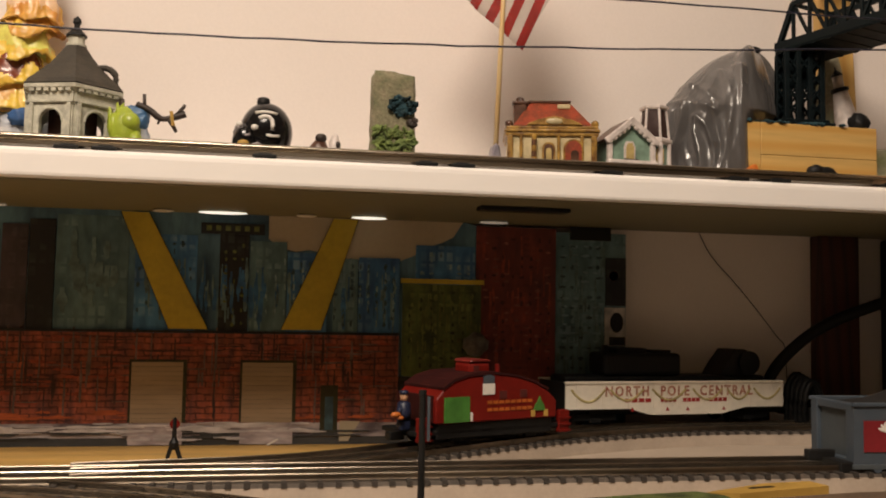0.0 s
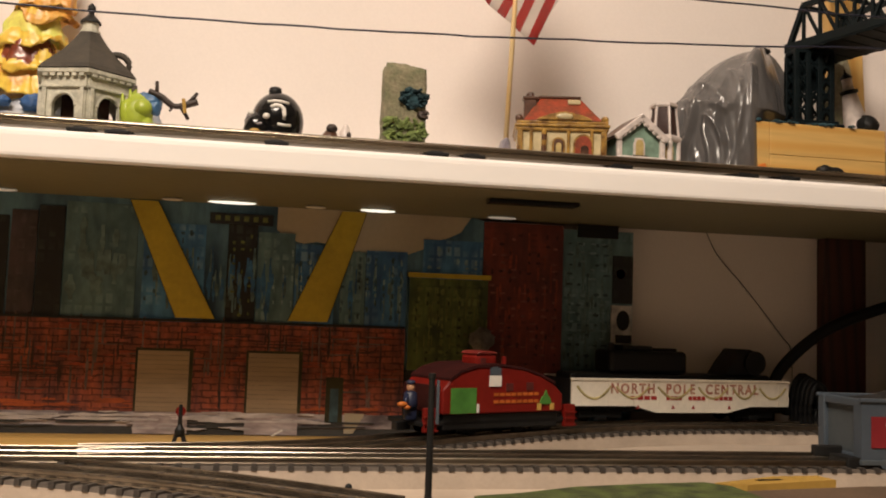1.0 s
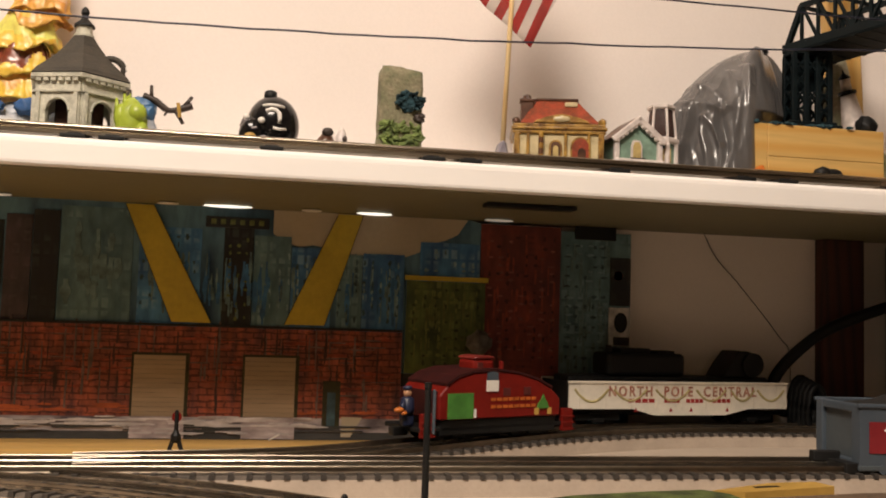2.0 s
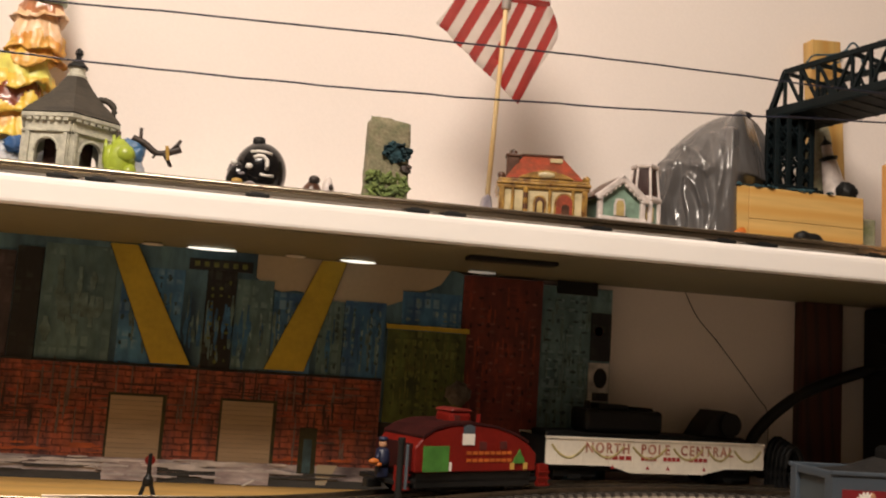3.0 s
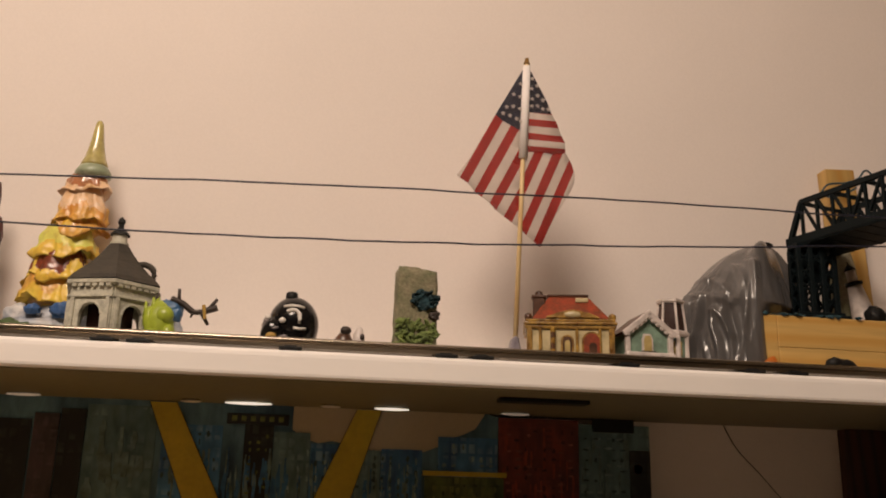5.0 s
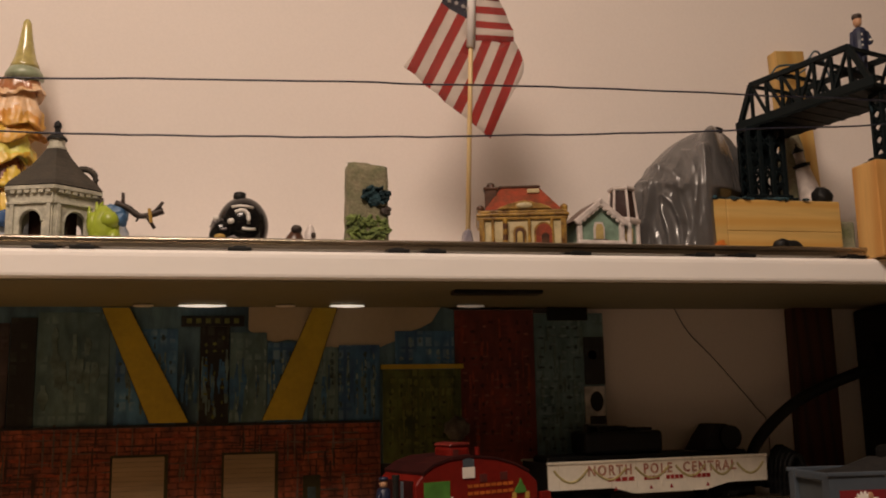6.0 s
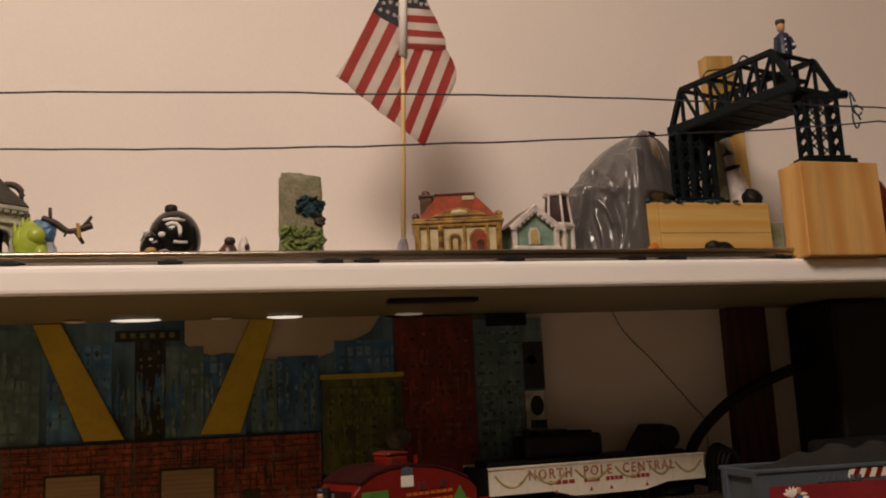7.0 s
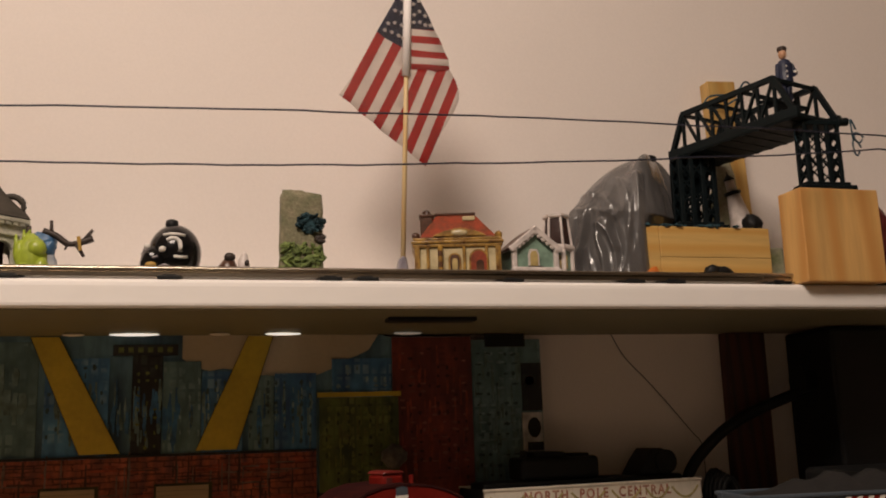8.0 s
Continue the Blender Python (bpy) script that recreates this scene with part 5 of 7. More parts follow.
# ---- ornament, pavilion and toys ----
def ornament():
    o = thing("ornament", -0.401, 1.272, ZT, "tall glazed ornament of ruffled petals under a golden tip", "ornament")

    def tier(name, top_m, rim_m, x, z1, z0, r1, r0, lobes, seed):
        """A skirt of uneven ruffled petals that flare out, some long and some short."""
        rnd = random.Random(seed)
        long = [rnd.uniform(0.62, 1.22) for _ in range(lobes)]
        hang = [rnd.uniform(-0.010, 0.007) for _ in range(lobes)]
        bm = bmesh.new()
        n, rows = 120, 16
        rings = []
        for j in range(rows + 2):
            s = min(1.0, j / rows)
            ring = []
            for k in range(n):
                a = 2 * math.pi * k / n
                wob = noise.noise(Vector((math.cos(a) * 1.7 + seed, math.sin(a) * 1.7, z0 * 40)))
                turn = ((a + 0.55 * wob) / (2 * math.pi) * lobes + seed) % lobes
                i, f = int(turn) % lobes, turn % 1.0
                petal = math.sin(math.pi * f) ** 0.55
                w = petal * s
                grow = (0.70 + 0.30 * petal) * (1 - w + w * long[i])
                r = r1 + (r0 - r1) * (s ** 0.70) * (grow + 0.30 * wob)
                z = z1 + (z0 - z1) * s + s * s * hang[i] * petal - 0.007 * s * wob + 0.006 * max(0.0, s - 0.7) / 0.3 * petal
                if j == rows + 1:
                    r, z = r * 0.74, z + 0.003
                lump = s * (0.0050 * noise.noise(Vector((math.cos(a) * r * 80, math.sin(a) * r * 80, z * 80 + seed))) + 0.0024 * noise.noise(Vector((math.cos(a) * r * 210, math.sin(a) * r * 210, z * 210 + seed))))
                ring.append(bm.verts.new((x + (r + lump) * math.cos(a), 0.70 * (r + lump) * math.sin(a), z + 0.5 * lump)))
            rings.append(ring)
        for j, (a, b) in enumerate(zip(rings, rings[1:])):
            for k in range(n):
                fc = bm.faces.new((a[k], a[(k + 1) % n], b[(k + 1) % n], b[k]))
                cut = 0.60 + 0.55 * noise.noise(Vector((k * 0.09, seed * 3, j * 0.14)))
                fc.material_index = 1 if j / rows > cut else 0
        bm.faces.new(rings[0])
        bm.faces.new(rings[-1][::-1])
        part(name, bm, [M[top_m], M[rim_m]], o, smooth=True)

    bm = bmesh.new()
    for x, y, z, a, b, c in ((-0.012, -0.002, 0.018, 0.044, 0.024, 0.026), (0.012, -0.004, 0.040, 0.030, 0.020, 0.028), (-0.034, -0.006, 0.036, 0.020, 0.016, 0.020)):
        blob(bm, x, y, z, a, b, c, 0.5, 70, 4)
    part("foot", bm, M["snow"], o, smooth=True)
    bm = bmesh.new()
    for x, y, z, a, b, c in ((-0.020, -0.024, 0.050, 0.007, 0.006, 0.005), (0.006, -0.024, 0.050, 0.011, 0.008, 0.008)):
        blob(bm, x, y, z, a, b, c, 0.5, 110, 3)
    part("blue_patch", bm, M["blue"], o, "deep blue glazed patches", smooth=True)
    bm = bmesh.new()
    for x, y, z, a, b, c in ((-0.034, -0.024, 0.026, 0.018, 0.012, 0.014), (-0.014, -0.026, 0.018, 0.016, 0.010, 0.014), (-0.048, -0.012, 0.022, 0.010, 0.010, 0.010)):
        blob(bm, x, y, z, a, b, c, 0.5, 110, 3)
    part("shrub", bm, M["moss_dark"], o, smooth=True)
    tier("lower_petals", "amber", "yolk", -0.012, 0.104, 0.056, 0.013, 0.036, 7, 4)
    tier("lower_petals", "maroon", "yolk", -0.008, 0.124, 0.080, 0.012, 0.036, 6, 13)
    tier("leaf_ring", "lime_glaze", "yolk", -0.004, 0.146, 0.102, 0.011, 0.037, 5, 21)
    tier("middle_petals", "yolk", "amber", 0.004, 0.160, 0.128, 0.012, 0.029, 6, 9)
    tier("upper_petals", "peach_pale", "amber", 0.006, 0.184, 0.142, 0.011, 0.031, 6, 7)
    tier("collar", "deep_rust", "peach_pale", 0.009, 0.196, 0.174, 0.012, 0.0255, 5, 19)
    bm = bmesh.new()
    lathe(bm, [(0.0100, 0.186), (0.0172, 0.1905), (0.0176, 0.194), (0.0150, 0.1985), (0.0138, 0.2005)], 24, 0.012, -0.001)
    part("tip_ring", bm, M["mint_pale"], o, "pale green ring", smooth=True)
    bm = bmesh.new()
    lathe(bm, [(0.0136, 0.2000), (0.0128, 0.204), (0.0104, 0.210), (0.0082, 0.219), (0.0062, 0.230), (0.0048, 0.240), (0.0040, 0.247), (0.0020, 0.2505), (0.0004, 0.2515)], 24, 0.012, -0.001)
    part("tip", bm, M["tip"], o, "golden pointed tip", smooth=True)


M["peach_pale"] = mat("pale_peach_glaze", (0.85, 0.64, 0.46), 0.40, vary=0.2, scale=60, bump=0.15, second=(0.74, 0.44, 0.20), coat=0.1)
M["yolk"] = mat("yellow_glaze", (0.82, 0.61, 0.09), 0.40, vary=0.2, scale=60, bump=0.1, second=(0.74, 0.44, 0.05), coat=0.1)
M["lime_glaze"] = mat("lime_yellow_glaze", (0.70, 0.70, 0.15), 0.40, vary=0.2, scale=50, bump=0.1, second=(0.72, 0.56, 0.12), coat=0.1)
M["deep_rust"] = mat("rust_glaze", (0.50, 0.19, 0.08), 0.3, vary=0.3, scale=60, bump=0.1, second=(0.34, 0.16, 0.07), coat=0.3)
M["mint_pale"] = mat("pale_mint_glaze", (0.36, 0.42, 0.28), 0.3, vary=0.2, scale=60, bump=0.1, coat=0.3)
ornament()


def pavilion():
    p = thing("pavilion", -0.343, 1.207, ZT, "grey six-sided toy pavilion with dark roof and arched openings", "model building")
    n, turn = 6, math.radians(-78)
    R = 0.0380
    bm = bmesh.new()
    lathe(bm, [(0.0425, 0), (0.0425, 0.006), (0.0395, 0.007), (0.0395, 0.010)], n, turn=turn)
    part("plinth", bm, M["pav_stone"], p)
    for k in range(n):
        a0, a1 = turn + 2 * math.pi * k / n, turn + 2 * math.pi * (k + 1) / n
        p0, p1 = Vector((R * math.cos(a0), R * math.sin(a0), 0)), Vector((R * math.cos(a1), R * math.sin(a1), 0))
        w = (p1 - p0).length
        mid = (p0 + p1) / 2
        m = Matrix.Translation(mid) @ Matrix.Rotation(math.atan2(p1.y - p0.y, p1.x - p0.x), 4, "Z")
        # wall panel with an arched opening
        bm = bmesh.new()
        ow, oz1 = w * 0.26, 0.0345
        arch = [(ow * math.cos(t * math.pi / 8), oz1 + ow * math.sin(t * math.pi / 8)) for t in range(9)]
        outer = [(-w / 2, 0.009), (-ow, 0.009), (-ow, oz1)] + arch[::-1][1:-1] + [(ow, oz1), (ow, 0.009), (w / 2, 0.009), (w / 2, 0.060), (-w / 2, 0.060)]
        prism(bm, outer, -0.002, 0.002)
        bmesh.ops.transform(bm, matrix=m, verts=bm.verts)
        part("wall_panel", bm, M["pav_stone"], p)
        bm = bmesh.new()
        box(bm, 0, -0.0030, 0.0492, w + 0.002, 0.0024, 0.0022, 0.0004, m=m)
        part("architrave", bm, M["pav_stone"], p)
        bm = bmesh.new()
        sweep(bm, [(ow * 1.06 * math.cos(t * math.pi / 8), -0.0022, oz1 + ow * 1.06 * math.sin(t * math.pi / 8)) for t in range(9)], 0.0011, 6)
        bmesh.ops.transform(bm, matrix=m, verts=bm.verts)
        part("arch_moulding", bm, M["pav_stone"], p)
        for side in (-1, 1):
            bm = bmesh.new()
            box(bm, side * w * 0.43, -0.0028, 0.009, 0.0036, 0.0026, 0.0402, 0.0004, m=m)
            part("pilaster", bm, M["pav_stone"], p)
        for j in range(6):
            bm = bmesh.new()
            box(bm, -w / 2 + w * (j + 0.5) / 6, -0.0035, 0.0585, w / 9, 0.003, 0.003, m=m)
            part("dentil", bm, M["pav_stone"], p)
    bm = bmesh.new()
    lathe(bm, [(0.022, 0.010), (0.022, 0.058)], n, turn=turn)
    part("core", bm, M["pane_dark"], p, "dark inside")
    bm = bmesh.new()
    lathe(bm, [(0.0395, 0.0595), (0.0445, 0.0615), (0.0445, 0.0645), (0.0415, 0.0655)], n, turn=turn)
    part("cornice", bm, M["pav_stone"], p)
    bm = bmesh.new()
    lathe(bm, [(0.0445, 0.0656), (0.0410, 0.070), (0.0320, 0.078), (0.0235, 0.086), (0.0160, 0.095), (0.0110, 0.102), (0.0090, 0.105)], n, turn=turn)
    part("roof", bm, M["pav_roof"], p)
    bm = bmesh.new()
    lathe(bm, [(0.0085, 0.105), (0.0085, 0.107), (0.0068, 0.108), (0.0068, 0.114)], 10)
    part("lantern", bm, M["pav_stone"], p)
    bm = bmesh.new()
    lathe(bm, [(0.0088, 0.114), (0.0085, 0.1155), (0.0050, 0.119), (0.0024, 0.122), (0.0024, 0.1245), (0.0036, 0.1265), (0.0030, 0.1295), (0.0006, 0.132)], 12)
    part("finial", bm, M["black"], p)
    bm = bmesh.new()
    sweep(bm, [(0.024 + 0.0105 * math.cos(a), -0.004, 0.078 + 0.0095 * math.sin(a)) for a in [math.radians(d) for d in range(-60, 141, 20)]], 0.0028, 8)
    part("scroll", bm, M["pav_roof"], p, smooth=True)


pavilion()


def bush_toy():
    t = thing("plastic_toy", -0.2965, 1.185, ZT, "lime green and blue plastic toy with a brown forked branch", "toy")
    bm = bmesh.new()
    blob(bm, 0.0, 0, 0.026, 0.0135, 0.012, 0.026, 0.12, 60, 3)
    blob(bm, 0.0045, -0.007, 0.037, 0.008, 0.007, 0.0085, 0.08, 60, 2)
    blob(bm, -0.002, -0.009, 0.016, 0.010, 0.006, 0.0100, 0.25, 90, 2)
    blob(bm, 0.009, -0.008, 0.018, 0.006, 0.006, 0.0120, 0.25, 90, 2)
    for hx, hz in ((-0.012, 0.046), (-0.006, 0.050), (0.004, 0.047)):
        rod(bm, (hx, -0.002, hz - 0.010), (hx - 0.001, -0.002, hz + 0.004), 0.0030, 0.0008, 8)
    blob(bm, -0.0085, -0.003, 0.034, 0.006, 0.007, 0.012, 0.1, 60, 2)
    part("green_body", bm, M["lime"], t, smooth=True)
    bm = bmesh.new()
    prism(bm, [(-0.0095, 0.042), (-0.003, 0.044), (-0.0015, 0.055), (-0.005, 0.052)], -0.002, 0.002, bevel=0.0006)
    part("leaf", bm, M["lime"], t)
    bm = bmesh.new()
    blob(bm, 0.0075, 0.004, 0.046, 0.0100, 0.008, 0.0085, 0.35, 110, 3)
    blob(bm, 0.013, 0.001, 0.040, 0.0060, 0.006, 0.0080, 0.35, 110, 3)
    part("blue_back", bm, M["blue_toy"], t, smooth=True)
    bm = bmesh.new()
    blob(bm, 0.0135, 0.003, 0.022, 0.0062, 0.006, 0.0165, 0.25, 90, 3)
    part("pale_flank", bm, M["snow"], t, "pale blue and white flank", smooth=True)
    bm = bmesh.new()
    sweep(bm, curve_pts([(0.008, 0, 0.054), (0.018, 0, 0.050), (0.028, 0, 0.043), (0.038, 0, 0.0445), (0.048, 0, 0.048)], 5), [0.0028] * 10 + [0.0024] * 5 + [0.0030] * 6, 8)
    rod(bm, (0.0145, 0, 0.051), (0.014, 0, 0.063), 0.0016, 0.0014)
    rod(bm, (0.040, 0, 0.045), (0.0475, -0.001, 0.0555), 0.0022, 0.0014)
    rod(bm, (0.034, 0, 0.044), (0.041, -0.001, 0.032), 0.0022, 0.0014)
    rod(bm, (0.028, 0, 0.043), (0.0255, 0, 0.038), 0.0014, 0.0008)
    rod(bm, (-0.004, 0.003, 0.050), (-0.004, 0.004, 0.0585), 0.0024, 0.0016)
    part("branch", bm, M["bark"], t, "dark brown forked branch", smooth=True)
    bm = bmesh.new()
    sweep(bm, [(0.0365, -0.003, 0.049), (0.0375, -0.0032, 0.043), (0.0385, -0.003, 0.037)], 0.0016, 6)
    part("tag", bm, M["label_yellow"], t)


bush_toy()


M["cage"] = mat("grey_white_paint", (0.42, 0.37, 0.38), 0.4, vary=0.3, scale=160, bump=0.05)


def ball_bank():
    t = thing("toy_helmet", -0.184, 1.190, ZT, "shiny black round toy helmet with white bands", "toy helmet")
    bm = bmesh.new()
    blob(bm, 0.003, 0, 0.036, 0.0225, 0.023, 0.0262, 0, 1, 4)
    lathe(bm, [(0.016, 0), (0.019, 0.003), (0.019, 0.014)], 24, 0.002)
    part("shell", bm, M["black_gloss"], t, smooth=True)
    bm = bmesh.new()
    lathe(bm, [(0.0052, 0.059), (0.0056, 0.0625), (0.0052, 0.0660), (0.0030, 0.0672)], 14)
    part("knob", bm, M["black"], t, smooth=True)
    bm = bmesh.new()
    blob(bm, -0.014, -0.013, 0.026, 0.0110, 0.010, 0.0150, 0.12, 70, 3)
    blob(bm, -0.020, -0.004, 0.032, 0.0050, 0.008, 0.0110, 0.1, 70, 2)
    part("guard", bm, M["black_gloss"], t, smooth=True)
    def band(pts, r, nm="band"):
        bm = bmesh.new()
        out = []
        for x, z in pts:
            dx, dz = (x - 0.003) / 0.0225, (z - 0.036) / 0.0262
            out.append((x, -0.0232 * math.sqrt(max(0.02, 1 - dx * dx - dz * dz)), z))
        sweep(bm, out, r, 6)
        part(nm, bm, M["white"], t, smooth=True)
    band([(-0.006, 0.0500), (0.0, 0.0508), (0.006, 0.0506), (0.012, 0.0494)], 0.0014)
    band([(-0.003, 0.0445), (0.001, 0.0465), (0.005, 0.0462), (0.0078, 0.0435), (0.0085, 0.0385), (0.0083, 0.0345)], 0.0020)
    band([(0.003, 0.0305), (0.008, 0.0298), (0.014, 0.0304)], 0.0014)
    for x, y, z, r in ((-0.0195, -0.0135, 0.0405, 0.0030), (-0.0065, -0.0232, 0.0365, 0.0032)):
        bm = bmesh.new()
        blob(bm, x, y, z, r, r * 0.6, r * 0.85, 0.1, 80, 2)
        part("stud", bm, M["white"], t, "white round stud", smooth=True)
    for pts, r in ((((-0.024, -0.008, 0.034), (-0.021, -0.014, 0.037), (-0.016, -0.019, 0.036)), 0.0012), (((-0.022, -0.012, 0.027), (-0.016, -0.021, 0.029), (-0.010, -0.0235, 0.030)), 0.0011), (((-0.009, -0.0245, 0.021), (-0.004, -0.0245, 0.023), (0.0, -0.0238, 0.021)), 0.0010), (((-0.0245, -0.008, 0.024), (-0.0225, -0.013, 0.020)), 0.0010)):
        bm = bmesh.new()
        sweep(bm, pts, r, 6)
        part("cage_bar", bm, M["cage"], t, "grey-white face guard bar", smooth=True)
    bm = bmesh.new()
    blob(bm, -0.0155, -0.0225, 0.0225, 0.0050, 0.0035, 0.0032, 0.1, 60, 2)
    part("buckle", bm, M["label_yellow"], t, smooth=True)


ball_bank()

bm = bmesh.new()
blob(bm, -0.001, 0, 0.017, 0.0095, 0.008, 0.0180, 0.2, 60, 2, mi=0)
blob(bm, 0.000, -0.003, 0.0345, 0.0052, 0.0050, 0.0042, 0.15, 60, 2, mi=1)
blob(bm, 0.0125, 0, 0.020, 0.0058, 0.0055, 0.0210, 0.15, 60, 2, mi=2)
blob(bm, 0.0150, -0.005, 0.029, 0.0022, 0.002, 0.003, 0, 60, 2, mi=1)
solid("small_ornament", bm, [M["brown_glaze"], M["bark"], M["pink_white"]], "tiny brown and white china ornament", "ornament", at=pose(-0.134, 1.19, ZT - 0.0006), smooth=True)


def mossy_block():
    t = thing("stone_block", -0.070, 1.200, ZT, "upright mossy stone block with dark teal and green foam tufts", "stone")
    bm = bmesh.new()
    box(bm, 0, 0, 0, 0.0385, 0.026, 0.097)
    bmesh.ops.subdivide_edges(bm, edges=bm.edges, cuts=9, use_grid_fill=True)
    for v in bm.verts:
        k = v.co.z / 0.097
        d = noise.noise(v.co * 90) * 0.0012 + noise.noise(v.co * 260) * 0.0007
        v.co.x *= 1.04 - 0.10 * k + d / 0.02
        v.co.y += d
        if v.co.z > 0.09:
            v.co.z += d * 1.2 - 0.0035 * max(0, v.co.x / 0.019)
    part("slab", bm, M["stone"], t, smooth=True)
    bm = bmesh.new()
    random.seed(4)
    blob(bm, 0.007, -0.0125, 0.0660, 0.0120, 0.0045, 0.0085, 0.45, 160, 3)
    for k in range(70):
        a, q = random.uniform(0, 6.28), random.uniform(0.2, 1.0) ** 0.5
        blob(bm, 0.007 + 0.0125 * q * math.cos(a), -0.0150 + random.uniform(-0.003, 0.002), 0.0660 + 0.0090 * q * math.sin(a), random.uniform(0.0012, 0.0026), 0.0022, random.uniform(0.0010, 0.0022), 0.6, 200, 2)
    part("dark_tuft", bm, M["teal_moss"], t, "dark teal foam tuft")
    bm = bmesh.new()
    for k in range(150):
        x, z = random.uniform(-0.017, 0.0185), random.uniform(0.003, 0.046)
        blob(bm, x, -0.0130 + random.uniform(-0.002, 0.001), z, random.uniform(0.0018, 0.0048), 0.0026, random.uniform(0.0012, 0.0026), 0.6, 160, 2, m=Matrix.Rotation(random.uniform(-1, 1), 4, "Y"))
    part("green_tuft", bm, M["moss"], t, "pale green moss tufts")
    bm = bmesh.new()
    for k in range(8):
        blob(bm, 0.017 + random.uniform(-0.003, 0.003), -0.013, 0.052 + random.uniform(-0.003, 0.003), 0.004, 0.004, 0.003, 0.4, 90, 1)
    part("brown_tuft", bm, M["bark"], t)


mossy_block()


# ---- stick flag ----


def thin_cloth(m, share, holes):
    """Thin woven cloth: some light comes through it, a little between the threads."""
    nt = m.node_tree
    b = nt.nodes["Principled BSDF"]
    tl = nt.nodes.new("ShaderNodeBsdfTranslucent")
    nt.links.new(b.inputs["Base Color"].links[0].from_socket, tl.inputs["Color"])
    tp = nt.nodes.new("ShaderNodeBsdfTransparent")
    m1, m2 = nt.nodes.new("ShaderNodeMixShader"), nt.nodes.new("ShaderNodeMixShader")
    m1.inputs["Fac"].default_value, m2.inputs["Fac"].default_value = share, holes
    nt.links.new(b.outputs["BSDF"], m1.inputs[1])
    nt.links.new(tl.outputs["BSDF"], m1.inputs[2])
    nt.links.new(m1.outputs["Shader"], m2.inputs[1])
    nt.links.new(tp.outputs["BSDF"], m2.inputs[2])
    nt.links.new(m2.outputs["Shader"], nt.nodes["Material Output"].inputs["Surface"])


for cloth_name in ("flag_red", "flag_white", "flag_blue"):
    thin_cloth(M[cloth_name], 0.55, 0.22)
M["clip_grey"] = mat("grey_clip_plastic", (0.40, 0.37, 0.40), 0.4, vary=0.25, scale=90, bump=0.1, second=(0.20, 0.18, 0.22))
M["sleeve_white"] = mat("sleeve_cloth", (0.86, 0.82, 0.80), 0.85, vary=0.04, scale=60, bump=0.1, bump_scale=900)


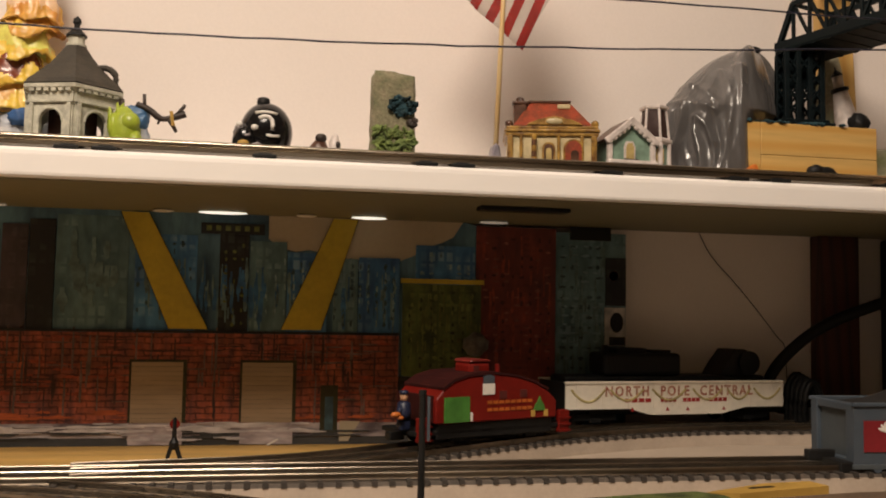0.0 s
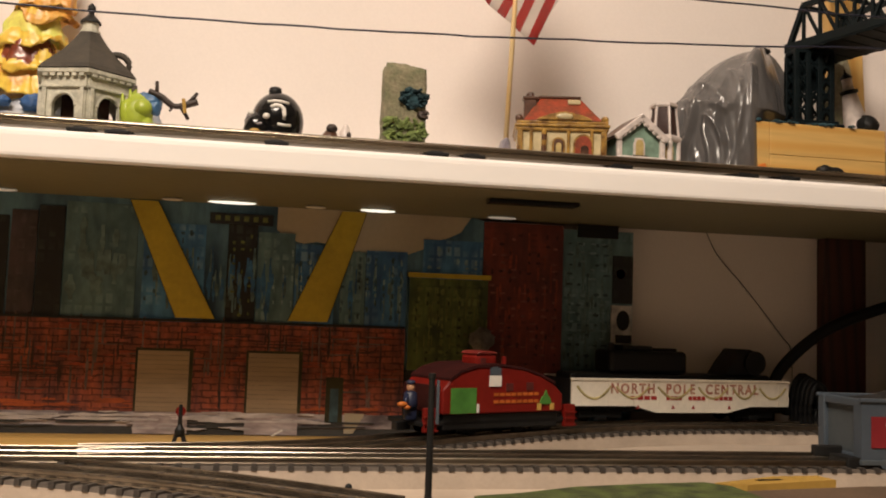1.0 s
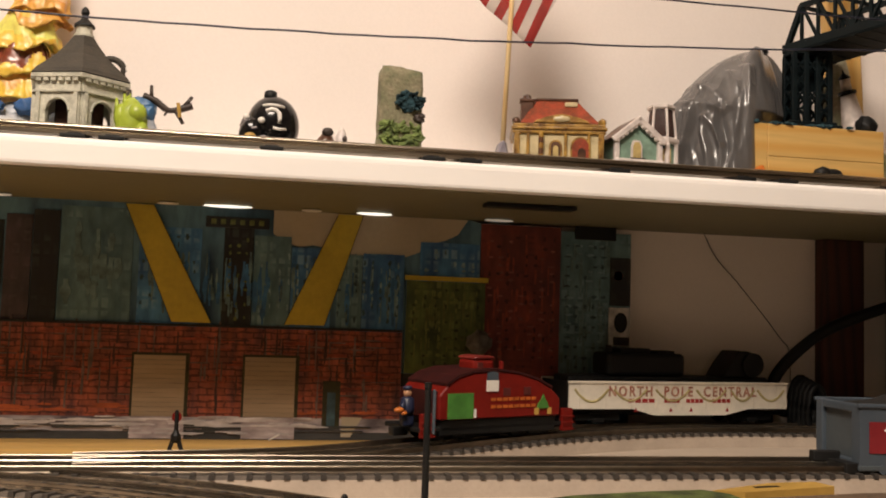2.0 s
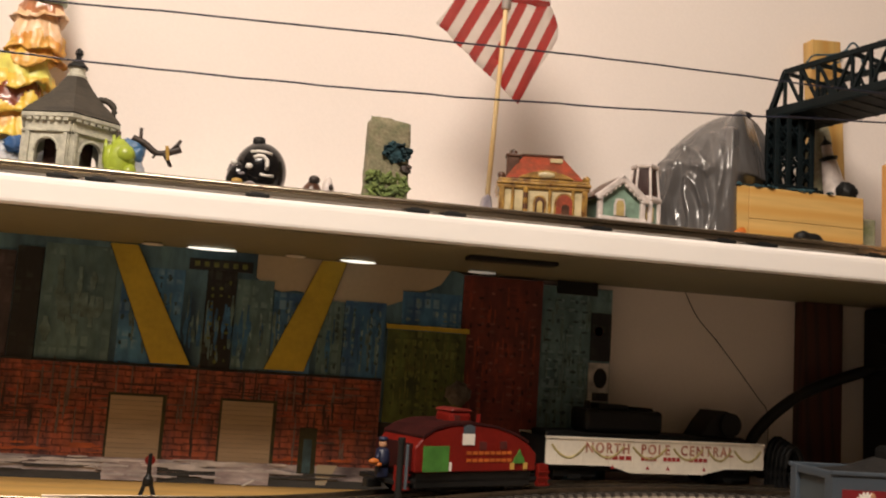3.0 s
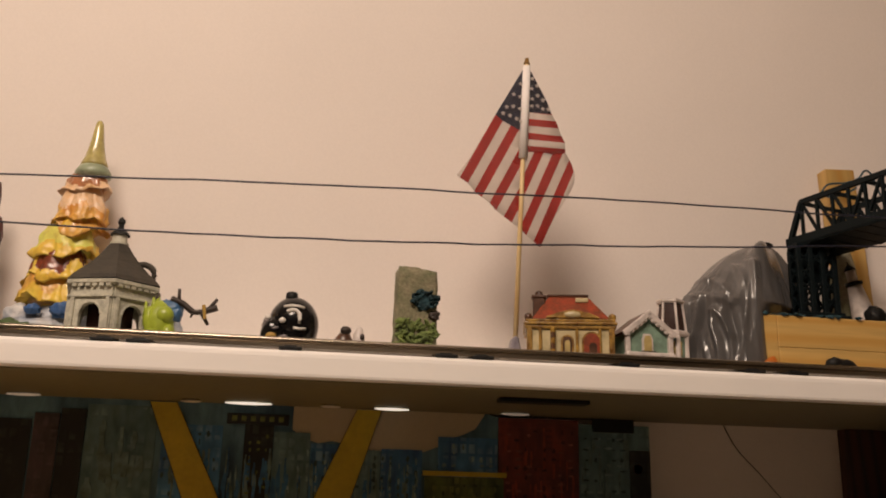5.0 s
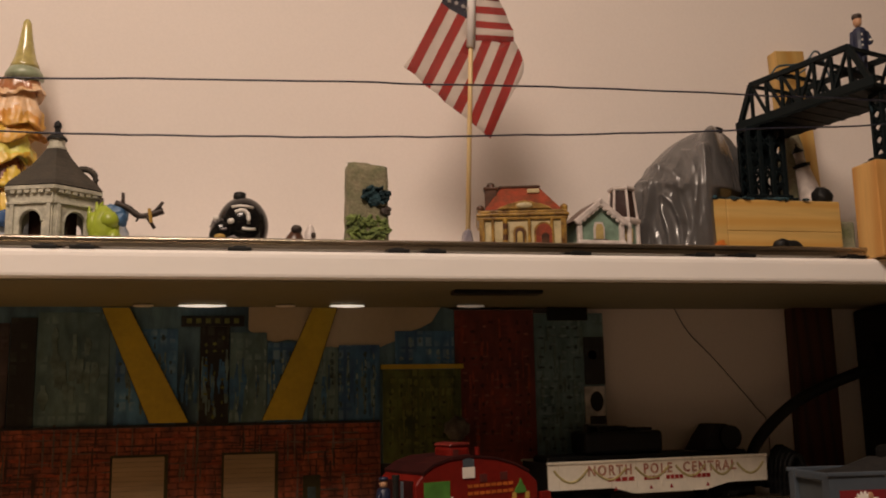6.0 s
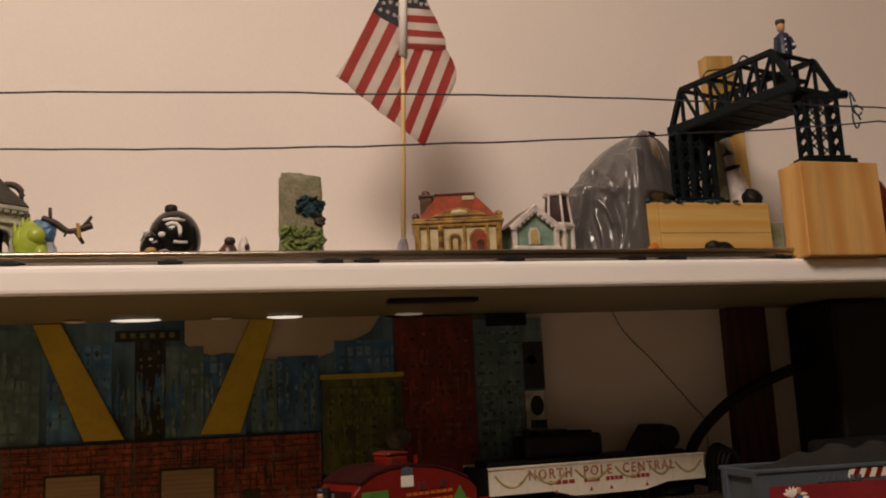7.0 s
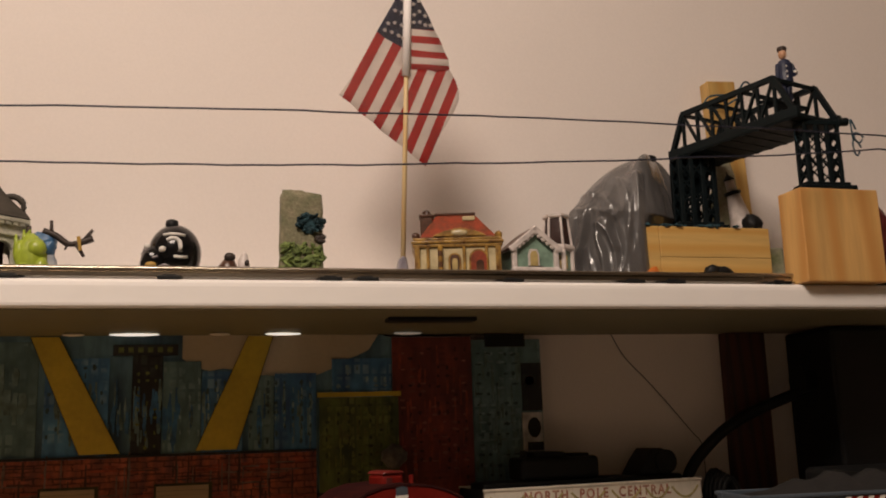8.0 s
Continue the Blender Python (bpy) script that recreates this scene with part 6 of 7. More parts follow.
def stick_flag():
    base = Vector((0.0215, 1.185, ZT))
    f = thing("stick_flag", base.x, base.y, base.z, "small striped stick flag hanging from a wooden dowel", "flag")
    top = Vector((0.0335, 1.185, 0.5665)) - base
    bm = bmesh.new()
    rod(bm, (0, 0, 0.004), top * 0.985, 0.0024, 0.0022, 10)
    part("stick", bm, M["stick"], f, smooth=True)
    bm = bmesh.new()
    rod(bm, top * 0.985, top * 1.004, 0.0032, 0.0016, 10)
    part("tip", bm, M["gold"], f)
    ax = top.normalized()
    bm = bmesh.new()
    rod(bm, top * 0.975, top * 0.665, 0.0040, 0.0044, 16)
    part("sleeve", bm, M["sleeve_white"], f, "white cloth sleeve", smooth=True)
    bm = bmesh.new()
    prism(bm, [(-0.0056, 0), (0.0060, 0), (0.0050, 0.026), (0.0028, 0.036), (-0.0020, 0.036), (-0.0042, 0.028)], -0.007, 0.007, bevel=0.0020)
    part("clip", bm, M["clip_grey"], f, "pale grey plastic clip foot")

    def cloth(name, outline, direction, start, width, count, first, canton, ripple, depth):
        """A hanging panel cut into stripes along a direction; canton is a line below which the stripes run."""
        bm = bmesh.new()
        bm.faces.new([bm.verts.new((x - base.x, 0, z - base.z)) for x, z in outline])
        d = Vector((direction[0], 0, direction[1])).normalized()
        nrm = Vector((d.z, 0, -d.x))
        if nrm.x * width < 0:
            nrm = -nrm
        s0 = Vector((start[0] - base.x, 0, start[1] - base.z))
        w = abs(width)
        for k in range(count + 1):
            bmesh.ops.bisect_plane(bm, geom=bm.verts[:] + bm.edges[:] + bm.faces[:], plane_co=s0 + nrm * w * k, plane_no=nrm)
        c0 = cn = None
        if canton:
            c0 = Vector((canton[0][0] - base.x, 0, canton[0][1] - base.z))
            c1 = Vector((canton[1][0] - base.x, 0, canton[1][1] - base.z))
            cd = (c1 - c0).normalized()
            cn = Vector((-cd.z, 0, cd.x))
            if cn.z < 0:
                cn = -cn
            bmesh.ops.bisect_plane(bm, geom=bm.verts[:] + bm.edges[:] + bm.faces[:], plane_co=c0, plane_no=cn)
        for k in range(1, 14):
            bmesh.ops.bisect_plane(bm, geom=bm.verts[:] + bm.edges[:] + bm.faces[:], plane_co=(0, 0, 0.12 + 0.0145 * k), plane_no=(0.3, 0, 1))
        for fc in bm.faces:
            c = fc.calc_center_median()
            if canton and (c - c0).dot(cn) > 0:
                fc.material_index = 2
            else:
                i = math.floor((c - s0).dot(nrm) / w)
                fc.material_index = (i + first) % 2
            fc.smooth = True
        for v in bm.verts:
            a = v.co.dot(nrm)
            px = (v.co - ax * v.co.dot(ax)).x
            v.co.y += depth * abs(px) / 0.06 + ripple * math.sin(a * 260 + v.co.z * 30) * min(1, abs(px) / 0.02)
        ob = part(name, bm, [M["flag_red"], M["flag_white"], M["flag_blue"]], f, "striped cloth")
        md = ob.modifiers.new("thickness", "SOLIDIFY")
        md.thickness = 0.0004
        return ob

    # fold that hangs on one side of the dowel
    cloth("fold", [(0.0320, 0.560), (0.0040, 0.508), (-0.0230, 0.456), (-0.0350, 0.4385), (0.0150, 0.395), (0.0265, 0.387), (0.0275, 0.460), (0.0300, 0.520)],
          (-0.052, -0.104), (0.0040, 0.508), 0.0092, 8, 0, ((0.0045, 0.501), (0.0285, 0.487)), 0.0020, 0.003)
    # upper part on the other side
    cloth("fold", [(0.0345, 0.560), (0.0550, 0.522), (0.0685, 0.492), (0.0735, 0.482), (0.0735, 0.468), (0.0305, 0.466), (0.0310, 0.500)],
          (1.0, 0.03), (0.0310, 0.5090), 0.0072, 7, 1, ((0.0320, 0.5090), (0.0600, 0.5110)), 0.0012, 0.006)
    # lower part, hanging further down
    cloth("fold", [(0.0300, 0.4665), (0.0735, 0.4685), (0.0800, 0.4600), (0.0825, 0.4480), (0.0815, 0.4380), (0.0770, 0.4280), (0.0600, 0.4000), (0.0465, 0.3700), (0.0290, 0.3850), (0.0280, 0.430)],
          (-0.034, -0.080), (0.0835, 0.455), -0.0088, 7, 0, None, 0.0020, 0.004)
    # stars
    bm = bmesh.new()
    def star(x, z, y, r):
        pts = [((x + (r if k % 2 == 0 else r * 0.45) * math.sin(k * math.pi / 5)) - base.x, z + (r if k % 2 == 0 else r * 0.45) * math.cos(k * math.pi / 5) - base.z) for k in range(10)]
        prism(bm, pts, y - 0.0005, y + 0.0003)
    for x, z in ((0.0265, 0.538), (0.0195, 0.526), (0.0262, 0.524), (0.0125, 0.512), (0.0190, 0.513), (0.0258, 0.511), (0.0090, 0.505), (0.0160, 0.503), (0.0225, 0.500), (0.0265, 0.498)):
        star(x, z, 0.0030 * abs(x - 0.031) / 0.06 - 0.0024, 0.0025)
    for x, z in ((0.0385, 0.545), (0.0380, 0.534), (0.0435, 0.538), (0.0385, 0.523), (0.0440, 0.527), (0.0495, 0.523), (0.0380, 0.515), (0.0440, 0.516), (0.0495, 0.5135), (0.0550, 0.5135)):
        star(x, z, 0.004 * abs(x - 0.031) / 0.06 - 0.0022, 0.0025)
    part("star_field", bm, M["flag_white"], f, "white stars")


stick_flag()


# ---- china houses ----
def china_house():
    h = thing("china_house", 0.0800, 1.206, ZT, "glazed china house with red hipped roof and ochre trim", "model house", rz=-13)
    W, D = 0.080, 0.050
    bm = bmesh.new()
    box(bm, 0, 0, 0, W, D, 0.052, 0.0015)
    part("wall", bm, M["cream_glaze"], h)
    for x in (-W / 2 + 0.002, -W / 2 + 0.012, -0.016, 0.006, W / 2 - 0.013, W / 2 - 0.002):
        bm = bmesh.new()
        box(bm, x, -D / 2 - 0.0006, 0, 0.0052 if abs(x) > 0.03 else 0.0030, 0.0040, 0.0460, 0.0008)
        part("pilaster", bm, M["gold"], h)
    for z, o, t in ((0.0455, 0.0045, 0.0035), (0.0490, 0.0070, 0.0030), (0.0520, 0.0040, 0.0030)):
        bm = bmesh.new()
        box(bm, 0, 0, z, W + o, D + o, t, 0.0010)
        part("cornice", bm, M["gold"], h)
    bm = bmesh.new()
    a = [bm.verts.new(p) for p in ((-0.036, -D / 2 + 0.001, 0.055), (0.038, -D / 2 + 0.001, 0.055), (0.038, D / 2 - 0.001, 0.055), (-0.036, D / 2 - 0.001, 0.055), (-0.019, -0.004, 0.0815), (0.018, -0.004, 0.0815), (0.018, 0.010, 0.0815), (-0.019, 0.010, 0.0815))]
    for q in ((0, 1, 2, 3), (4, 5, 6, 7), (0, 1, 5, 4), (1, 2, 6, 5), (2, 3, 7, 6), (3, 0, 4, 7)):
        bm.faces.new([a[k] for k in q])
    bmesh.ops.bevel(bm, geom=bm.edges[:], offset=0.0012, segments=2, affect="EDGES")
    part("roof", bm, M["red_glaze"], h, "red glazed hipped roof")
    bm = bmesh.new()
    box(bm, -0.001, 0.003, 0.0808, 0.040, 0.017, 0.0026, 0.0010)
    part("roof_ridge", bm, M["brown_glaze"], h)
    bm = bmesh.new()
    box(bm, 0.012, -0.0090, 0.0742, 0.012, 0.004, 0.0045, 0.001)
    part("skylight", bm, M["cream_glaze"], h)
    bm = bmesh.new()
    prism(bm, [(-0.024, 0.0550), (0.028, 0.0550), (0.025, 0.0580), (0.016, 0.0596), (0.009, 0.0628), (0.002, 0.0640), (-0.005, 0.0628), (-0.012, 0.0596), (-0.021, 0.0580)], -D / 2 - 0.0035, -D / 2 + 0.004, bevel=0.0012)
    part("gable", bm, M["gold"], h, "ochre scrolled gable")
    bm = bmesh.new()
    blob(bm, 0.002, -D / 2 - 0.0035, 0.0588, 0.008, 0.0016, 0.0030, 0.2, 80, 2)
    part("crest", bm, M["cream_glaze"], h, smooth=True)
    for s in (-1, 1):
        bm = bmesh.new()
        blob(bm, s * 0.039, -D / 2 + 0.002, 0.0570, 0.0040, 0.004, 0.0040, 0.15, 70, 2)
        part("finial", bm, M["brown_glaze"] if s < 0 else M["gold"], h, smooth=True)
    bm = bmesh.new()
    box(bm, -0.0285, -0.004, 0.050, 0.0120, 0.011, 0.0300, 0.0012)
    box(bm, -0.0285, -0.004, 0.0785, 0.0145, 0.0135, 0.0030, 0.0010)
    lathe(bm, [(0.0042, 0.0814), (0.0038, 0.0850), (0.0015, 0.0866)], 10, -0.0285, -0.004)
    part("chimney", bm, M["brown_glaze"], h)

    def arch(name, x, w, z0, z1, m, y):
        bm = bmesh.new()
        prism(bm, [(x - w, z0), (x + w, z0)] + [(x + w * math.cos(t * math.pi / 8), z1 + w * math.sin(t * math.pi / 8)) for t in range(9)], y - 0.0012, y + 0.001)
        return part(name, bm, M[m], h)
    arch("window_frame", -0.003, 0.0060, 0.014, 0.034, "gold", -D / 2 - 0.0006)
    arch("window_pane", -0.003, 0.0043, 0.015, 0.034, "brown_glaze", -D / 2 - 0.0014)
    arch("window_pane", -0.003, 0.0025, 0.016, 0.032, "pane_lit", -D / 2 - 0.0022)
    arch("door_frame", 0.0195, 0.0092, 0.001, 0.034, "gold", -D / 2 - 0.0006)
    arch("door", 0.0195, 0.0074, 0.001, 0.034, "red_glaze", -D / 2 - 0.0014)
    arch("door_pane", 0.0205, 0.0036, 0.010, 0.029, "brown_glaze", -D / 2 - 0.0022)
    bm = bmesh.new()
    for k in range(8):
        rod(bm, (-0.0165, -D / 2 - 0.0045, 0.005 + 0.0052 * k), (-0.0165, -D / 2 - 0.0045, 0.0102 + 0.0052 * k), 0.0024, n=10, mi=k % 2)
    part("column", bm, [M["brown_glaze"], M["gold"]], h, "brown and ochre column")


china_house()


def cottage():
    h = thing("china_cottage", 0.150, 1.202, ZT, "pale green china cottage with white trim and glazed turret", "model house", rz=2)
    bm = bmesh.new()
    prism(bm, [(-0.021, 0), (0.024, 0), (0.024, 0.046), (0.0015, 0.0640), (-0.021, 0.046)], -0.016, 0.026)
    part("wall", bm, M["mint"], h)
    for s in (-1, 1):
        bm = bmesh.new()
        m = Matrix.Translation((0.0015, 0.004, 0.0668)) @ Matrix.Rotation(s * math.radians(38.5), 4, "Y")
        box(bm, s * 0.0165, 0, -0.002, 0.036, 0.048, 0.0030, 0.0008, m=m)
        part("roof_slope", bm, M["brown_glaze"] if s < 0 else M["pink_white"], h)
        bm = bmesh.new()
        box(bm, s * 0.0165, -0.0235, -0.0045, 0.0365, 0.0042, 0.0058, 0.0012, m=m)
        for k in range(6):
            blob(bm, 0, 0, 0, 0.0028, 0.0020, 0.0022, 0, 1, 1, m=m @ Matrix.Translation((s * (0.003 + 0.0056 * k), -0.0235, -0.0046)))
        part("barge_board", bm, M["pink_white"], h, "scalloped white barge board")
        bm = bmesh.new()
        box(bm, 0.0015 + s * 0.0215, -0.0172, 0, 0.0050, 0.0050, 0.0455, 0.0010)
        part("corner_post", bm, M["pink_white"], h)
    bm = bmesh.new()
    box(bm, 0.0015, -0.0185, 0.0, 0.050, 0.010, 0.0275, 0.0022)
    part("snow_ledge", bm, M["pink_white"], h)
    bm = bmesh.new()
    prism(bm, [(-0.0055, 0.027), (0.0055, 0.027), (0.0055, 0.040), (0.0035, 0.0455), (-0.0035, 0.0455), (-0.0055, 0.040)], -0.0180, -0.0150)
    part("window_frame", bm, M["pink_white"], h)
    bm = bmesh.new()
    prism(bm, [(-0.0038, 0.028), (0.0038, 0.028), (0.0038, 0.040), (0.0022, 0.0436), (-0.0022, 0.0436), (-0.0038, 0.040)], -0.0188, -0.0170)
    part("window_pane", bm, M["pane_lit"], h)
    bm = bmesh.new()
    for k in range(5):
        blob(bm, -0.005 + 0.0028 * k, -0.0195, 0.0275, 0.0026, 0.002, 0.0020, 0.3, 80, 1)
    part("window_box", bm, M["bark"], h)
    # turret
    cx = 0.0325
    bm = bmesh.new()
    lathe(bm, [(0.0135, 0), (0.0135, 0.047)], 6, cx, 0.0, turn=math.radians(30))
    part("turret_wall", bm, M["mint"], h)
    for k in range(6):
        a = math.radians(30 + 60 * k)
        bm = bmesh.new()
        rod(bm, (cx + 0.0138 * math.cos(a), 0.0138 * math.sin(a), 0.0), (cx + 0.0138 * math.cos(a), 0.0138 * math.sin(a), 0.047), 0.0026, n=8)
        part("turret_post", bm, M["pink_white"], h)
        bm = bmesh.new()
        rod(bm, (cx + 0.0142 * math.cos(a), 0.0142 * math.sin(a), 0.052), (cx + 0.0112 * math.cos(a), 0.0112 * math.sin(a), 0.080), 0.0013, n=8)
        part("mullion", bm, M["pink_white"], h)
    bm = bmesh.new()
    lathe(bm, [(0.0140, 0.050), (0.0110, 0.080)], 6, cx, 0.0, turn=math.radians(30))
    part("turret_glass", bm, M["pane_dark"], h, "dark turret glazing")
    bm = bmesh.new()
    lathe(bm, [(0.0155, 0.046), (0.0172, 0.048), (0.0172, 0.0505), (0.0140, 0.0525)], 6, cx, 0.0, turn=math.radians(30))
    part("turret_sill", bm, M["pink_white"], h)
    bm = bmesh.new()
    lathe(bm, [(0.0122, 0.0795), (0.0136, 0.0810), (0.0136, 0.0832), (0.0060, 0.0845)], 6, cx, 0.0, turn=math.radians(30))
    part("turret_top", bm, M["pink_white"], h)
    bm = bmesh.new()
    prism(bm, [(cx - 0.004, 0.028), (cx + 0.004, 0.028), (cx + 0.004, 0.041), (cx - 0.004, 0.041)], -0.0135, -0.0110)
    part("window_pane", bm, M["pane_lit"], h)
    bm = bmesh.new()
    box(bm, cx, -0.006, 0, 0.036, 0.026, 0.0240, 0.0025)
    part("snow_ledge", bm, M["pink_white"], h)


cottage()


# ---- plastic-wrapped hill ----
def wrapped_hill():
    t = thing("wrapped_hill", 0.326, 1.274, ZT, "model hill wrapped in shiny wrinkled grey plastic", "model hill")
    NA, NS, H = 420, 150, 0.168
    reach = ((0, 0.046), (60, 0.040), (90, 0.036), (135, 0.056), (160, 0.090), (180, 0.118), (200, 0.120), (215, 0.114), (228, 0.104), (236, 0.090), (244, 0.046), (262, 0.022), (285, 0.022), (315, 0.032), (335, 0.044), (360, 0.046))
    # above the wood block the wrapping bulges out over it
    bulge = ((236, 0.090), (246, 0.074), (258, 0.059), (272, 0.046), (285, 0.031), (315, 0.033), (335, 0.044))
    # folds of the plastic: lines in x and z, their height, half width, and whether they lean out towards their top
    folds = (
        (((-0.044, 0.132), (-0.049, 0.107), (-0.052, 0.090), (-0.052, 0.060), (-0.049, 0.030)), 0.0090, 0.0065, True),
        (((-0.058, 0.130), (-0.061, 0.104), (-0.064, 0.084)), 0.0060, 0.0050, True),
        (((-0.084, 0.118), (-0.079, 0.106), (-0.074, 0.090)), 0.0040, 0.0055, False),
        (((-0.100, 0.098), (-0.090, 0.094), (-0.078, 0.086)), 0.0035, 0.0045, False),
        (((-0.092, 0.080), (-0.085, 0.068), (-0.081, 0.054)), 0.0045, 0.0045, False),
    )
    # upright pleats of the hanging part: bearing, height, half width in degrees, upper end
    pleats = ((203, 0.0050, 2.8, 0.100), (208, 0.0030, 2.2, 0.050), (213, 0.0042, 2.6, 0.072), (219, 0.0030, 2.0, 0.092), (224, 0.0040, 2.4, 0.048), (229, 0.0030, 2.4, 0.040), (194, 0.0040, 3.4, 0.080))

    def fold_height(x, z):
        total = 0.0
        for line, high, wide, lean in folds:
            best = 1.0
            for (xa, za), (xb, zb) in zip(line, line[1:]):
                dx, dz = xb - xa, zb - za
                f = min(1.0, max(0.0, ((x - xa) * dx + (z - za) * dz) / (dx * dx + dz * dz)))
                best = min(best, math.hypot(x - xa - f * dx, z - za - f * dz))
            k = max(0.0, 1 - best / (1.25 * wide))
            if lean:
                k *= min(1.0, max(0.0, (z - line[-1][1]) / (line[0][1] - line[-1][1])))
            total += high * (0.6 * k + 0.4 * k * k)
        return total

    def pleat_height(deg, z):
        total = 0.0
        for at, high, half, upper in pleats:
            bend = at + 2.2 * math.sin(z * 70 + at)
            k = max(0.0, 1 - abs(deg % 360 - bend) / half)
            total += high * k * min(1.0, max(0.0, (upper + 0.012 - z) / 0.024))
        return total

    def corner(i, j, seed):
        return noise.cell(Vector((i * 1.37 + 0.5, j * 2.11 + 0.5, seed * 7.3))) % 1.0 - 0.5

    def facet(u, v, seed):
        """Flat facets between random heights, as crumpled film has them."""
        v += 0.35 * math.sin(u * 1.9 + seed)
        u += 0.35 * math.sin(v * 2.3 + seed * 2)
        i, j = math.floor(u), math.floor(v)
        f, g = u - i, v - j
        h00, h10, h01, h11 = corner(i, j, seed), corner(i + 1, j, seed), corner(i, j + 1, seed), corner(i + 1, j + 1, seed)
        if (i + j) % 2:
            return h00 + f * (h10 - h00) + g * (h11 - h10) if f > g else h00 + g * (h01 - h00) + f * (h11 - h01)
        return h00 + f * (h10 - h00) + g * (h01 - h00) if f + g < 1 else h11 + (1 - f) * (h01 - h11) + (1 - g) * (h10 - h11)

    bm = bmesh.new()
    rings = []
    for j in range(1, NS + 1):
        s = j / NS
        ring = []
        for i in range(NA):
            # finer steps on the side that faces the room
            deg = 360 * i / NA
            deg = deg + 24 * math.sin(radians(deg - 20))
            a = radians(deg)
            ca, sa = math.cos(a), math.sin(a)
            R = float(np.interp(deg % 360, [p[0] for p in reach], [p[1] for p in reach]))
            if 236 < deg % 360 < 335:
                out = float(np.interp(deg % 360, [p[0] for p in bulge], [p[1] for p in bulge]))
                R += (out - R) * min(1.0, max(0.0, (0.63 - s) / 0.07))
            if s < 0.55:
                q = s / 0.55
                # the drape falls more steeply where it turns the corner
                r, z = R * q * 0.94, H - 0.46 * H * q ** (2.0 + 1.8 * math.exp(-((deg % 360 - 236) / 9) ** 2))
            else:
                q = (s - 0.55) / 0.45
                r, z = R * (0.94 + 0.07 * q), H * 0.54 * (1 - q)
            p = Vector((ca * r, sa * r, z))
            amp = min(1, s * 1.8) * min(1, R / 0.08)
            # the crumpled part lies low and to the outside, the rest is pulled smooth
            crumple = min(1.0, max(0.22, (-0.045 - p.x) / 0.025)) * min(1.0, max(0.30, (0.140 - z) / 0.03))
            d = amp * crumple * (0.0110 * facet(deg / 8, s / 0.30, 1) + 0.0052 * facet(deg / 3.2, s / 0.16, 2))
            d += amp * 0.0040 * facet(deg / 17, s / 0.30, 3)
            if sa < 0.35:
                d += fold_height(p.x, z) * min(1, s * 3) + pleat_height(deg, z)
            ring.append(bm.verts.new(((r + d) * ca, min((r + d) * sa, 0.042), min(H - 0.004 * s, max(0, z + (0.30 * d if s < 0.9 else 0))))))
        rings.append(ring)
    for a, b in zip(rings, rings[1:]):
        for k in range(NA):
            bm.faces.new((a[k], a[(k + 1) % NA], b[(k + 1) % NA], b[k]))
    tip = bm.verts.new((0, 0, H))
    for k in range(NA):
        bm.faces.new((tip, rings[0][k], rings[0][(k + 1) % NA]))
    bm.faces.new(rings[-1])
    part("wrapping", bm, M["tarp"], t, smooth=True)
    bm = bmesh.new()
    blob(bm, -0.004, -0.004, 0.1670, 0.010, 0.008, 0.0042, 0.3, 80, 2)
    part("cap", bm, M["black"], t, smooth=True)


wrapped_hill()

# ---- wooden blocks and the bridge ----
low_block = thing("wood_block", 0.3490, 1.229, ZT, "low block of stacked pine boards that carries the back bridge tower", "wood block")
for x, z, w, h in ((-0.0640, 0, 0.0208, 0.0765), (0.0106, 0, 0.1278, 0.0440), (0.0106, 0.0441, 0.1278, 0.0324)):
    bm = bmesh.new()
    box(bm, x, 0, z, w, 0.046, h, 0.0009)
    part("board", bm, M["pine"], low_block)
bm = bmesh.new()
box(bm, 0, 0, 0, 0.085, 0.034, 0.0885, 0.0014)
solid("wood_block", bm, M["cedar"], "tall sawn wood block that overhangs the shelf edge", "wood block", at=pose(0.4190, 1.1005, ZT + 0.0002, 0, 0, 0.5))


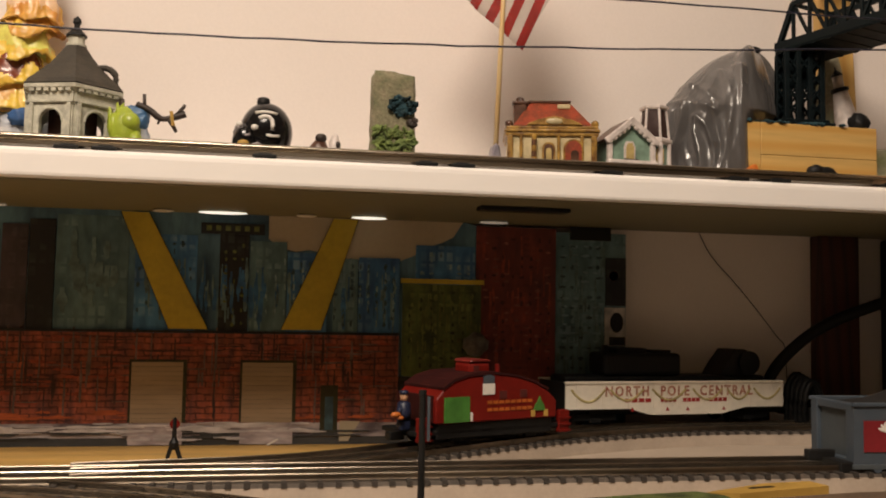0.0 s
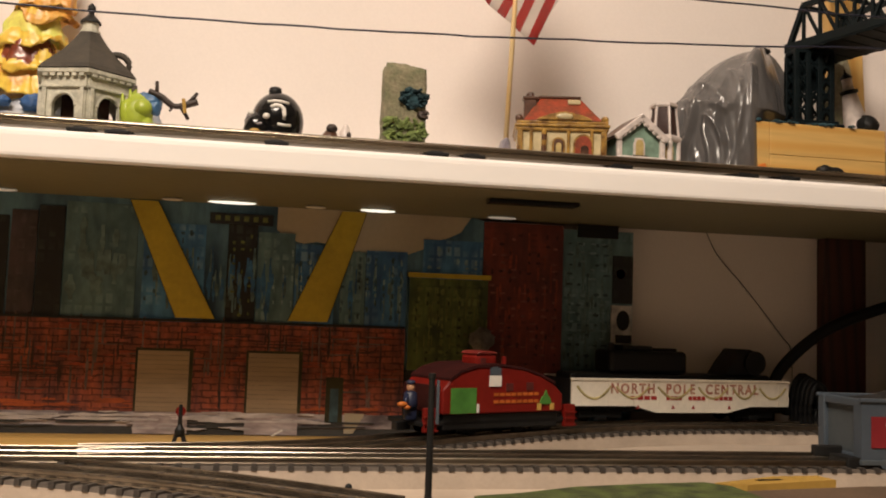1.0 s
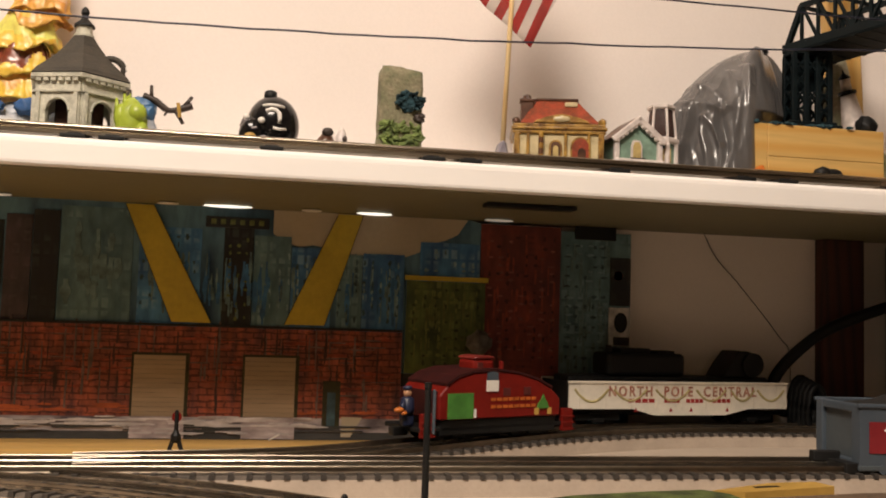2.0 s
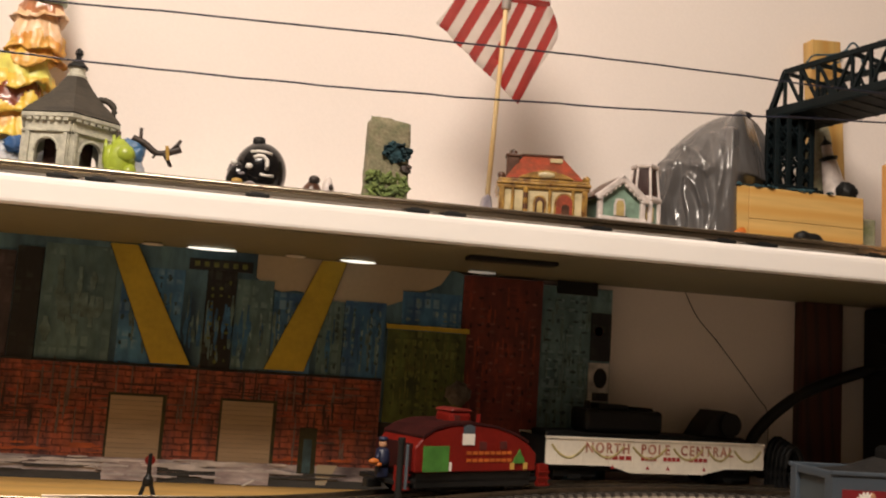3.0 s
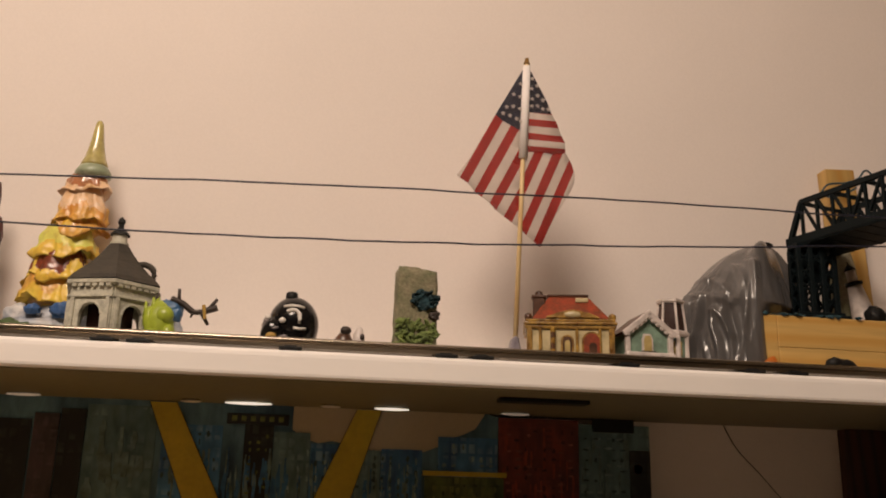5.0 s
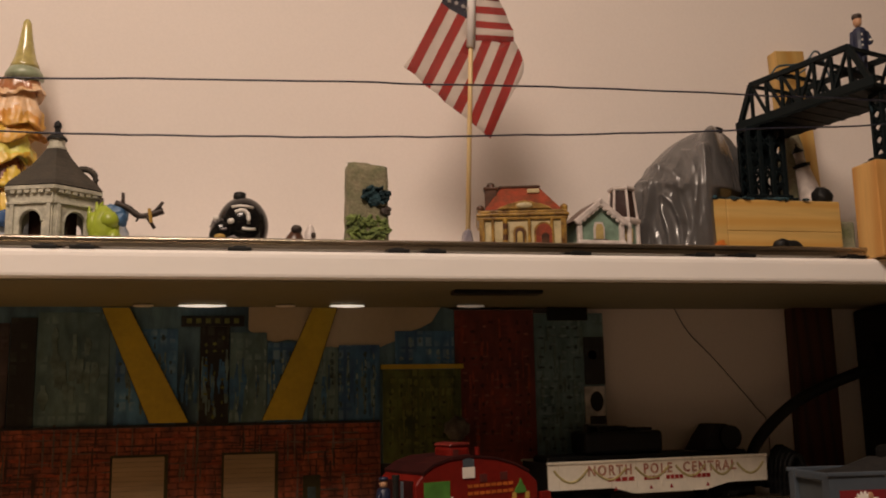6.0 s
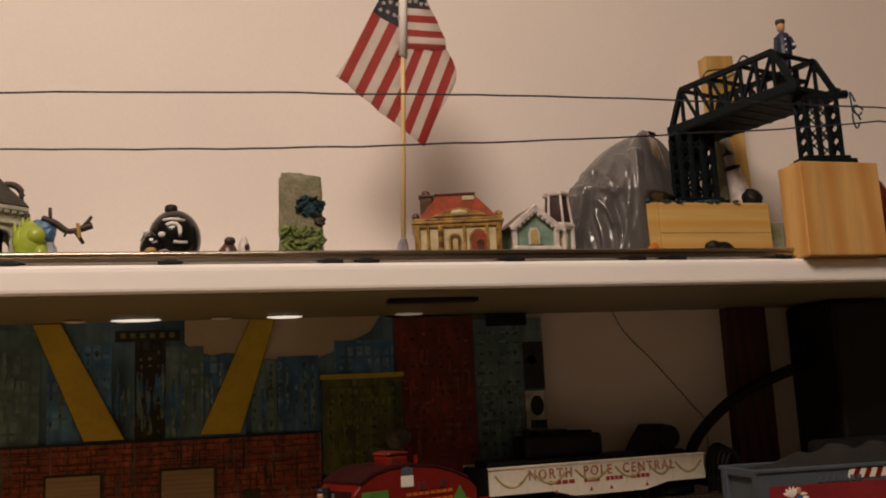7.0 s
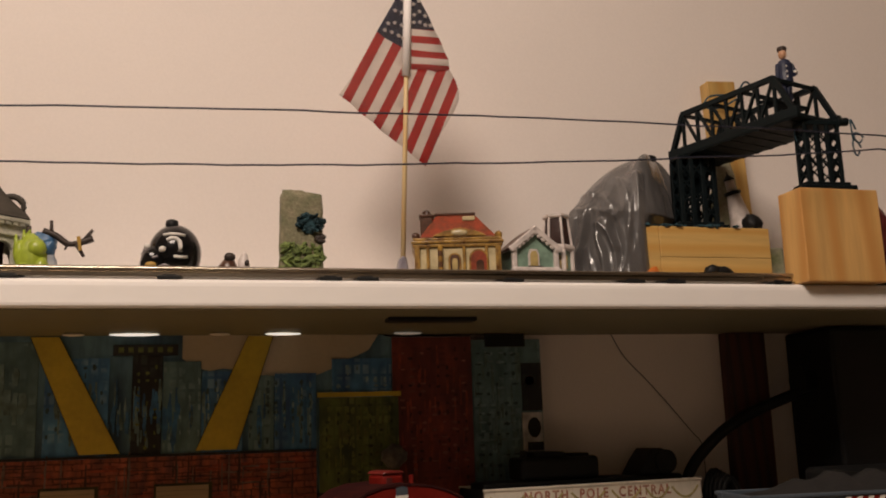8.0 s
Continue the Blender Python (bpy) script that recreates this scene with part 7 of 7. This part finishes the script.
def tower(x, y, z, h, w, d, rz, label, leg=0.0052, strut=0.0022):
    t = thing("bridge_tower", x, y, z, label, "bridge tower", "bridge towers", rz=rz)
    bm = bmesh.new()
    box(bm, 0, 0, 0, w + 0.022, d + 0.014, 0.0050, 0.0012)
    box(bm, 0, 0, 0.0050, w + 0.013, d + 0.008, 0.0035, 0.0010)
    part("base", bm, M["bridge"], t)
    bm = bmesh.new()
    box(bm, 0, 0, h - 0.0045, w + 0.004, d + 0.004, 0.0045, 0.0008)
    part("cap", bm, M["bridge"], t)
    xs = [-w / 2, -w / 6, w / 6, w / 2]
    for sy in (-1, 1):
        for xx in xs:
            bm = bmesh.new()
            box(bm, xx, sy * d / 2, 0.008, leg, leg * 0.87, h - 0.012, 0.0005)
            part("leg", bm, M["bridge"], t)
        for k in range(4):
            zz = 0.012 + (h - 0.020) * k / 4
            zn = 0.012 + (h - 0.020) * (k + 1) / 4
            bm = bmesh.new()
            for a, b in zip(xs, xs[1:]):
                if int(round((a + w / 2) / (w / 3))) % 2 == 0 or k % 2:
                    bar(bm, (a, sy * d / 2, zz), (b, sy * d / 2, zn), strut, strut)
                    bar(bm, (b, sy * d / 2, zz), (a, sy * d / 2, zn), strut, strut)
            if len(bm.verts):
                part("lattice", bm, M["bridge"], t)
            else:
                bm.free()
    if leg > 0.005:
        bm = bmesh.new()
        box(bm, 0, d / 4, h * 0.52, w - 0.004, 0.003, h * 0.46)
        part("web_plate", bm, M["bridge"], t)
    for sx in (-1, 1):
        bm = bmesh.new()
        for k in range(4):
            zz = 0.012 + (h - 0.020) * k / 4
            zn = 0.012 + (h - 0.020) * (k + 1) / 4
            bar(bm, (sx * w / 2, -d / 2, zz), (sx * w / 2, d / 2, zn), 0.0022, 0.0020)
            bar(bm, (sx * w / 2, d / 2, zz), (sx * w / 2, -d / 2, zn), 0.0022, 0.0020)
        part("side_lattice", bm, M["bridge"], t)


ZD = 0.405     # underside of the bridge deck
tower(0.3540, 1.231, ZT + 0.0766, ZD - ZT - 0.0766, 0.038, 0.018, -4, "dark lattice bridge tower on the low pine block")
tower(0.4165, 1.1030, ZT + 0.0889, ZD - ZT - 0.0889, 0.034, 0.015, -4, "dark lattice bridge tower on the tall wood block", 0.0036, 0.0011)


def truss_bridge():
    far, near = Vector((0.337, 1.245)), Vector((0.3855, 1.090))
    axis = near - far
    L = axis.length
    ang = math.degrees(math.atan2(axis.y, axis.x))
    t = thing("truss_bridge", far.x, far.y, ZD, "dark green toy truss bridge spanning the two towers", "toy bridge", rz=ang)
    W, H = 0.066, 0.047
    # x runs along the bridge, y to the far side of its width
    bm = bmesh.new()
    box(bm, L / 2, W / 2, 0.0, L + 0.004, W, 0.0050, 0.0006)
    part("deck", bm, M["bridge"], t)
    for k in range(9):
        bm = bmesh.new()
        box(bm, L * (k + 0.5) / 9, W / 2, -0.0006, 0.004, W, 0.0010)
        part("floor_beam", bm, M["bridge"], t)
    n = 6
    for y in (0.002, W - 0.002):
        bm = bmesh.new()
        box(bm, L / 2, y, 0.0015, L + 0.006, 0.0055, 0.0095, 0.0006)
        part("bottom_chord", bm, M["bridge"], t)
        x0, x1 = 0.020, L - 0.022
        bm = bmesh.new()
        bar(bm, (x0 - 0.001, y, H), (x1 + 0.001, y, H), 0.0050, 0.0052)
        part("top_chord", bm, M["bridge"], t)
        for a, b in (((0.001, y, 0.006), (x0, y, H)), ((L - 0.001, y, 0.006), (x1, y, H))):
            bm = bmesh.new()
            bar(bm, a, b, 0.0050, 0.0050)
            part("end_post", bm, M["bridge"], t)
        step = (x1 - x0) / n
        for k in range(n + 1):
            xx = x0 + step * k
            bm = bmesh.new()
            bar(bm, (xx, y, 0.008), (xx, y, H), 0.0030, 0.0028)
            part("post", bm, M["bridge"], t)
            if k < n:
                bm = bmesh.new()
                if k < n / 2:
                    bar(bm, (xx, y, H), (xx + step, y, 0.008), 0.0030, 0.0026)
                else:
                    bar(bm, (xx, y, 0.008), (xx + step, y, H), 0.0030, 0.0026)
                part("diagonal", bm, M["bridge"], t)
    for k in (0, 2, 4, 6):
        xx = 0.020 + (L - 0.042) * k / 6
        bm = bmesh.new()
        bar(bm, (xx, 0.002, H - 0.001), (xx, W - 0.002, H - 0.001), 0.0034, 0.0034)
        part("cross_beam", bm, M["bridge"], t)
    bm = bmesh.new()
    box(bm, L - 0.036, W / 2, H - 0.0200, 0.012, W - 0.006, 0.0030, 0.0005)
    part("catwalk", bm, M["bridge"], t)
    bm = bmesh.new()
    rod(bm, (L + 0.0015, W - 0.004, 0.004), (L + 0.006, W + 0.004, 0.004), 0.0042, n=12)
    part("end_knob", bm, M["bridge"], t)


truss_bridge()


def bridge_figure():
    """A small painted figurine, one plain mesh."""
    bm = bmesh.new()
    for s in (-1, 1):
        rod(bm, (s * 0.0020, 0, 0), (s * 0.0022, 0, 0.013), 0.0022, 0.0026, 10, mi=0)
    lathe(bm, [(0.0040, 0.012), (0.0062, 0.015), (0.0058, 0.022), (0.0062, 0.028), (0.0045, 0.0315), (0.0018, 0.033)], 14, mi=0)
    rod(bm, (-0.0052, 0, 0.029), (-0.0070, -0.001, 0.0175), 0.0021, 0.0018, 10, mi=0)
    rod(bm, (0.0052, 0, 0.029), (0.0078, -0.002, 0.0215), 0.0021, 0.0018, 10, mi=0)
    rod(bm, (0.0078, -0.002, 0.0215), (0.0050, -0.006, 0.0190), 0.0018, 0.0015, 10, mi=0)
    for k in range(3):
        blob(bm, -0.0004, -0.0060, 0.0180 + 0.0040 * k, 0.0009, 0.0006, 0.0009, 0, 1, 1, mi=3)
    blob(bm, 0.0062, -0.0060, 0.0215, 0.0016, 0.0014, 0.0014, 0, 1, 1, mi=3)
    blob(bm, -0.0008, -0.0005, 0.0368, 0.0034, 0.0035, 0.0043, 0, 1, 2, mi=1)
    lathe(bm, [(0.0036, 0.0392), (0.0040, 0.0412), (0.0036, 0.0424), (0.0006, 0.0428)], 14, -0.0008, 0, mi=2)
    return solid("figurine", bm, [M["navy"], M["skin"], M["bark"], M["white"]], "small navy painted figurine on top of the bridge", "figurine", at=pose(0.4080, 1.130, ZD + 0.0302, 0, 0, -15) @ Matrix.Diagonal((1.22, 1.22, 1.38, 1)), smooth=False)


bridge_figure()

# ---- behind the bridge ----
bm = bmesh.new()
box(bm, 0, 0, 0, 0.037, 0.018, 0.2765, 0.0012)
solid("wood_post", bm, M["post_wood"], "yellow wooden post standing behind the bridge", "wood post", at=pose(0.451, 1.3035, ZT, 0, -2.8, 0))
M["pale_rock"] = mat("pale_mossy_rock", (0.46, 0.42, 0.33), 0.85, vary=0.3, scale=30, bump=0.4, bump_scale=300, second=(0.20, 0.22, 0.10))
lh = thing("model_lighthouse", 0.4200, 1.244, ZT + 0.0740, "little white lighthouse with a black gallery leaning on the pine block", "model building", ry=-13)
bm = bmesh.new()
lathe(bm, [(0.0150, 0), (0.0128, 0.012), (0.0104, 0.028), (0.0080, 0.044), (0.0070, 0.0500)], 20)
part("shaft", bm, M["pink_white"], lh, smooth=True)
bm = bmesh.new()
lathe(bm, [(0.0062, 0.0490), (0.0092, 0.0500), (0.0092, 0.0530), (0.0050, 0.0540)], 14)
part("gallery", bm, M["black"], lh, "black gallery ring")
bm = bmesh.new()
lathe(bm, [(0.0054, 0.0538), (0.0050, 0.0660), (0.0030, 0.0668)], 14)
part("lantern", bm, M["pink_white"], lh, smooth=True)
bm = bmesh.new()
lathe(bm, [(0.0062, 0.0660), (0.0060, 0.0674), (0.0030, 0.0706), (0.0009, 0.0728), (0.0006, 0.0760)], 12)
part("cap", bm, M["black"], lh, "black cap")
bm = bmesh.new()
blob(bm, 0, 0, 0.009, 0.0110, 0.010, 0.0115, 0.3, 60, 3)
solid("dark_rock", bm, M["black"], "dark rounded rock on the pine block", "rock", at=pose(0.4175, 1.226, ZT + 0.0755), smooth=True)
bm = bmesh.new()
for k in range(24):
    blob(bm, random.uniform(-0.070, 0.04), random.uniform(-0.006, 0.004), 0.0, random.uniform(0.0018, 0.0055), 0.003, random.uniform(0.0010, 0.0028), 0.7, 160, 2)
solid("moss_tuft", bm, M["teal_moss"], "dark moss along the top of the pine block", "moss", kind="stuff", at=pose(0.345, 1.210, ZT + 0.0775))
bm = bmesh.new()
blob(bm, 0, 0, 0.085, 0.0190, 0.013, 0.094, 0.25, 40, 3)
blob(bm, -0.006, -0.001, 0.171, 0.009, 0.008, 0.012, 0.4, 90, 2)
solid("grey_rock", bm, M["pale_rock"], "grey mossy rock behind the bridge tower", "rock", at=pose(0.4160, 1.272, ZT + 0.0), smooth=True)
bm = bmesh.new()
box(bm, 0, 0, 0, 0.022, 0.012, 0.060, 0.002)
solid("grey_box", bm, M["pale_rock"], "small pale grey box beside the pine block", "box", at=pose(0.442, 1.232, ZT, 0, 0, 0))
bm = bmesh.new()
blob(bm, 0, 0, 0.0200, 0.017, 0.009, 0.0110, 0.2, 60, 3)
blob(bm, -0.009, -0.002, 0.0245, 0.009, 0.007, 0.0080, 0.2, 60, 2)
blob(bm, 0.002, -0.002, 0.0085, 0.015, 0.008, 0.0090, 0.1, 60, 2)
solid("black_toy", bm, M["black"], "small black toy beside the shelf track", "toy", at=pose(0.3475, 1.183, ZT), smooth=True)
bm = bmesh.new()
blob(bm, 0, 0, 0.0150, 0.010, 0.007, 0.0170, 0.3, 70, 2)
blob(bm, 0.009, -0.001, 0.0120, 0.007, 0.006, 0.0140, 0.3, 70, 2)
solid("orange_flower", bm, M["orange"], "bright orange tuft at the foot of the pine block", "tuft", at=pose(0.281, 1.196, ZT), smooth=True)
bm = bmesh.new()
blob(bm, 0, 0, 0.048, 0.014, 0.014, 0.050, 0.2, 40, 3)
solid("red_ornament", bm, M["deep_red"], "dark red ornament behind the tall block", "ornament", at=pose(0.534, 1.175, ZT), smooth=True)
bm = bmesh.new()
blob(bm, 0, 0, 0.060, 0.016, 0.014, 0.066, 0.2, 40, 3)
blob(bm, 0.002, 0, 0.125, 0.012, 0.011, 0.022, 0.3, 60, 3)
blob(bm, 0.000, 0, 0.158, 0.008, 0.008, 0.026, 0.2, 60, 3)
solid("red_ornament", bm, M["deep_red"], "dark red ornament at the far end of the shelf", "ornament", at=pose(-0.480, 1.272, ZT), smooth=True)

# ---- wires strung along the shelf ----
for z0, z1, z2, drop, label in ((0.3738, 0.0225, -0.035, 0.05, "thin dark wire strung along the shelf, upper one"), (0.3318, 0.0480, 0.056, 0.09, "thin dark wire strung along the shelf, lower one")):
    bm = bmesh.new()
    pts = []
    for k in range(80):
        x = -0.8 + 0.02 * k
        e = max(-0.46, min(0.44, x))
        z = z0 + z1 * e + z2 * e * e + (z1 + 2 * z2 * e) * min(0, x - e) - drop * max(0, x - e)
        wob = 0.0011 * noise.noise(Vector((x * 14, z0 * 40, 0))) + 0.0006 * noise.noise(Vector((x * 40, z0 * 40, 5)))
        pts.append((x, 1.050, z + wob))
    sweep(bm, pts, 0.00075, 6)
    solid("strung_wire", bm, M["wire_blue"], label, "wire", "strung wires", smooth=True)
kn = thing("wire_knot", 0.4440, 1.0835, 0.372, "loose loops of teal wire tied at the bridge tower", "wire")
for cx, cz, rx, rz in ((0.0, 0.004, 0.005, 0.008), (0.003, 0.014, 0.006, 0.005), (-0.002, 0.022, 0.003, 0.010)):
    bm = bmesh.new()
    sweep(bm, [(cx + rx * math.cos(a * 0.5), 0.002 * math.sin(a * 0.7), cz + rz * math.sin(a * 0.5)) for a in range(13)], 0.0009, 6)
    part("loop", bm, M["wire_teal"], kn, smooth=True)
pw = thing("post_wire", 0.438, 1.285, 0.497, "teal wire wound round the top of the wooden post", "wire")
for pts in (((-0.034, -0.004, -0.010), (-0.026, -0.006, -0.001), (-0.006, -0.010, 0.001), (0.010, -0.010, 0.008), (0.022, -0.004, 0.020), (0.032, 0.0, 0.020), (0.038, 0.0, 0.006), (0.044, 0.0, -0.012)), ((-0.034, -0.004, -0.010), (-0.028, -0.006, -0.016), (-0.012, -0.010, -0.014), (0.006, -0.010, -0.004))):
    bm = bmesh.new()
    sweep(bm, curve_pts(pts, 5), 0.0012, 6)
    part("turn", bm, M["wire_teal"], pw, smooth=True)
dw = thing("dangling_wire", 0.4000, 1.110, ZD - 0.022, "short teal wire end hanging under the bridge", "wire")
bm = bmesh.new()
sweep(bm, [(0, 0, 0.022), (-0.003, 0, 0.012), (0.001, 0, 0.0)], 0.0008, 6)
part("end", bm, M["wire_teal"], dw, smooth=True)
